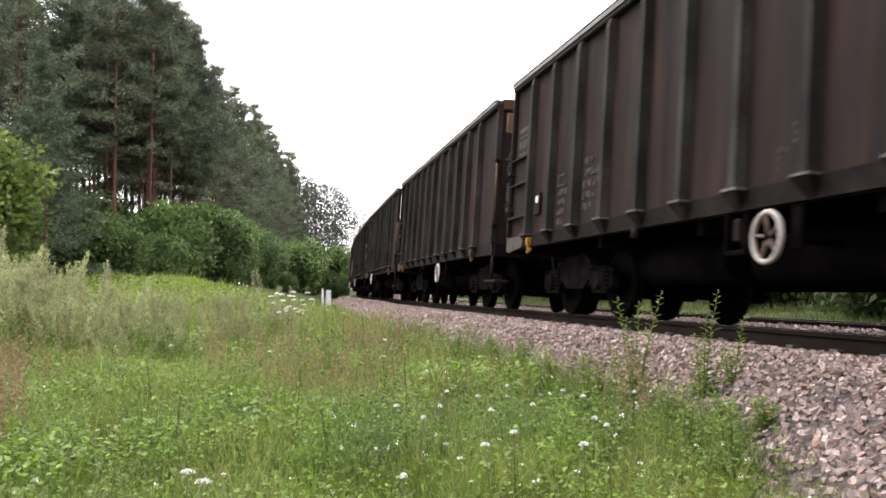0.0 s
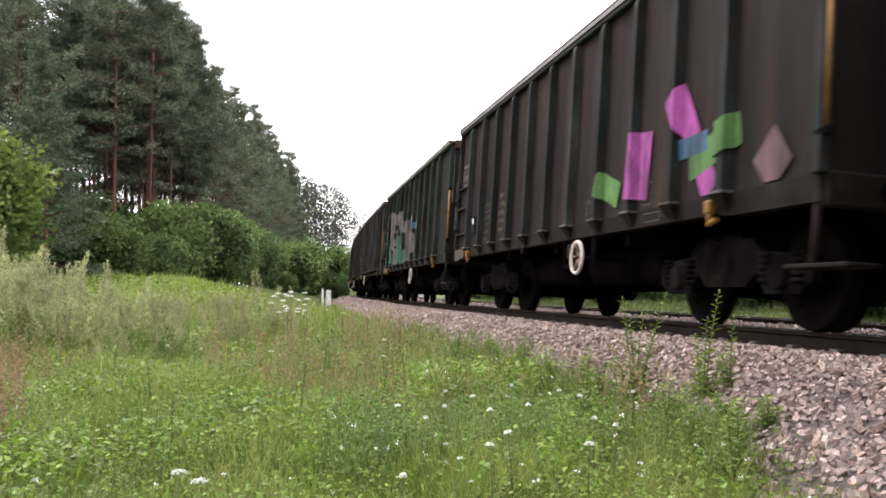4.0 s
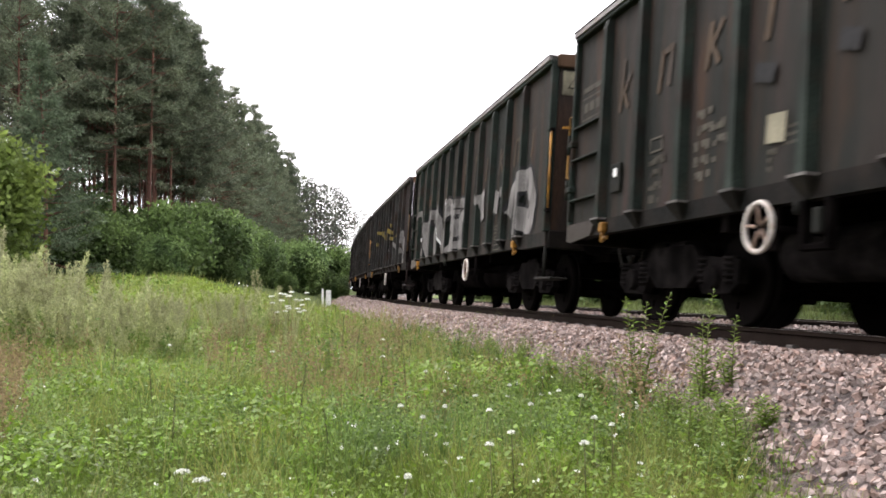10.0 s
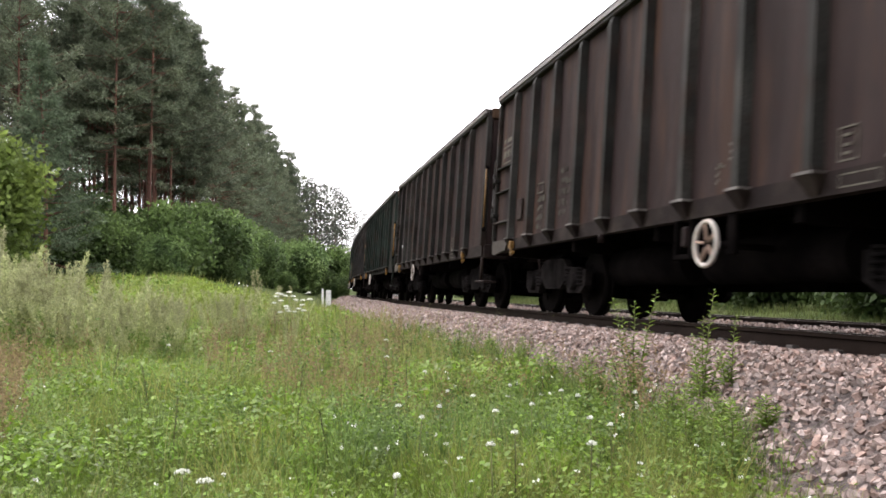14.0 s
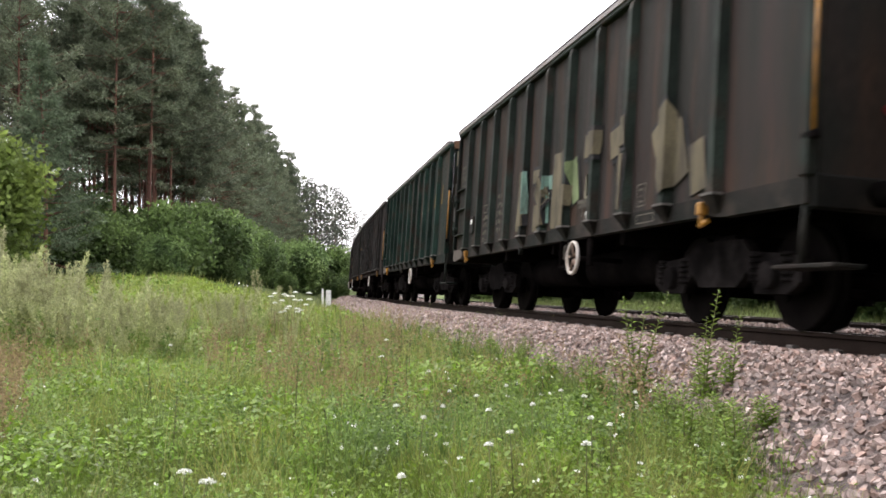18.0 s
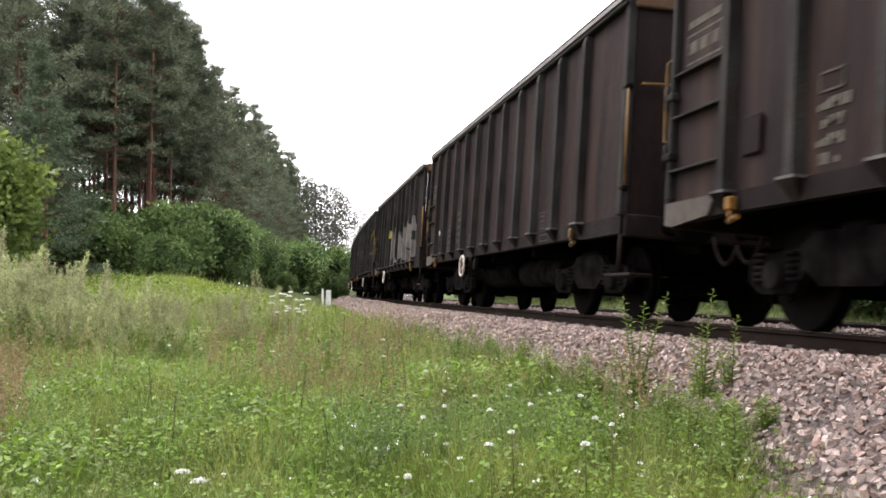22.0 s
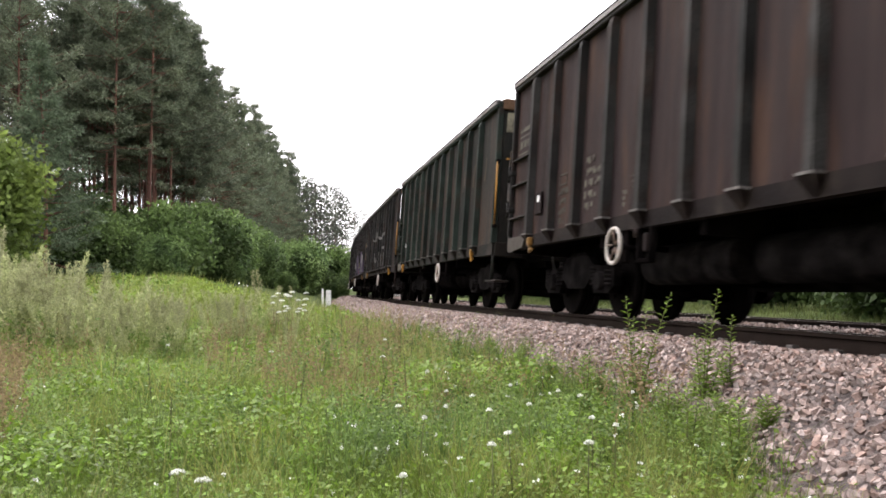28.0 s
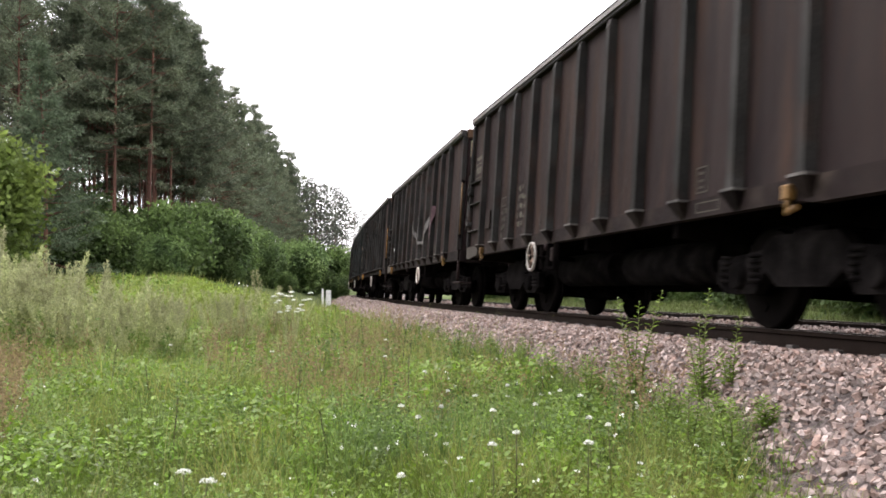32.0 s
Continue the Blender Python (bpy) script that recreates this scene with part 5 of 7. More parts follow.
    # rear corner: rungs, latches, document box
    for z in (1.47, 2.00, 2.42):
        bm = boxed(REAR + 0.03, REAR + 0.98, -HALF - 0.075, -HALF - 0.005, z - 0.014, z + 0.014, 0.006)
        part("ladder_rung", bm, M_RIB, w)
    for z in (1.62, 2.22):
        bm = boxed(REAR - 0.09, REAR + 0.08, -HALF - 0.10, -HALF + 0.04, z - 0.04, z + 0.04, 0.015)
        tube(bm, (REAR - 0.03, -HALF - 0.09, z - 0.13), (REAR - 0.03, -HALF - 0.09, z + 0.13), 0.020, n=8)
        part("door_hinge", bm, M_RIB, w)
    plate = [(REAR - 0.06, 1.165), (REAR - 0.06, 0.955), (REAR + 0.08, 0.925), (REAR + 0.80, 0.985), (REAR + 0.92, 1.165)]
    part("corner_plate", prism(bmesh.new(), plate, -HALF - 0.045, -HALF - 0.016), M_SCUFF, w, "scuffed pale grey corner plate")
    x, y = REAR - 0.09, -HALF - 0.07
    part("rear_handrail", swept(bmesh.new(), [(x + 0.10, y + 0.03, 2.62), (x, y, 2.60), (x - 0.01, y, 2.2), (x - 0.01, y, 1.80), (x + 0.10, y + 0.03, 1.76)], [0.016] * 5), M_YELLOW, w, "upright handrail pipe")
    part("rear_pillar", boxed(REAR - 0.02, REAR + 0.05, -HALF - 0.075, -HALF - 0.004, 1.2, 3.58, 0.012), M_RIB, w)
    x = RIBS[0] + 0.24
    part("document_box", boxed(x, x + 0.28, -HALF - 0.03, -HALF, 1.44, 1.78, 0.012), M_SILL, w, "document holder")
    part("document_card", boxed(x + 0.10, x + 0.20, -HALF - 0.036, -HALF - 0.031, 1.62, 1.72), M_PLATE, w, "white wagon card")
    # lettering as bars
    bm = bmesh.new()
    frame_bars(bm, REAR + 0.16, REAR + 0.86, 2.50, 2.80, 0.022, -HALF)
    for k in range(3):
        box(bm, REAR + 0.24 + 0.20 * k, REAR + 0.38 + 0.20 * k, -HALF - 0.004, -HALF + 0.002, 2.60, 2.72)
    box(bm, REAR + 0.20, REAR + 0.82, -HALF - 0.004, -HALF + 0.002, 2.86, 2.93)
    part("stencilled_plate", bm, M_LETTER, w, "faded stencilled number panel")
    x = REAR + 2.33
    bm = bmesh.new()
    frame_bars(bm, x, x + 0.30, 1.76, 1.92, 0.02, -HALF)
    part("stencil_frame", bm, M_LETTER, w)
    letter_bars("stencilled_text", w, x, 1.63, ((0, .6), (.1, .5), (0, .55), (.05, .5)), 0.55, 0.085, 0.05, M_LETTER)
    letter_bars("stencilled_text", w, RIBS[2] + 0.20, 1.92, ((.05, .5), (.1, .85), (0, .98), (0, .6), (.05, .45)), 0.62, 0.092, 0.055, M_LETTER)
    bm = bmesh.new()
    frame_bars(bm, RIBS[8] + 0.24, RIBS[8] + 0.46, 1.215, 1.465, 0.014, -HALF)
    for z in (1.26, 1.32, 1.39):
        box(bm, RIBS[8] + 0.30, RIBS[8] + 0.38, -HALF - 0.003, -HALF + 0.002, z, z + 0.022)
    frame_bars(bm, RIBS[8] + 0.28, RIBS[8] + 0.72, 1.025, 1.125, 0.012, -HALF - 0.012)
    part("stencil_frame", bm, M_LETTER, w)
    letter_bars("stencilled_text", w, RIBS[3] + 0.15, 1.08, ((0, .8),), 0.6, 0.05, 0.05, M_LETTER)
    letter_bars("stencilled_text", w, RIBS[9] + 0.15, 1.06, ((0, .8),), 0.75, 0.07, 0.05, M_LETTER)
    letter_bars("stencilled_text", w, RIBS[8] + 0.15, 1.06, ((0, .8),), 0.75, 0.07, 0.05, M_LETTER)
    # yellow lashing hooks below the sill
    for x in (RIBS[0] + 0.14, RIBS[10] - 0.20):
        bm = bmesh.new()
        box(bm, x - 0.05, x + 0.05, -HALF - 0.09, -HALF - 0.012, 0.99, 1.11, 0.012)
        tube(bm, (x, -HALF - 0.05, 1.02), (x, -HALF - 0.05, 0.90), 0.028, n=8)
        tube(bm, (x - 0.02, -HALF - 0.05, 0.895), (x + 0.12, -HALF - 0.05, 0.93), 0.026, n=8)
        part("lashing_hook", bm, M_YELLOW, w, "yellow-painted lashing hook")
    # handbrake and the gear beside it
    hx, gx = (REAR + 7.95, REAR + 7.28) if kind == 0 else (REAR + 4.75, REAR + 5.33)
    handwheel(w, hx, 0.715 if kind == 0 else 0.80)
    letter_bars("stencilled_text", w, hx + 0.10, 1.58, ((0, .9), (.1, .85), (0, .7)), 0.24, 0.03, 0.035, M_LETTER)
    letter_bars("stencilled_text", w, hx - 0.12, 1.40, ((0, .4), (0, .2), (0, .2)), 0.3, 0.05, 0.02, M_LETTER)
    part("brake_bracket", boxed(hx - 0.10 if kind else hx + 0.08, hx + 0.02 if kind else hx + 0.22, -HALF + 0.02, -HALF + 0.06, 0.62, 1.0, 0.01), M_UNDER, w)
    bm = bmesh.new()
    for a in ((gx - 0.19, gx - 0.14, 0.62, 0.98), (gx + 0.12, gx + 0.17, 0.62, 0.98), (gx - 0.19, gx + 0.17, 0.60, 0.65)):
        box(bm, a[0], a[1], -HALF - 0.03, -HALF + 0.05, a[2], a[3], 0.01)
    part("gear_frame", bm, M_UNDER, w)
    bm = boxed(gx - 0.05, gx + 0.05, -HALF - 0.02, -HALF + 0.03, 0.72, 0.92, 0.015)
    part("changeover_lever", bm, M_SILL, w)
    part("release_handle", tube(bmesh.new(), (RIBS[4] - 0.1, -HALF - 0.02, 0.98), (RIBS[4] - 0.1, -HALF - 0.02, 0.88), 0.04, n=8), M_SILL, w)
    # underframe, with the shade below the wagon put into its near-black colours
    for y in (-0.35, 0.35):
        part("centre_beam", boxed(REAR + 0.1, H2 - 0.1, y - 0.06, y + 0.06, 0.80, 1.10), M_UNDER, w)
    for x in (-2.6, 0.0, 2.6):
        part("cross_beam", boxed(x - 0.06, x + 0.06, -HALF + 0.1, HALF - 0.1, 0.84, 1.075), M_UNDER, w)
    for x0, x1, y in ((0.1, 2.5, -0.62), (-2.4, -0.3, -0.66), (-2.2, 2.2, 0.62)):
        part("air_tank", tube(bmesh.new(), (x0, y, 0.66), (x1, y, 0.66), 0.24, n=18), M_BOGIE if kind else M_UNDER, w, "grimy air tank, shade painted in")
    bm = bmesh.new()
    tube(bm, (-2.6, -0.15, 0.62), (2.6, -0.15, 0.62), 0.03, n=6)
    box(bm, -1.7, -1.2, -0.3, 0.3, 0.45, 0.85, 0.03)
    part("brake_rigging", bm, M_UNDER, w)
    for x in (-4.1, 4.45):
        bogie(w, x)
    return w


# ---- painted letters and scrawls on the sides ----
def drape(x):
    """How far the surface stands out at x: panel or rib."""
    d = min(abs(x - r) for r in RIBS)
    return 0.098 if d < 0.086 else (0.098 * (0.150 - d) / 0.064 if d < 0.150 else 0.0)


PAINT_SHIFT = 0.105                                       # where the scrawls are measured from


def stroke(bm, pts, width, lift):
    """A band of paint along pts (x, z), laid over panels and ribs."""
    fine = []
    for (x0, z0), (x1, z1) in zip(pts, pts[1:]):
        n = max(2, int(math.hypot(x1 - x0, z1 - z0) / 0.016))
        fine += [(x0 + (x1 - x0) * k / n, z0 + (z1 - z0) * k / n) for k in range(n)]
    fine.append(pts[-1])
    row, across = [], 2 + int(width / 0.016)
    for k, (x, z) in enumerate(fine):
        a, b = fine[max(0, k - 1)], fine[min(len(fine) - 1, k + 1)]
        d = Vector((b[0] - a[0], b[1] - a[1]))
        d = d.normalized() if d.length > 1e-6 else Vector((1, 0))
        now = []
        x += PAINT_SHIFT
        for j in range(across):
            o = (j / (across - 1) - 0.5) * width
            px, pz = x - d.y * o, z + d.x * o
            px, pz = min(max(px, REAR + 0.02), H2 - 0.02), min(max(pz, 1.18), 3.57)
            now.append(bm.verts.new((px, -HALF - drape(px) - lift, pz)))
        if row:
            for j in range(across - 1):
                bm.faces.new((row[j], row[j + 1], now[j + 1], now[j]))
        row = now


def paint_line(w, pts, mat, thick, label="", name="graffiti", lift=0.005):
    bm = bmesh.new()
    stroke(bm, pts, thick, lift)
    part(name, bm, mat, w, label)


def spray(name, colour):
    return material(name, colour, 0.7, 0.0, 3.0, 0.45, 50, 0.05, patch=((0.022, 0.017, 0.015), 2.6, 0.75), stretch=(1.6, 1.0, 0.6), gloss=0.15)


G_WHITE, G_GREY, G_TEAL, G_DARK = spray("spray_white", (0.145, 0.136, 0.132)), spray("spray_grey", (0.11, 0.098, 0.092)), spray("spray_teal", (0.042, 0.105, 0.080)), spray("spray_dark", (0.007, 0.007, 0.008))
G_PINK, G_YEL, G_CREAM, G_ORANGE, G_LILAC, G_LIME = spray("spray_pink", (0.28, 0.06, 0.23)), spray("spray_yellow", (0.13, 0.095, 0.02)), spray("spray_cream", (0.075, 0.063, 0.038)), spray("spray_orange", (0.22, 0.07, 0.015)), spray("spray_lilac", (0.078, 0.058, 0.092)), spray("spray_lime", (0.07, 0.15, 0.045))
G_BLUE, G_RED, G_MINT, G_LIME2, G_YEL2, G_PINK2 = spray("spray_blue", (0.04, 0.09, 0.16)), spray("spray_red", (0.26, 0.03, 0.04)), spray("spray_mint", (0.10, 0.17, 0.14)), spray("spray_pale_green", (0.10, 0.13, 0.06)), spray("spray_bright_yellow", (0.26, 0.22, 0.03)), spray("spray_dull_pink", (0.09, 0.05, 0.06))
G_CARD = spray("cream_panel", (0.17, 0.155, 0.11))
G_PLACARD = spray("placard_orange", (0.16, 0.055, 0.02))
G_LIVERY = spray("livery_yellow", (0.17, 0.10, 0.015))
G_LIV_OLD = spray("livery_faded", (0.040, 0.024, 0.012))

BROWN, BROWN2, DARK, GREEN, GREEND, GREY = (0.0178, 0.0108, 0.0110), (0.0174, 0.0106, 0.0104), (0.0155, 0.0116, 0.0119), (0.0080, 0.0158, 0.0131), (0.0132, 0.0150, 0.0130), (0.0245, 0.0212, 0.0208)
# for each wagon: handbrake place, body colour
FLEET = {-1: (0, BROWN), 0: (0, BROWN), 1: (0, BROWN), 2: (1, BROWN), 3: (1, BROWN), 4: (0, DARK), 5: (0, GREEND), 6: (1, GREY), 7: (0, BROWN), 8: (1, BROWN), 9: (1, GREEND), 10: (0, GREEND), 11: (0, BROWN), 12: (0, BROWN2), 13: (0, BROWN2),
         14: (1, BROWN2), 15: (1, GREEND), 16: (1, BROWN), 17: (0, GREEND), 18: (0, GREEN), 19: (0, BROWN), 20: (1, BROWN2), 21: (1, BROWN), 22: (1, BROWN2), 23: (0, BROWN), 24: (0, BROWN), 25: (0, GREEND), 26: (1, BROWN),
         27: (0, GREEND), 28: (0, BROWN), 29: (1, BROWN), 30: (1, BROWN), 31: (0, BROWN), 32: (0, BROWN), 33: (0, DARK), 34: (1, BROWN), 35: (0, BROWN), 36: (0, BROWN), 37: (1, BROWN), 38: (0, BROWN)}


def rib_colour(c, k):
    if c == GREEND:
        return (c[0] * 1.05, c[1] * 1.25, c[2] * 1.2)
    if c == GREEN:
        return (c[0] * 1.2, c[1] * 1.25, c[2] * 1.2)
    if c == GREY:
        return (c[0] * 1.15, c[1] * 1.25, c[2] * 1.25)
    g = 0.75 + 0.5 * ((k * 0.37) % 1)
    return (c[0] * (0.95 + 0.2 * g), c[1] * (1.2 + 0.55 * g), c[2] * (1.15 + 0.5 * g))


def couple(number):
    kind, c = FLEET[number]
    w = copy_thing(PATTERN[kind], Matrix()) if PATTERN_USED[kind] else PATTERN[kind]
    PATTERN_USED[kind] = True
    k = 0
    for ob in w.children:
        ob.color = (*c, 1)
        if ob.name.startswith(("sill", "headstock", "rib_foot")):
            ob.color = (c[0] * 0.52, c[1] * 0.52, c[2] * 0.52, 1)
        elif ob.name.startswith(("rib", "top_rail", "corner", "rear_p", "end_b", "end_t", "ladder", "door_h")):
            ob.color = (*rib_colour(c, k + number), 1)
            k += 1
    for ob in w.children:
        if ob.name.startswith("rear_handrail"):
            ob.color = (0.20, 0.10, 0.014, 1) if number in (9, 20, 21, 22) else (0.05, 0.045, 0.042, 1)
        elif ob.name.startswith(("grab_pipe", "lashing")):
            ob.color = (0.25, 0.115, 0.012, 1) if c in (GREEN, GREEND) or number % 4 == 0 else (0.13, 0.066, 0.013, 1)
    if c in (GREEN, GREEND):
        w["label"] = "dark green high-sided open freight wagon on the track"
    return w


PATTERN = [wagon(0), wagon(1)]
PATTERN_USED = [False, False]
TRAIN = {n: couple(n) for n in sorted(FLEET)}


def paint(w, strokes):
    """Spray paint on one wagon: strokes of (colour, width, outlined, points in x and z)."""
    dark = bmesh.new()
    for k, (m, width, outlined, pts) in enumerate(strokes):
        if outlined:
            stroke(dark, pts, width * 1.15 + 0.08, 0.002 + 0.00015 * k)
        bm = bmesh.new()
        stroke(bm, pts, width, 0.013 + 0.0005 * k)
        part("graffiti", bm, m, w, m.name.replace("_", " ") + " graffiti")
    if len(dark.faces):
        part("graffiti_outline", dark, G_DARK, w, "dark outlines round the graffiti")["kind"] = "stuff"


def livery(w, mat):
    """The operator's long faded name along the upper side, as plain slanted marks."""
    for k in range(11):
        x = RIBS[k] + 0.36 - PAINT_SHIFT
        tall = k in (0, 4, 5, 6)
        paint_line(w, [(x, 2.38), (x + 0.09, 3.0 if tall else 2.82)], mat, 0.085, name="livery_mark")
        if k not in (3, 6, 7, 10):
            paint_line(w, [(x + 0.07, 2.78), (x + 0.30, 2.82), (x + 0.24, 2.42)] if k % 2 else [(x + 0.30, 2.80), (x + 0.10, 2.60), (x + 0.24, 2.40)], mat, 0.07, name="livery_mark")


def paint_end(w, strokes):
    """Spray paint on a wagon's front end wall: strokes of (colour, width, points in y and z)."""
    for m, width, pts in strokes:
        bm = bmesh.new()
        for (y0, z0), (y1, z1) in zip(pts, pts[1:]):
            d = Vector((0, y1 - y0, z1 - z0)).normalized()
            n = Vector((0, -d.z, d.y)) * width / 2
            a, b = Vector((H2 + 0.034, y0, z0)) - d * width * 0.4, Vector((H2 + 0.034, y1, z1)) + d * width * 0.4
            bm.faces.new([bm.verts.new(p) for p in (a - n, b - n, b + n, a + n)])
        part("graffiti", bm, m, w, m.name.replace("_", " ") + " graffiti on the end wall")


def decorate():
    for n in TRAIN:                                       # only the green wagons carry the red reflector
        for ob in [o for o in TRAIN[n].children if n not in (17, 18, 19) and o.name.startswith("tail_lamp")]:
            bpy.data.objects.remove(ob)
    for n in (1, 3, 5, 7, 12, 13, 15, 18, 19, 20, 22, 23, 30, 33):     # empty document holders
        for ob in TRAIN[n].children:
            if ob.name.startswith("document_card"):
                bpy.data.objects.remove(ob)
    paint(TRAIN[9], ((G_CARD, 0.24, 0, ((-1.90, 1.62), (-1.62, 1.60))),))
    for n, shift in ((8, 0.06), (22, -0.20)):             # handbrakes that sit a little off the usual place
        for ob in TRAIN[n].children:
            if ob.name.startswith("handwheel"):
                ob.location.x += shift
    paint_end(TRAIN[9], ((G_LIME, 0.05, ((-1.18, 1.55), (-1.10, 2.10), (-0.92, 1.95), (-1.08, 1.78), (-0.90, 1.50))), (G_LIME, 0.05, ((-0.72, 2.15), (-0.80, 1.50), (-0.62, 1.60), (-0.50, 2.05), (-0.66, 1.80)))))
    T = TRAIN
    livery(T[18], G_LIVERY)
    for n in (9, 10, 15, 27):
        livery(T[n], G_LIV_OLD)
    paint(T[4], ((G_PINK, 0.42, 0, ((3.09, 2.02), (3.01, 1.29))),
        (G_PINK, 0.30, 0, ((3.91, 2.25), (4.64, 1.20))),
        (G_LIME, 0.30, 0, ((4.19, 1.49), (5.14, 1.71))),
        (G_LIME, 0.30, 0, ((1.87, 1.59), (2.43, 1.40))),
        (G_BLUE, 0.20, 0, ((4.02, 1.68), (4.54, 1.70))),
        (G_PINK2, 0.40, 0, ((5.52, 1.51), (5.79, 1.20))),))
    paint(T[5], ((G_GREY, 0.34, 1, ((-6.10, 2.96), (-5.94, 2.40))),
        (G_GREY, 0.34, 1, ((-4.70, 2.86), (-2.74, 2.57))),
        (G_GREY, 0.36, 1, ((-4.25, 2.58), (-3.69, 1.20))),
        (G_GREY, 0.30, 1, ((-2.63, 2.62), (-1.69, 2.77))),
        (G_GREY, 0.50, 1, ((-2.00, 2.59), (-1.83, 1.20))),
        (G_GREY, 0.30, 1, ((-1.49, 2.64), (-1.20, 2.00))),
        (G_GREY, 0.34, 1, ((-1.16, 2.47), (-0.80, 1.80))),
        (G_GREY, 0.72, 1, ((0.13, 2.43), (0.18, 1.22))),
        (G_GREY, 0.38, 1, ((0.44, 2.28), (1.02, 1.48))),
        (G_GREY, 0.38, 1, ((1.02, 1.48), (1.45, 2.00))),
        (G_GREY, 0.50, 1, ((1.48, 2.00), (1.61, 1.20))),))
    paint(T[5], ((G_TEAL, 0.26, 0, ((-2.40, 2.09), (-2.36, 1.22))),
        (G_TEAL, 0.30, 0, ((-1.52, 1.83), (-1.17, 1.20))),
        (G_TEAL, 0.40, 0, ((-1.13, 1.62), (-0.53, 1.20))),
        (G_TEAL, 0.20, 0, ((-0.51, 2.39), (-0.54, 1.27))),
        (G_TEAL, 0.22, 0, ((0.56, 1.50), (0.59, 1.20))),
        (G_TEAL, 0.20, 0, ((-3.66, 2.05), (-3.55, 1.23))),
        (G_TEAL, 0.25, 0, ((-5.87, 2.03), (-6.05, 1.24))),
        (G_LIME, 0.22, 0, ((1.17, 2.32), (1.10, 1.89))),
        (G_BLUE, 0.28, 0, ((-0.65, 2.65), (-0.59, 2.49))),
        (G_BLUE, 0.20, 0, ((0.93, 2.27), (0.91, 2.09))),
        (G_LIME2, 0.14, 0, ((-3.15, 1.83), (-2.97, 1.32))),))
    paint(T[5], ((G_DARK, 0.16, 0, ((-2.64, 2.22), (-2.03, 2.15))),
        (G_DARK, 0.16, 0, ((-1.52, 2.04), (-0.88, 1.70), (-0.59, 1.88))),
        (G_DARK, 0.14, 0, ((-0.26, 2.43), (-0.26, 1.35))),
        (G_DARK, 0.20, 0, ((0.66, 1.52), (1.13, 1.20))),
        (G_WHITE, 0.05, 0, ((-1.47, 2.46), (-1.28, 2.38))),
        (G_WHITE, 0.12, 0, ((-0.06, 2.49), (0.44, 2.38))),
        (G_GREY, 0.28, 1, ((-4.73, 1.88), (-4.42, 1.46))),))
    paint(T[5], (
        (G_GREY, 0.55, 0, ((-4.20, 2.69), (-4.10, 1.99), (-3.73, 1.27))),
        (G_GREY, 0.70, 0, ((-3.16, 2.32), (-3.01, 1.86))),
        (G_GREY, 0.50, 0, ((-3.16, 1.72), (-3.09, 1.20))),
        (G_GREY, 0.30, 1, ((-4.64, 2.97), (-4.61, 2.72))),
        (G_GREY, 0.22, 1, ((-5.02, 2.86), (-5.18, 2.39))),
        (G_GREY, 0.22, 1, ((-4.84, 2.37), (-5.14, 1.90))),
        (G_TEAL, 0.20, 0, ((-4.69, 2.15), (-4.65, 1.99))),
        (G_CREAM, 0.30, 0, ((-4.67, 1.83), (-4.65, 1.60))),
        (G_DARK, 0.14, 0, ((-4.90, 1.49), (-4.34, 1.43))),
        (G_LIME2, 0.12, 0, ((-4.75, 1.38), (-4.73, 1.20))),
        (G_DARK, 0.20, 0, ((-4.12, 2.32), (-3.23, 2.10))),
        (G_DARK, 0.10, 0, ((-3.98, 2.25), (-3.84, 1.80))),
        (G_TEAL, 0.13, 0, ((-3.74, 2.07), (-3.68, 1.20))),
        (G_TEAL, 0.22, 0, ((-2.64, 2.11), (-2.59, 1.20))),
        (G_TEAL, 0.30, 0, ((-2.32, 2.04), (-2.21, 1.20))),
        (G_DARK, 0.16, 0, ((-2.71, 2.23), (-2.29, 2.13))),
        (G_GREY, 0.40, 1, ((-6.15, 2.91), (-5.99, 2.40))),
        (G_DARK, 0.26, 0, ((-5.58, 1.91), (-5.32, 1.50))),
        (G_MINT, 0.20, 0, ((-6.05, 1.72), (-5.86, 1.52))),
        (G_BLUE, 0.16, 0, ((-6.14, 1.40), (-5.87, 1.23))),
        (G_TEAL, 0.10, 0, ((-5.75, 2.23), (-5.73, 2.00))),
        (G_TEAL, 0.10, 0, ((-5.74, 1.73), (-5.69, 1.20))),
        (G_TEAL, 0.55, 0, ((-1.02, 1.62), (-0.89, 1.20))),
        (G_TEAL, 0.40, 0, ((-0.62, 1.73), (-0.58, 1.20))),
        (G_DARK, 0.16, 0, ((-1.56, 2.01), (-1.19, 2.04), (-0.89, 1.73), (-0.68, 2.02))),))
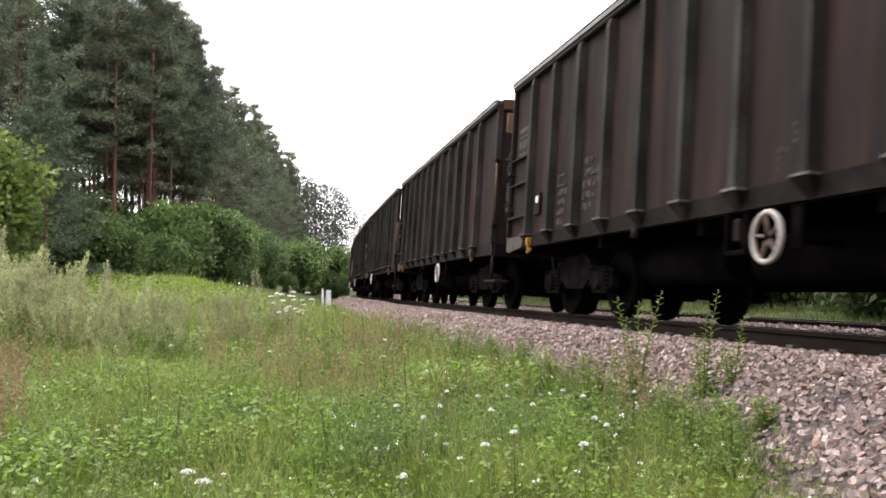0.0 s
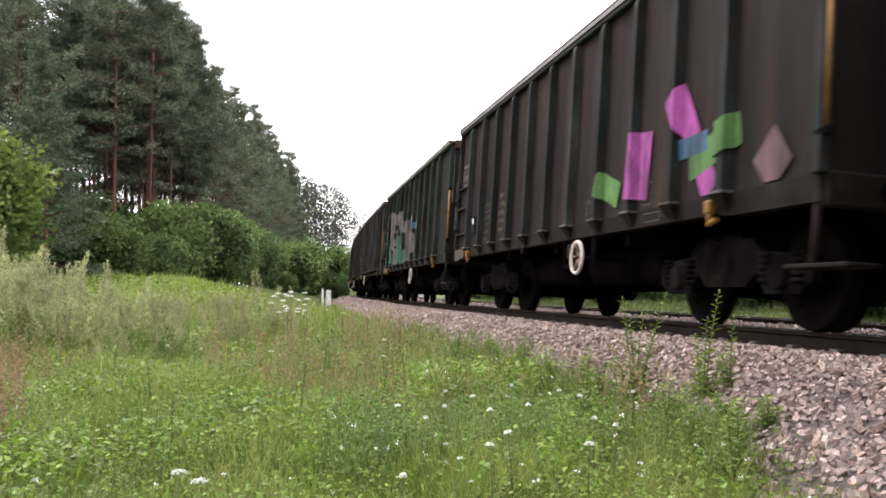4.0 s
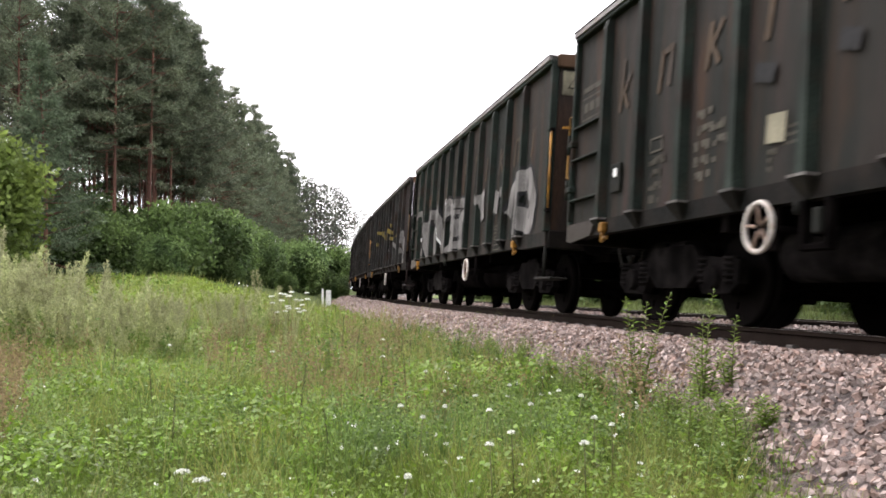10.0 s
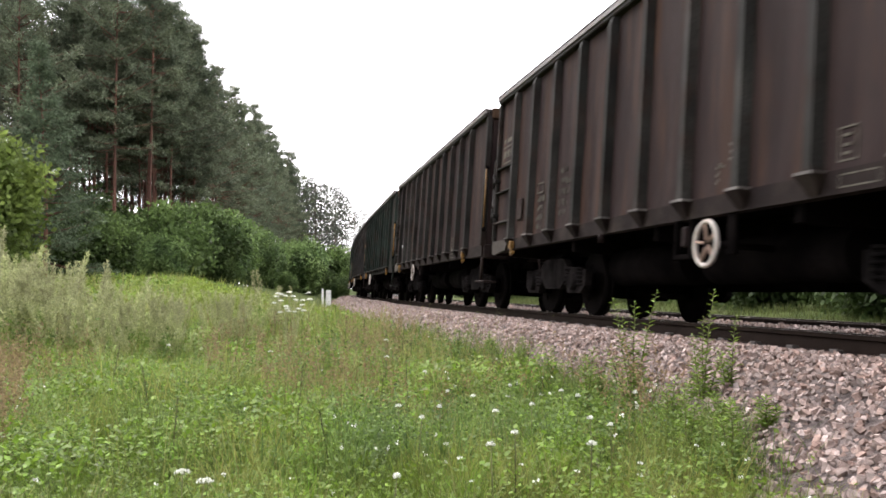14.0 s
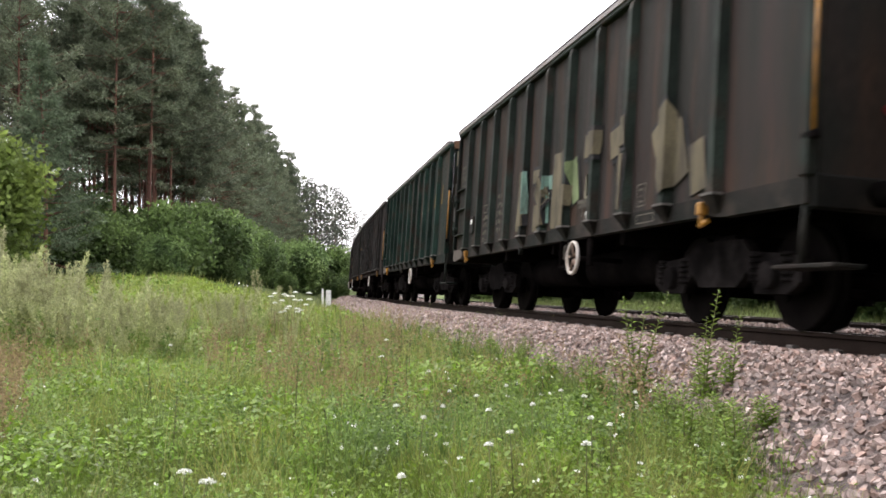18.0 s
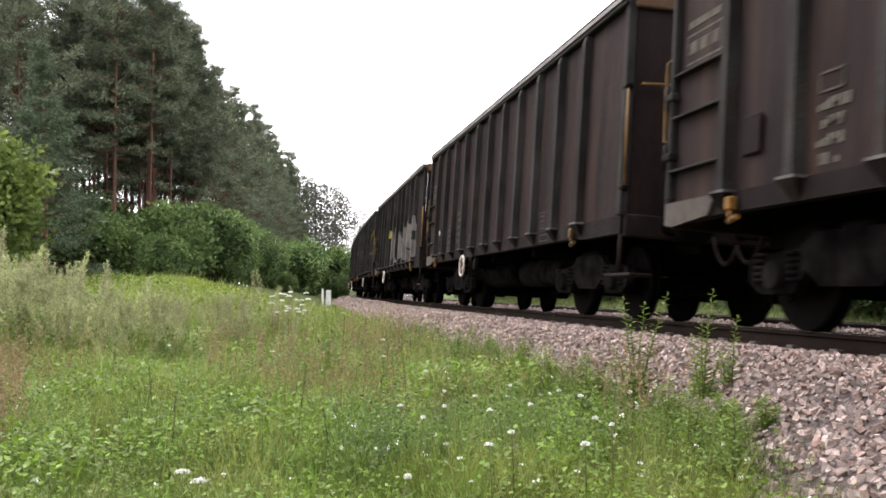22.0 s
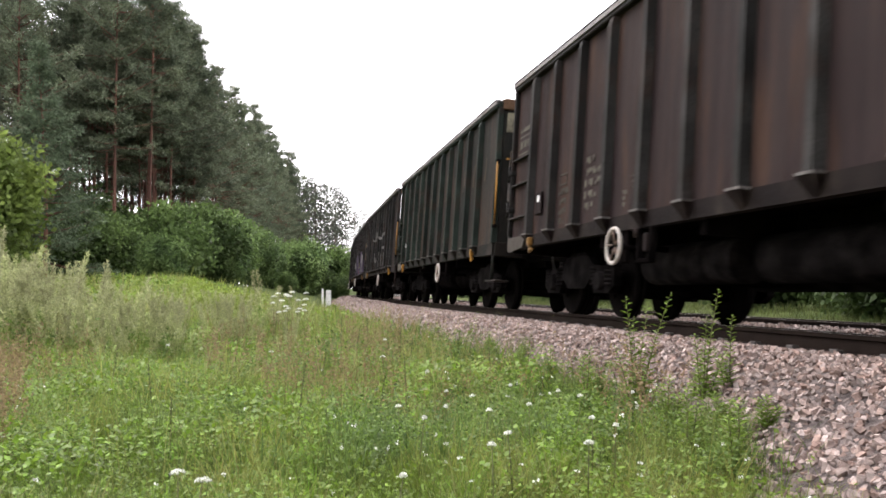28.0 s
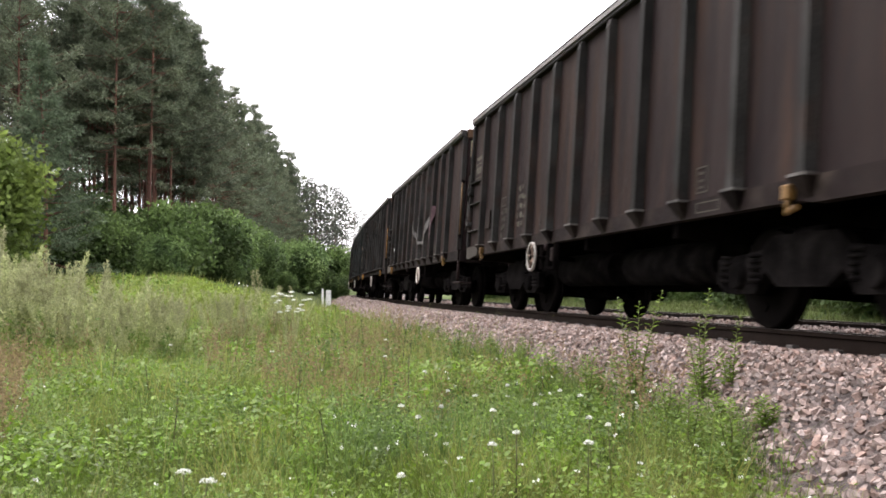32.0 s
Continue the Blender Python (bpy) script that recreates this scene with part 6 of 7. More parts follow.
    paint(T[5], ((G_GREY, 0.46, 1, ((-6.12, 2.96), (-5.55, 2.72))),
                 (G_CREAM, 0.30, 1, ((-5.30, 3.02), (-4.62, 2.80))),
                 (G_TEAL, 0.17, 0, ((-5.42, 2.62), (-5.42, 1.22))),
                 (G_DARK, 0.14, 0, ((-6.05, 2.52), (-5.60, 2.44), (-5.25, 2.50), (-4.95, 2.10))),
                 (G_GREY, 0.40, 1, ((-5.12, 2.42), (-4.80, 2.02))),
                 (G_LIME2, 0.34, 0, ((-5.18, 1.55), (-4.50, 1.28))),
                 (G_TEAL, 0.24, 0, ((-4.42, 1.90), (-4.36, 1.22))),
                 (G_MINT, 0.22, 0, ((-6.02, 1.92), (-5.72, 1.60))),
                 (G_BLUE, 0.20, 0, ((-6.10, 1.42), (-5.62, 1.30))),
                 (G_WHITE, 0.06, 0, ((-5.70, 2.88), (-5.52, 2.62))),
                 (G_DARK, 0.08, 0, ((-5.10, 2.30), (-4.78, 2.28), (-4.84, 1.98)))))
    paint(T[9], ((G_PINK, 0.16, 0, ((3.64, 2.30), (3.67, 1.99), (3.65, 1.71))),
        (G_PINK, 0.20, 0, ((3.69, 1.62), (3.65, 1.52))),
        (G_PINK, 0.06, 0, ((3.62, 1.49), (3.62, 1.37))),
        (G_PINK, 0.05, 0, ((3.70, 1.51), (3.71, 1.37))),
        (G_DARK, 0.16, 0, ((4.27, 2.12), (4.34, 2.09))),
        (G_DARK, 0.16, 0, ((3.20, 2.13), (3.30, 2.08))),
        (G_DARK, 0.16, 0, ((2.17, 2.13), (2.30, 2.08))),
        (G_DARK, 0.16, 0, ((1.12, 2.12), (1.28, 2.07))),
        (G_DARK, 0.16, 0, ((0.05, 2.14), (0.25, 2.08))),
        (G_DARK, 0.16, 0, ((-0.97, 2.12), (-0.73, 2.05))),
        (G_DARK, 0.16, 0, ((-2.10, 2.14), (-1.80, 2.07))),))
    paint(T[10], ((G_WHITE, 0.30, 1, ((4.14, 1.55), (4.31, 1.92), (4.66, 2.05))),
        (G_WHITE, 0.50, 1, ((4.74, 2.03), (4.62, 1.20))),
        (G_WHITE, 0.34, 1, ((4.81, 2.02), (5.27, 2.06), (5.55, 1.69), (5.44, 1.37), (4.96, 1.47))),
        (G_WHITE, 0.55, 1, ((5.22, 1.33), (5.17, 1.20))),
        (G_WHITE, 0.16, 0, ((1.43, 2.25), (1.86, 2.02), (2.20, 2.17))),
        (G_WHITE, 0.26, 0, ((2.04, 2.09), (2.14, 1.64))),
        (G_WHITE, 0.09, 0, ((2.52, 2.11), (2.58, 1.63))),
        (G_WHITE, 0.28, 0, ((3.14, 1.69), (3.23, 2.08))),
        (G_WHITE, 0.16, 0, ((3.42, 2.00), (3.59, 2.10), (3.59, 1.80))),
        (G_WHITE, 0.12, 0, ((-5.65, 2.12), (-5.27, 2.41), (-5.13, 2.15))),
        (G_WHITE, 0.34, 1, ((-4.83, 1.51), (-4.99, 1.20))),))
    paint(T[10], ((G_WHITE, 0.26, 1, ((-4.85, 2.21), (-4.53, 1.91), (-3.90, 2.00), (-3.76, 2.49))),
        (G_WHITE, 0.50, 1, ((-4.13, 1.85), (-4.00, 1.21))),
        (G_WHITE, 0.34, 1, ((-3.52, 1.20), (-3.57, 2.13), (-2.99, 2.14), (-2.78, 1.95), (-3.04, 1.65), (-2.94, 1.20))),
        (G_WHITE, 0.26, 1, ((-2.44, 2.34), (-2.23, 1.81), (-1.94, 1.30), (-1.70, 1.20), (-1.42, 1.28))),
        (G_WHITE, 0.30, 1, ((-1.42, 1.28), (-1.43, 1.89), (-1.15, 2.25), (-0.85, 2.01), (-0.95, 1.62))),
        (G_WHITE, 0.75, 1, ((-1.04, 1.50), (-0.66, 1.25))),
        (G_WHITE, 0.20, 1, ((-0.65, 2.49), (-0.44, 2.17), (0.06, 2.18), (0.32, 2.14))),
        (G_WHITE, 0.50, 1, ((-0.28, 2.03), (-0.20, 1.20))),
        (G_WHITE, 0.75, 1, ((0.16, 1.98), (0.32, 1.20))),
        (G_DARK, 0.20, 0, ((-0.15, 1.94), (-0.13, 1.84))),
        (G_DARK, 0.20, 0, ((-0.09, 1.47), (-0.07, 1.38))),))
    paint(T[10], ((G_DARK, 0.17, 0, ((-0.72, 1.98), (-0.50, 1.90), (-0.42, 2.04))),
                  (G_DARK, 0.15, 0, ((0.30, 1.90), (0.34, 1.80))),
                  (G_DARK, 0.15, 0, ((0.36, 1.50), (0.38, 1.40))),
                  (G_DARK, 0.10, 0, ((-3.30, 2.02), (-3.14, 2.00))),
                  (G_PLACARD, 0.06, 0, ((-4.20, 2.75), (-4.05, 2.50))),
                  (M_PLATE, 0.035, 0, ((-4.62, 1.25), (-4.68, 2.05), (-4.50, 2.32))),
                  (M_PLATE, 0.035, 0, ((-2.62, 2.42), (-2.40, 1.85), (-2.10, 1.30))),
                  (M_PLATE, 0.035, 0, ((-1.62, 1.25), (-1.66, 1.95), (-1.25, 2.40)))))
    paint(T[11], ((G_YEL, 0.12, 0, ((-3.09, 2.62), (-3.77, 2.70), (-3.75, 2.19), (-3.00, 2.14))),
        (G_YEL, 0.12, 0, ((-2.91, 2.63), (-2.13, 2.55))),
        (G_YEL, 0.12, 0, ((-2.47, 2.58), (-2.54, 2.08))),
        (G_YEL, 0.12, 0, ((-1.99, 2.16), (-1.93, 2.55), (-1.64, 2.55), (-1.66, 2.09))),
        (G_YEL, 0.12, 0, ((-1.24, 2.55), (-0.92, 2.15))),
        (G_YEL, 0.12, 0, ((-0.78, 2.63), (-0.66, 2.21))),
        (G_YEL, 0.12, 0, ((-0.41, 2.24), (-0.38, 2.50), (-0.07, 2.21), (-0.05, 2.49))),
        (G_YEL, 0.12, 0, ((0.20, 2.13), (0.11, 2.57), (0.47, 2.53), (0.42, 2.10))),
        (G_YEL, 0.12, 0, ((0.82, 2.52), (1.05, 2.31), (1.17, 2.55))),
        (G_YEL, 0.12, 0, ((1.05, 2.31), (1.01, 2.19))),
        (G_YEL, 0.12, 0, ((1.12, 2.22), (1.28, 2.59), (1.54, 2.24))),))
    paint(T[11], ((G_YEL, 0.12, 0, ((1.92, 2.55), (1.54, 2.61), (1.63, 2.40), (2.09, 2.30), (2.09, 2.10), (1.63, 2.16))),
        (G_YEL, 0.12, 0, ((2.69, 2.50), (2.15, 2.54), (2.29, 2.06), (2.75, 2.10))),
        (G_YEL, 0.12, 0, ((2.22, 2.32), (2.65, 2.31))),
        (G_YEL, 0.12, 0, ((2.80, 2.33), (2.78, 2.20))),
        (G_YEL, 0.12, 0, ((3.14, 2.46), (3.25, 2.58), (3.27, 2.22))),
        (G_YEL, 0.12, 0, ((3.53, 2.53), (3.38, 2.36), (3.59, 2.12), (3.25, 2.11))),
        (G_YEL, 0.12, 0, ((3.00, 2.18), (3.16, 2.11))),
        (G_WHITE, 0.06, 0, ((1.03, 1.99), (1.19, 1.55))),
        (G_WHITE, 0.06, 0, ((1.33, 1.97), (1.46, 1.53))),
        (G_WHITE, 0.06, 0, ((0.92, 1.75), (1.42, 1.75))),
        (G_WHITE, 0.07, 0, ((2.21, 1.95), (2.30, 1.46))),))
    paint(T[11], ((G_WHITE, 0.07, 0, ((2.03, 1.76), (2.47, 1.79))),
        (G_WHITE, 0.08, 0, ((2.89, 1.96), (3.21, 1.50))),
        (G_WHITE, 0.08, 0, ((3.51, 1.94), (3.24, 1.64), (3.64, 1.52))),
        (G_CREAM, 0.08, 0, ((-1.05, 1.89), (-0.94, 1.50), (-0.50, 1.47), (-0.59, 1.94), (-0.81, 2.09), (-1.01, 1.89))),
        (G_CREAM, 0.08, 0, ((-0.99, 1.71), (-0.55, 1.69))),
        (G_WHITE, 0.17, 0, ((4.99, 1.80), (5.06, 2.13), (5.22, 1.35))),
        (G_WHITE, 0.17, 0, ((5.23, 1.92), (5.28, 1.56))),
        (G_WHITE, 0.17, 0, ((5.39, 1.96), (5.46, 1.46))),
        (G_WHITE, 0.17, 0, ((5.23, 1.63), (5.45, 1.72))),
        (G_WHITE, 0.20, 0, ((5.21, 1.22), (5.47, 1.25))),
        (G_WHITE, 0.17, 0, ((4.95, 1.54), (5.07, 1.58))),))
    paint(T[17], ((G_CREAM, 0.34, 1, ((-1.64, 1.25), (-1.55, 1.79), (-1.40, 2.14))),
        (G_CREAM, 0.20, 1, ((-1.37, 1.72), (-1.20, 1.47))),
        (G_CREAM, 0.20, 1, ((-0.93, 2.05), (-0.61, 2.03))),
        (G_CREAM, 0.34, 1, ((-0.76, 1.91), (-0.41, 1.62), (-0.21, 1.68), (-0.54, 1.91), (-0.76, 1.91))),
        (G_CREAM, 0.25, 1, ((-0.70, 1.60), (-0.71, 1.20))),
        (G_CREAM, 0.40, 1, ((0.29, 2.24), (0.25, 1.20))),
        (G_CREAM, 0.50, 1, ((0.10, 1.28), (0.86, 1.31))),
        (G_CREAM, 0.40, 1, ((0.78, 1.74), (0.73, 1.47))),
        (G_MINT, 0.10, 0, ((-1.21, 2.17), (-1.17, 1.50))),
        (G_MINT, 0.20, 0, ((-0.17, 1.87), (0.07, 1.86))),
        (G_MINT, 0.08, 0, ((-0.08, 1.72), (-0.07, 1.28))),))
    paint(T[17], ((G_CREAM, 0.16, 1, ((-1.31, 2.17), (-1.26, 1.31))),
        (G_CREAM, 0.22, 1, ((-0.36, 1.93), (-0.24, 1.24))),
        (G_CREAM, 0.24, 1, ((0.37, 1.72), (0.64, 1.23))),
        (G_CREAM, 0.10, 0, ((0.47, 2.26), (0.53, 1.65))),
        (G_LIME2, 0.24, 1, ((0.95, 2.05), (1.12, 1.47))),
        (G_CREAM, 0.30, 1, ((1.35, 2.16), (1.97, 2.12))),
        (G_CREAM, 0.34, 1, ((2.26, 2.02), (2.90, 2.11))),
        (G_CREAM, 0.30, 1, ((2.74, 1.85), (2.69, 1.23))),
        (G_CREAM, 0.30, 1, ((3.50, 1.83), (4.04, 2.09))),
        (G_CREAM, 0.50, 1, ((3.90, 1.94), (4.11, 1.36))),
        (G_CREAM, 0.30, 1, ((4.48, 1.72), (4.57, 1.23))),))
    paint(T[22], ((G_GREY, 0.34, 1, ((-0.01, 2.18), (-0.37, 1.26))),
        (G_GREY, 0.24, 1, ((-0.06, 2.24), (0.82, 2.25))),
        (G_GREY, 0.20, 1, ((-0.06, 1.72), (0.80, 1.71))),
        (G_GREY, 0.30, 1, ((0.65, 1.61), (0.80, 1.20))),
        (G_GREY, 0.28, 1, ((1.28, 2.12), (1.12, 1.74), (1.56, 1.26), (1.89, 1.46), (1.81, 2.03), (1.28, 2.12))),
        (G_GREY, 0.30, 1, ((2.22, 2.24), (2.31, 1.26))),
        (G_GREY, 0.30, 1, ((2.36, 2.21), (2.87, 1.24))),
        (G_GREY, 0.30, 1, ((3.05, 2.25), (2.97, 1.25))),
        (G_GREY, 0.26, 1, ((3.61, 2.26), (3.54, 1.94))),
        (G_GREY, 0.50, 1, ((4.07, 2.24), (3.83, 1.80))),
        (G_GREY, 0.20, 1, ((3.80, 1.73), (4.19, 1.61))),))
    paint(T[22], ((G_GREY, 0.40, 1, ((4.12, 1.41), (3.83, 1.25))),
        (G_GREY, 0.40, 1, ((4.46, 2.17), (5.07, 2.24))),
        (G_GREY, 0.65, 1, ((4.60, 1.95), (4.68, 1.33))),
        (G_GREY, 0.50, 1, ((4.98, 2.17), (5.07, 1.27))),
        (G_YEL, 0.20, 0, ((2.68, 2.38), (2.74, 2.23))),
        (G_YEL, 0.20, 0, ((3.42, 1.57), (3.57, 1.64))),
        (G_YEL, 0.08, 0, ((-0.08, 1.29), (0.20, 1.30))),
        (G_DARK, 0.20, 0, ((3.58, 1.78), (4.11, 1.58))),
        (G_DARK, 0.26, 0, ((4.62, 1.91), (5.25, 1.87))),))
    paint(T[22], ((G_DARK, 0.34, 0, ((-0.95, 1.22), (-0.62, 1.75), (-0.20, 2.85))),
                  (G_GREY, 0.10, 0, ((-1.12, 1.25), (-0.82, 1.85), (-0.40, 2.90))),
                  (G_GREY, 0.42, 0, ((-0.45, 1.25), (-0.22, 2.30))),
                  (G_LIME2, 0.16, 0, ((-1.02, 2.05), (-0.95, 2.35))),
                  (G_YEL2, 0.10, 0, ((-1.20, 2.15), (-1.15, 2.40)))))
    for n in (17, 18, 27):
        paint(T[n], ((G_CARD, 0.28, 0, ((1.44, 1.62), (1.73, 1.61))),
                  (M_LETTER, 0.05, 0, ((1.19, 1.45), (1.52, 1.45))),
                  (M_LETTER, 0.05, 0, ((1.25, 1.39), (1.54, 1.39))),
                  (M_PLATE, 0.10, 0, ((1.56, 1.31), (1.56, 1.20))),))
    paint(T[28], ((G_WHITE, 0.10, 0, ((-0.74, 1.20), (-1.19, 1.55), (-1.24, 1.71))),
        (G_WHITE, 0.09, 0, ((-1.21, 2.33), (-1.20, 2.70), (-0.66, 2.39), (-0.38, 2.60), (-0.24, 2.46), (0.75, 2.35), (1.31, 2.38), (1.83, 2.37), (2.10, 2.61), (2.09, 2.27), (2.16, 1.95))),
        (G_WHITE, 0.09, 0, ((1.91, 1.94), (2.14, 2.00), (2.43, 1.97), (2.69, 1.80), (2.81, 1.46), (2.79, 1.20))),
        (G_WHITE, 0.08, 0, ((1.28, 2.35), (1.20, 2.11), (1.39, 1.63), (1.68, 1.24), (1.79, 1.61), (1.67, 1.75))),
        (G_WHITE, 0.07, 0, ((0.04, 1.70), (0.24, 1.93), (0.54, 1.92), (0.73, 1.73), (0.75, 1.34), (0.54, 1.20))),
        (G_WHITE, 0.05, 0, ((0.15, 2.60), (0.26, 1.98))),
        (G_WHITE, 0.05, 0, ((-2.32, 2.50), (-1.27, 1.74))),
        (G_WHITE, 0.05, 0, ((-1.48, 2.39), (-1.88, 1.85))),
        (G_WHITE, 0.05, 0, ((-3.00, 2.34), (-2.62, 2.36))),
        (G_WHITE, 0.05, 0, ((-3.93, 2.04), (-3.66, 2.39))),
        (G_WHITE, 0.11, 0, ((-4.13, 2.52), (-3.97, 1.95))),))
    paint(T[28], ((G_WHITE, 0.11, 0, ((-3.86, 2.55), (-3.69, 1.93))),
        (G_WHITE, 0.10, 0, ((-4.19, 2.20), (-3.71, 2.18))),
        (G_WHITE, 0.13, 0, ((-3.16, 2.37), (-2.59, 2.29))),
        (G_WHITE, 0.13, 0, ((-2.91, 2.33), (-2.87, 1.89))),))
    paint(T[29], ((G_LILAC, 0.24, 0, ((-2.62, 2.05), (-2.51, 1.20))),
        (G_LIME, 0.12, 0, ((-3.67, 1.71), (-3.55, 1.31))),
        (G_RED, 0.14, 0, ((-3.76, 2.06), (-3.66, 1.78))),
        (G_WHITE, 0.14, 0, ((-1.55, 2.37), (-1.58, 1.20))),
        (G_ORANGE, 0.14, 0, ((-0.76, 2.05), (-0.69, 1.83))),
        (G_LILAC, 0.40, 1, ((-0.42, 2.39), (-0.29, 1.91))),
        (G_WHITE, 0.12, 0, ((-0.28, 2.37), (-0.14, 1.89))),
        (G_LILAC, 0.36, 1, ((0.47, 2.33), (0.93, 1.20))),
        (G_WHITE, 0.12, 0, ((0.14, 2.34), (0.48, 1.20))),
        (G_LILAC, 0.40, 1, ((1.21, 2.41), (1.75, 2.17))),
        (G_WHITE, 0.30, 1, ((1.31, 1.99), (1.35, 1.20))),))
    paint(T[29], ((G_YEL2, 0.22, 0, ((1.71, 1.82), (1.74, 1.54))),
        (G_RED, 0.20, 0, ((1.75, 1.39), (1.75, 1.20))),
        (G_WHITE, 0.05, 0, ((2.35, 2.25), (2.29, 1.66))),
        (G_RED, 0.22, 0, ((2.64, 2.40), (2.67, 2.28))),
        (G_LILAC, 0.42, 1, ((2.88, 2.34), (2.89, 1.20))),
        (G_LILAC, 0.50, 1, ((2.52, 1.74), (2.60, 1.20))),
        (G_WHITE, 0.05, 0, ((2.81, 1.85), (2.80, 1.47))),
        (G_LILAC, 0.26, 1, ((3.24, 2.23), (3.42, 1.49))),
        (G_WHITE, 0.08, 0, ((3.42, 1.87), (3.45, 1.48))),
        (G_LILAC, 0.45, 1, ((3.69, 2.26), (3.80, 1.66), (3.67, 1.22))),
        (G_WHITE, 0.30, 1, ((4.02, 2.14), (4.03, 1.24))),))
    paint(T[29], ((G_WHITE, 0.07, 0, ((4.31, 1.88), (4.33, 1.44))),
        (G_WHITE, 0.07, 0, ((4.60, 2.27), (4.60, 1.93))),
        (G_LILAC, 0.65, 1, ((4.72, 1.84), (4.75, 1.23))),
        (G_LILAC, 0.36, 1, ((4.38, 1.27), (4.91, 1.25))),
        (G_RED, 0.14, 0, ((3.68, 1.23), (3.71, 1.20))),
        (G_LILAC, 0.50, 0, ((5.83, 2.19), (6.10, 1.20))),
        (G_DARK, 0.30, 0, ((5.66, 2.05), (5.81, 1.76))),
        (G_WHITE, 0.12, 0, ((5.51, 2.18), (5.97, 2.33), (6.10, 1.92))),))
    paint(T[29], ((G_DARK, 0.50, 0, ((-3.40, 1.95), (-3.30, 1.25))),
                  (G_WHITE, 0.13, 0, ((-3.30, 1.95), (-3.12, 1.30))),
                  (G_LILAC, 0.26, 0, ((-2.92, 2.15), (-2.84, 1.45))),
                  (G_DARK, 0.16, 0, ((-2.72, 1.85), (-2.30, 1.30))),
                  (G_WHITE, 0.20, 0, ((-2.12, 2.12), (-2.02, 1.32))),
                  (G_RED, 0.12, 0, ((-1.92, 1.92), (-1.88, 1.72))),
                  (G_LILAC, 0.24, 0, ((-1.30, 2.30), (-1.22, 1.30))),
                  (G_YEL2, 0.12, 0, ((-1.06, 1.92), (-1.03, 1.70))),
                  (G_WHITE, 0.20, 0, ((-0.86, 2.28), (-0.92, 1.25))),
                  (G_DARK, 0.18, 0, ((-0.60, 1.70), (-0.52, 1.25))),
                  (G_LILAC, 0.22, 0, ((-0.10, 1.80), (-0.02, 1.25))),
                  (G_YEL2, 0.14, 0, ((0.98, 1.98), (1.00, 1.66))),
                  (G_RED, 0.12, 0, ((0.98, 1.50), (1.00, 1.26)))))
    paint(T[31], ((G_WHITE, 0.08, 0, ((-0.6, 1.6), (-0.4, 2.3), (0.0, 1.7), (0.3, 2.3))), (G_WHITE, 0.08, 0, ((0.7, 2.3), (0.7, 1.6), (1.3, 1.6))), (G_WHITE, 0.07, 0, ((1.8, 1.5), (2.0, 2.2), (2.4, 1.6))), (G_PINK2, 0.10, 0, ((2.8, 1.6), (3.0, 2.4)))))
    paint(T[23], ((G_YEL, 0.05, 0, ((4.9, 2.2), (5.1, 3.0), (5.3, 2.3), (5.6, 2.9))), (G_WHITE, 0.04, 0, ((4.9, 1.9), (5.4, 2.1), (5.2, 1.6)))))
    # orange placards at the top of some front ends
    for n in (1, 4, 7, 10, 11, 12, 13, 18, 19, 23, 24, 27, 28, 31):
        part("placard", boxed(H2 + 0.032, H2 + 0.045, -HALF + 0.14, -HALF + 0.44, 3.18, 3.48, 0.004), G_CARD if n in (10, 18, 27) else G_PLACARD, T[n], "pale placard on the wagon end" if n in (10, 18, 27) else "orange placard on the wagon end")
        part("placard_border", boxed(H2 + 0.030, H2 + 0.040, -HALF + 0.115, -HALF + 0.465, 3.155, 3.505, 0.004), G_CARD, T[n], "pale placard border")
        bm = bmesh.new()
        c = [Vector((H2 + 0.047, -HALF + 0.29 + 0.105 * math.sin(a), 3.31 + 0.105 * math.cos(a))) for a in (0, 2.094, 4.189)]
        for p, q in zip(c, c[1:] + c[:1]):
            tube(bm, p, q, 0.006, n=4)
        part("warning_triangle", bm, G_DARK, T[n], "dark triangle outline")


decorate()


# ---- what moves ----
def run(t):
    """Metres the train has gone at t seconds."""
    return 12.89 * t + 0.0052 * t * t


def slack(n):
    """How far the couplings let each wagon run ahead of even spacing."""
    return float(np.interp(n, [0, 1, 2, 4, 6, 7, 9, 10, 11, 13, 14, 16, 18, 19, 20, 21, 22, 23, 24, 26, 27, 28, 29, 30, 31],
                           [-0.18, -0.14, -0.05, -0.00, -0.10, -0.16, -0.17, -0.05, -0.17, -0.12, 0.09, 0.26, 0.35, 0.45, 0.56, 0.52, 0.33, 0.15, 0.04, -0.07, -0.07, -0.01, 0.07, 0.10, 0.24]))


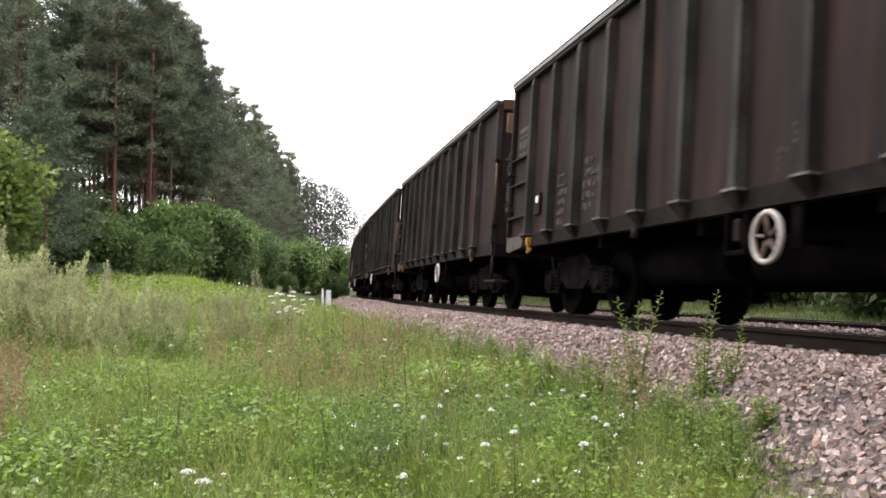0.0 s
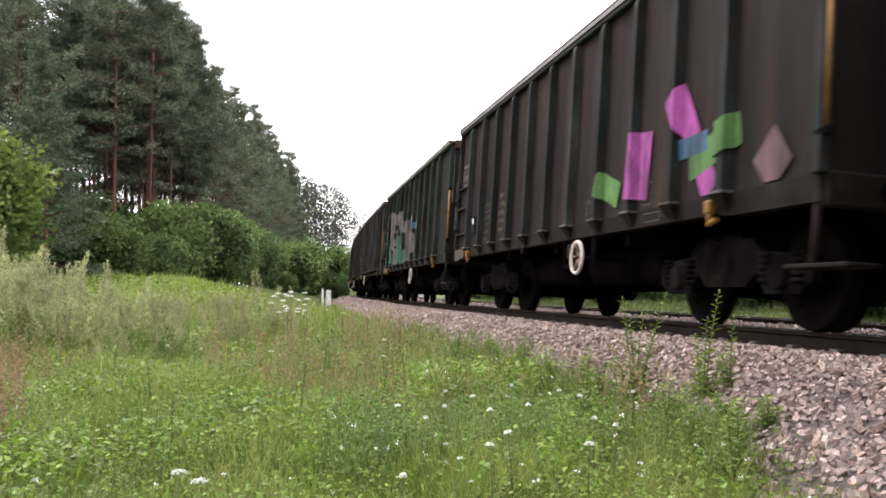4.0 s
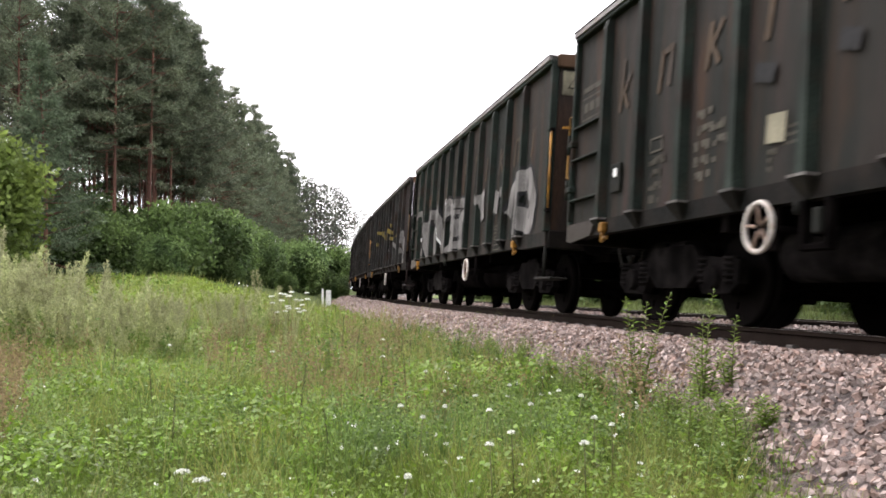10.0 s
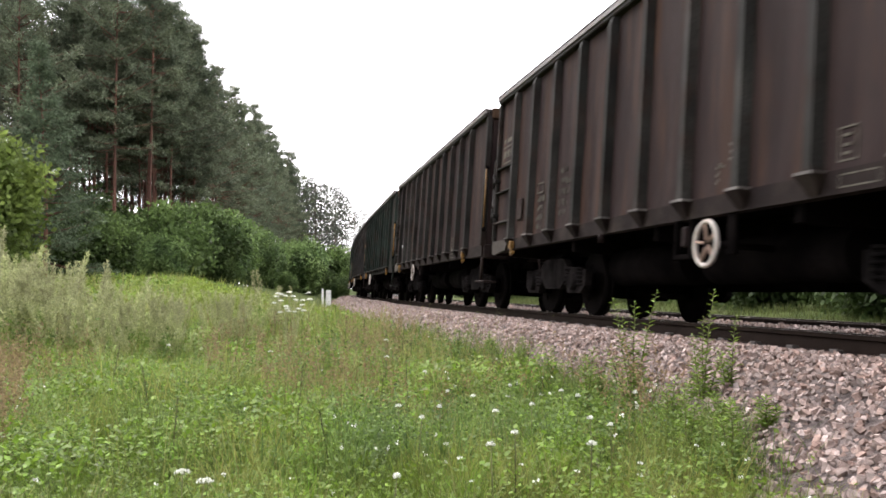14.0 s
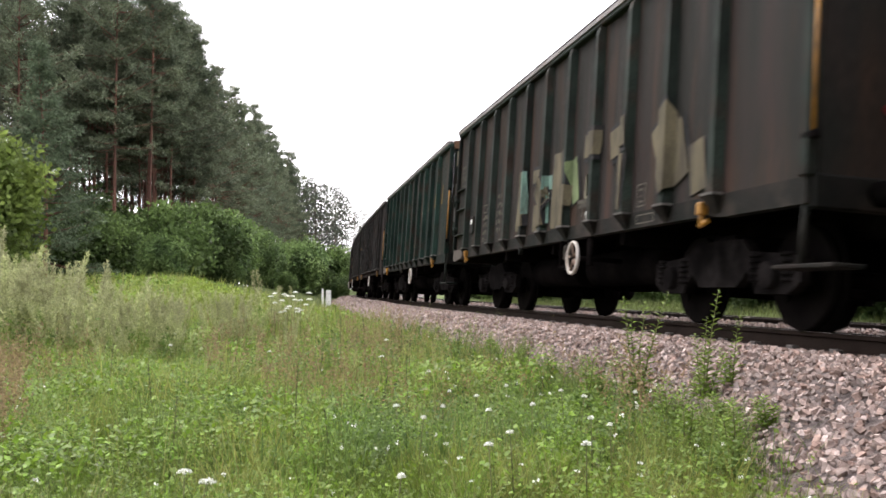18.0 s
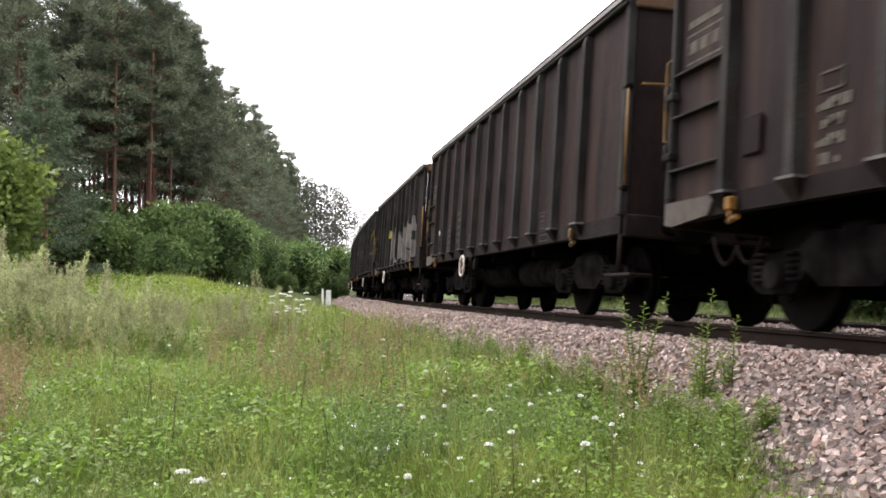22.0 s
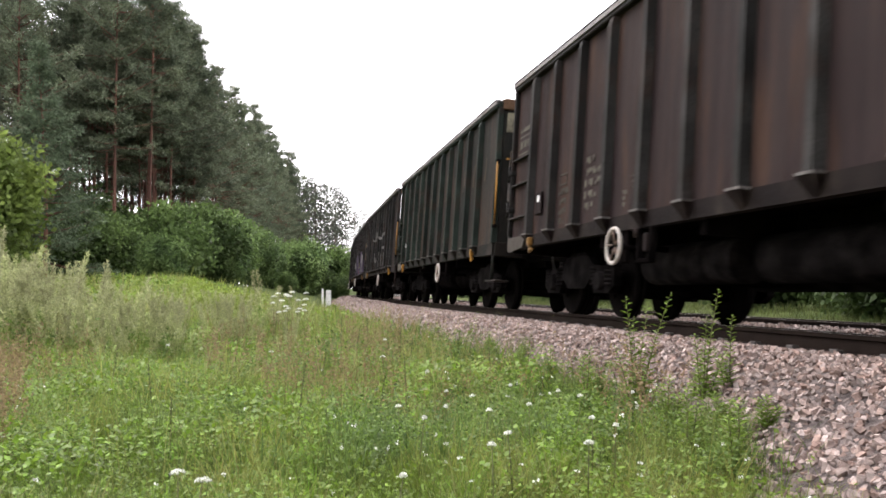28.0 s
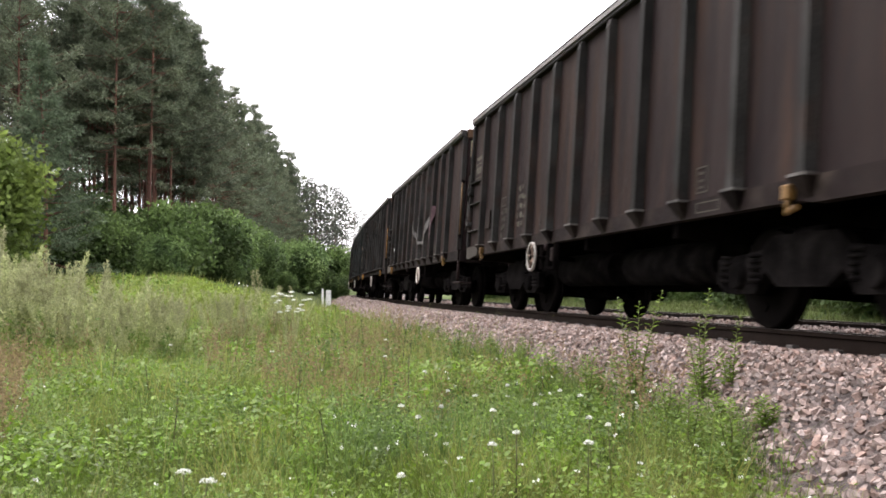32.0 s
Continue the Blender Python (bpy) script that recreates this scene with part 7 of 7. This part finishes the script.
def motions():
    for n, w in TRAIN.items():
        mid0 = 7.685 + SPACING * n - slack(n)
        walk(w, [(float(t), track_pose(mid0 - run(t))) for t in range(33)])
        sets = [ob for b in w.children if b.name.startswith("bogie") for ob in b.children if ob.name.startswith("wheelset")]
        # the wheels turn while the wagon is near
        a = max(0.0, (mid0 - 60) / 13.0)
        b = min(32.0, (mid0 + 12) / 12.9)
        frames = [k / 30 for k in range(int(a * 30), int(b * 30) + 1)] or [0.0]
        times = sorted({0.0, *frames, 32.0})
        for ob in sets:
            x, y, z = ob.location
            rows = []
            for t in times:
                u = min(max(t, frames[0]), frames[-1])
                rows.append((t, Matrix.Translation((x, y, z)) @ Matrix.Rotation((run(u) - run(frames[0])) / 0.46, 4, "Y")))
            walk(ob, rows)
    # the breeze
    for thing, degrees_, seed in SWAYING:
        rest = thing.matrix_basis.copy()
        rows = []
        for k in range(65):
            t = k * 0.5
            a = degrees_ * (0.6 * math.sin(2.1 * t + seed) + 0.4 * math.sin(3.7 * t + 2.3 * seed))
            b = degrees_ * 0.5 * math.sin(1.7 * t + 1.3 * seed)
            rows.append((t, Matrix.Translation(rest.translation) @ pose(0, 0, 0, b, a, 0) @ rest.to_3x3().to_4x4()))
        walk(thing, rows)


all_stones()


motions()
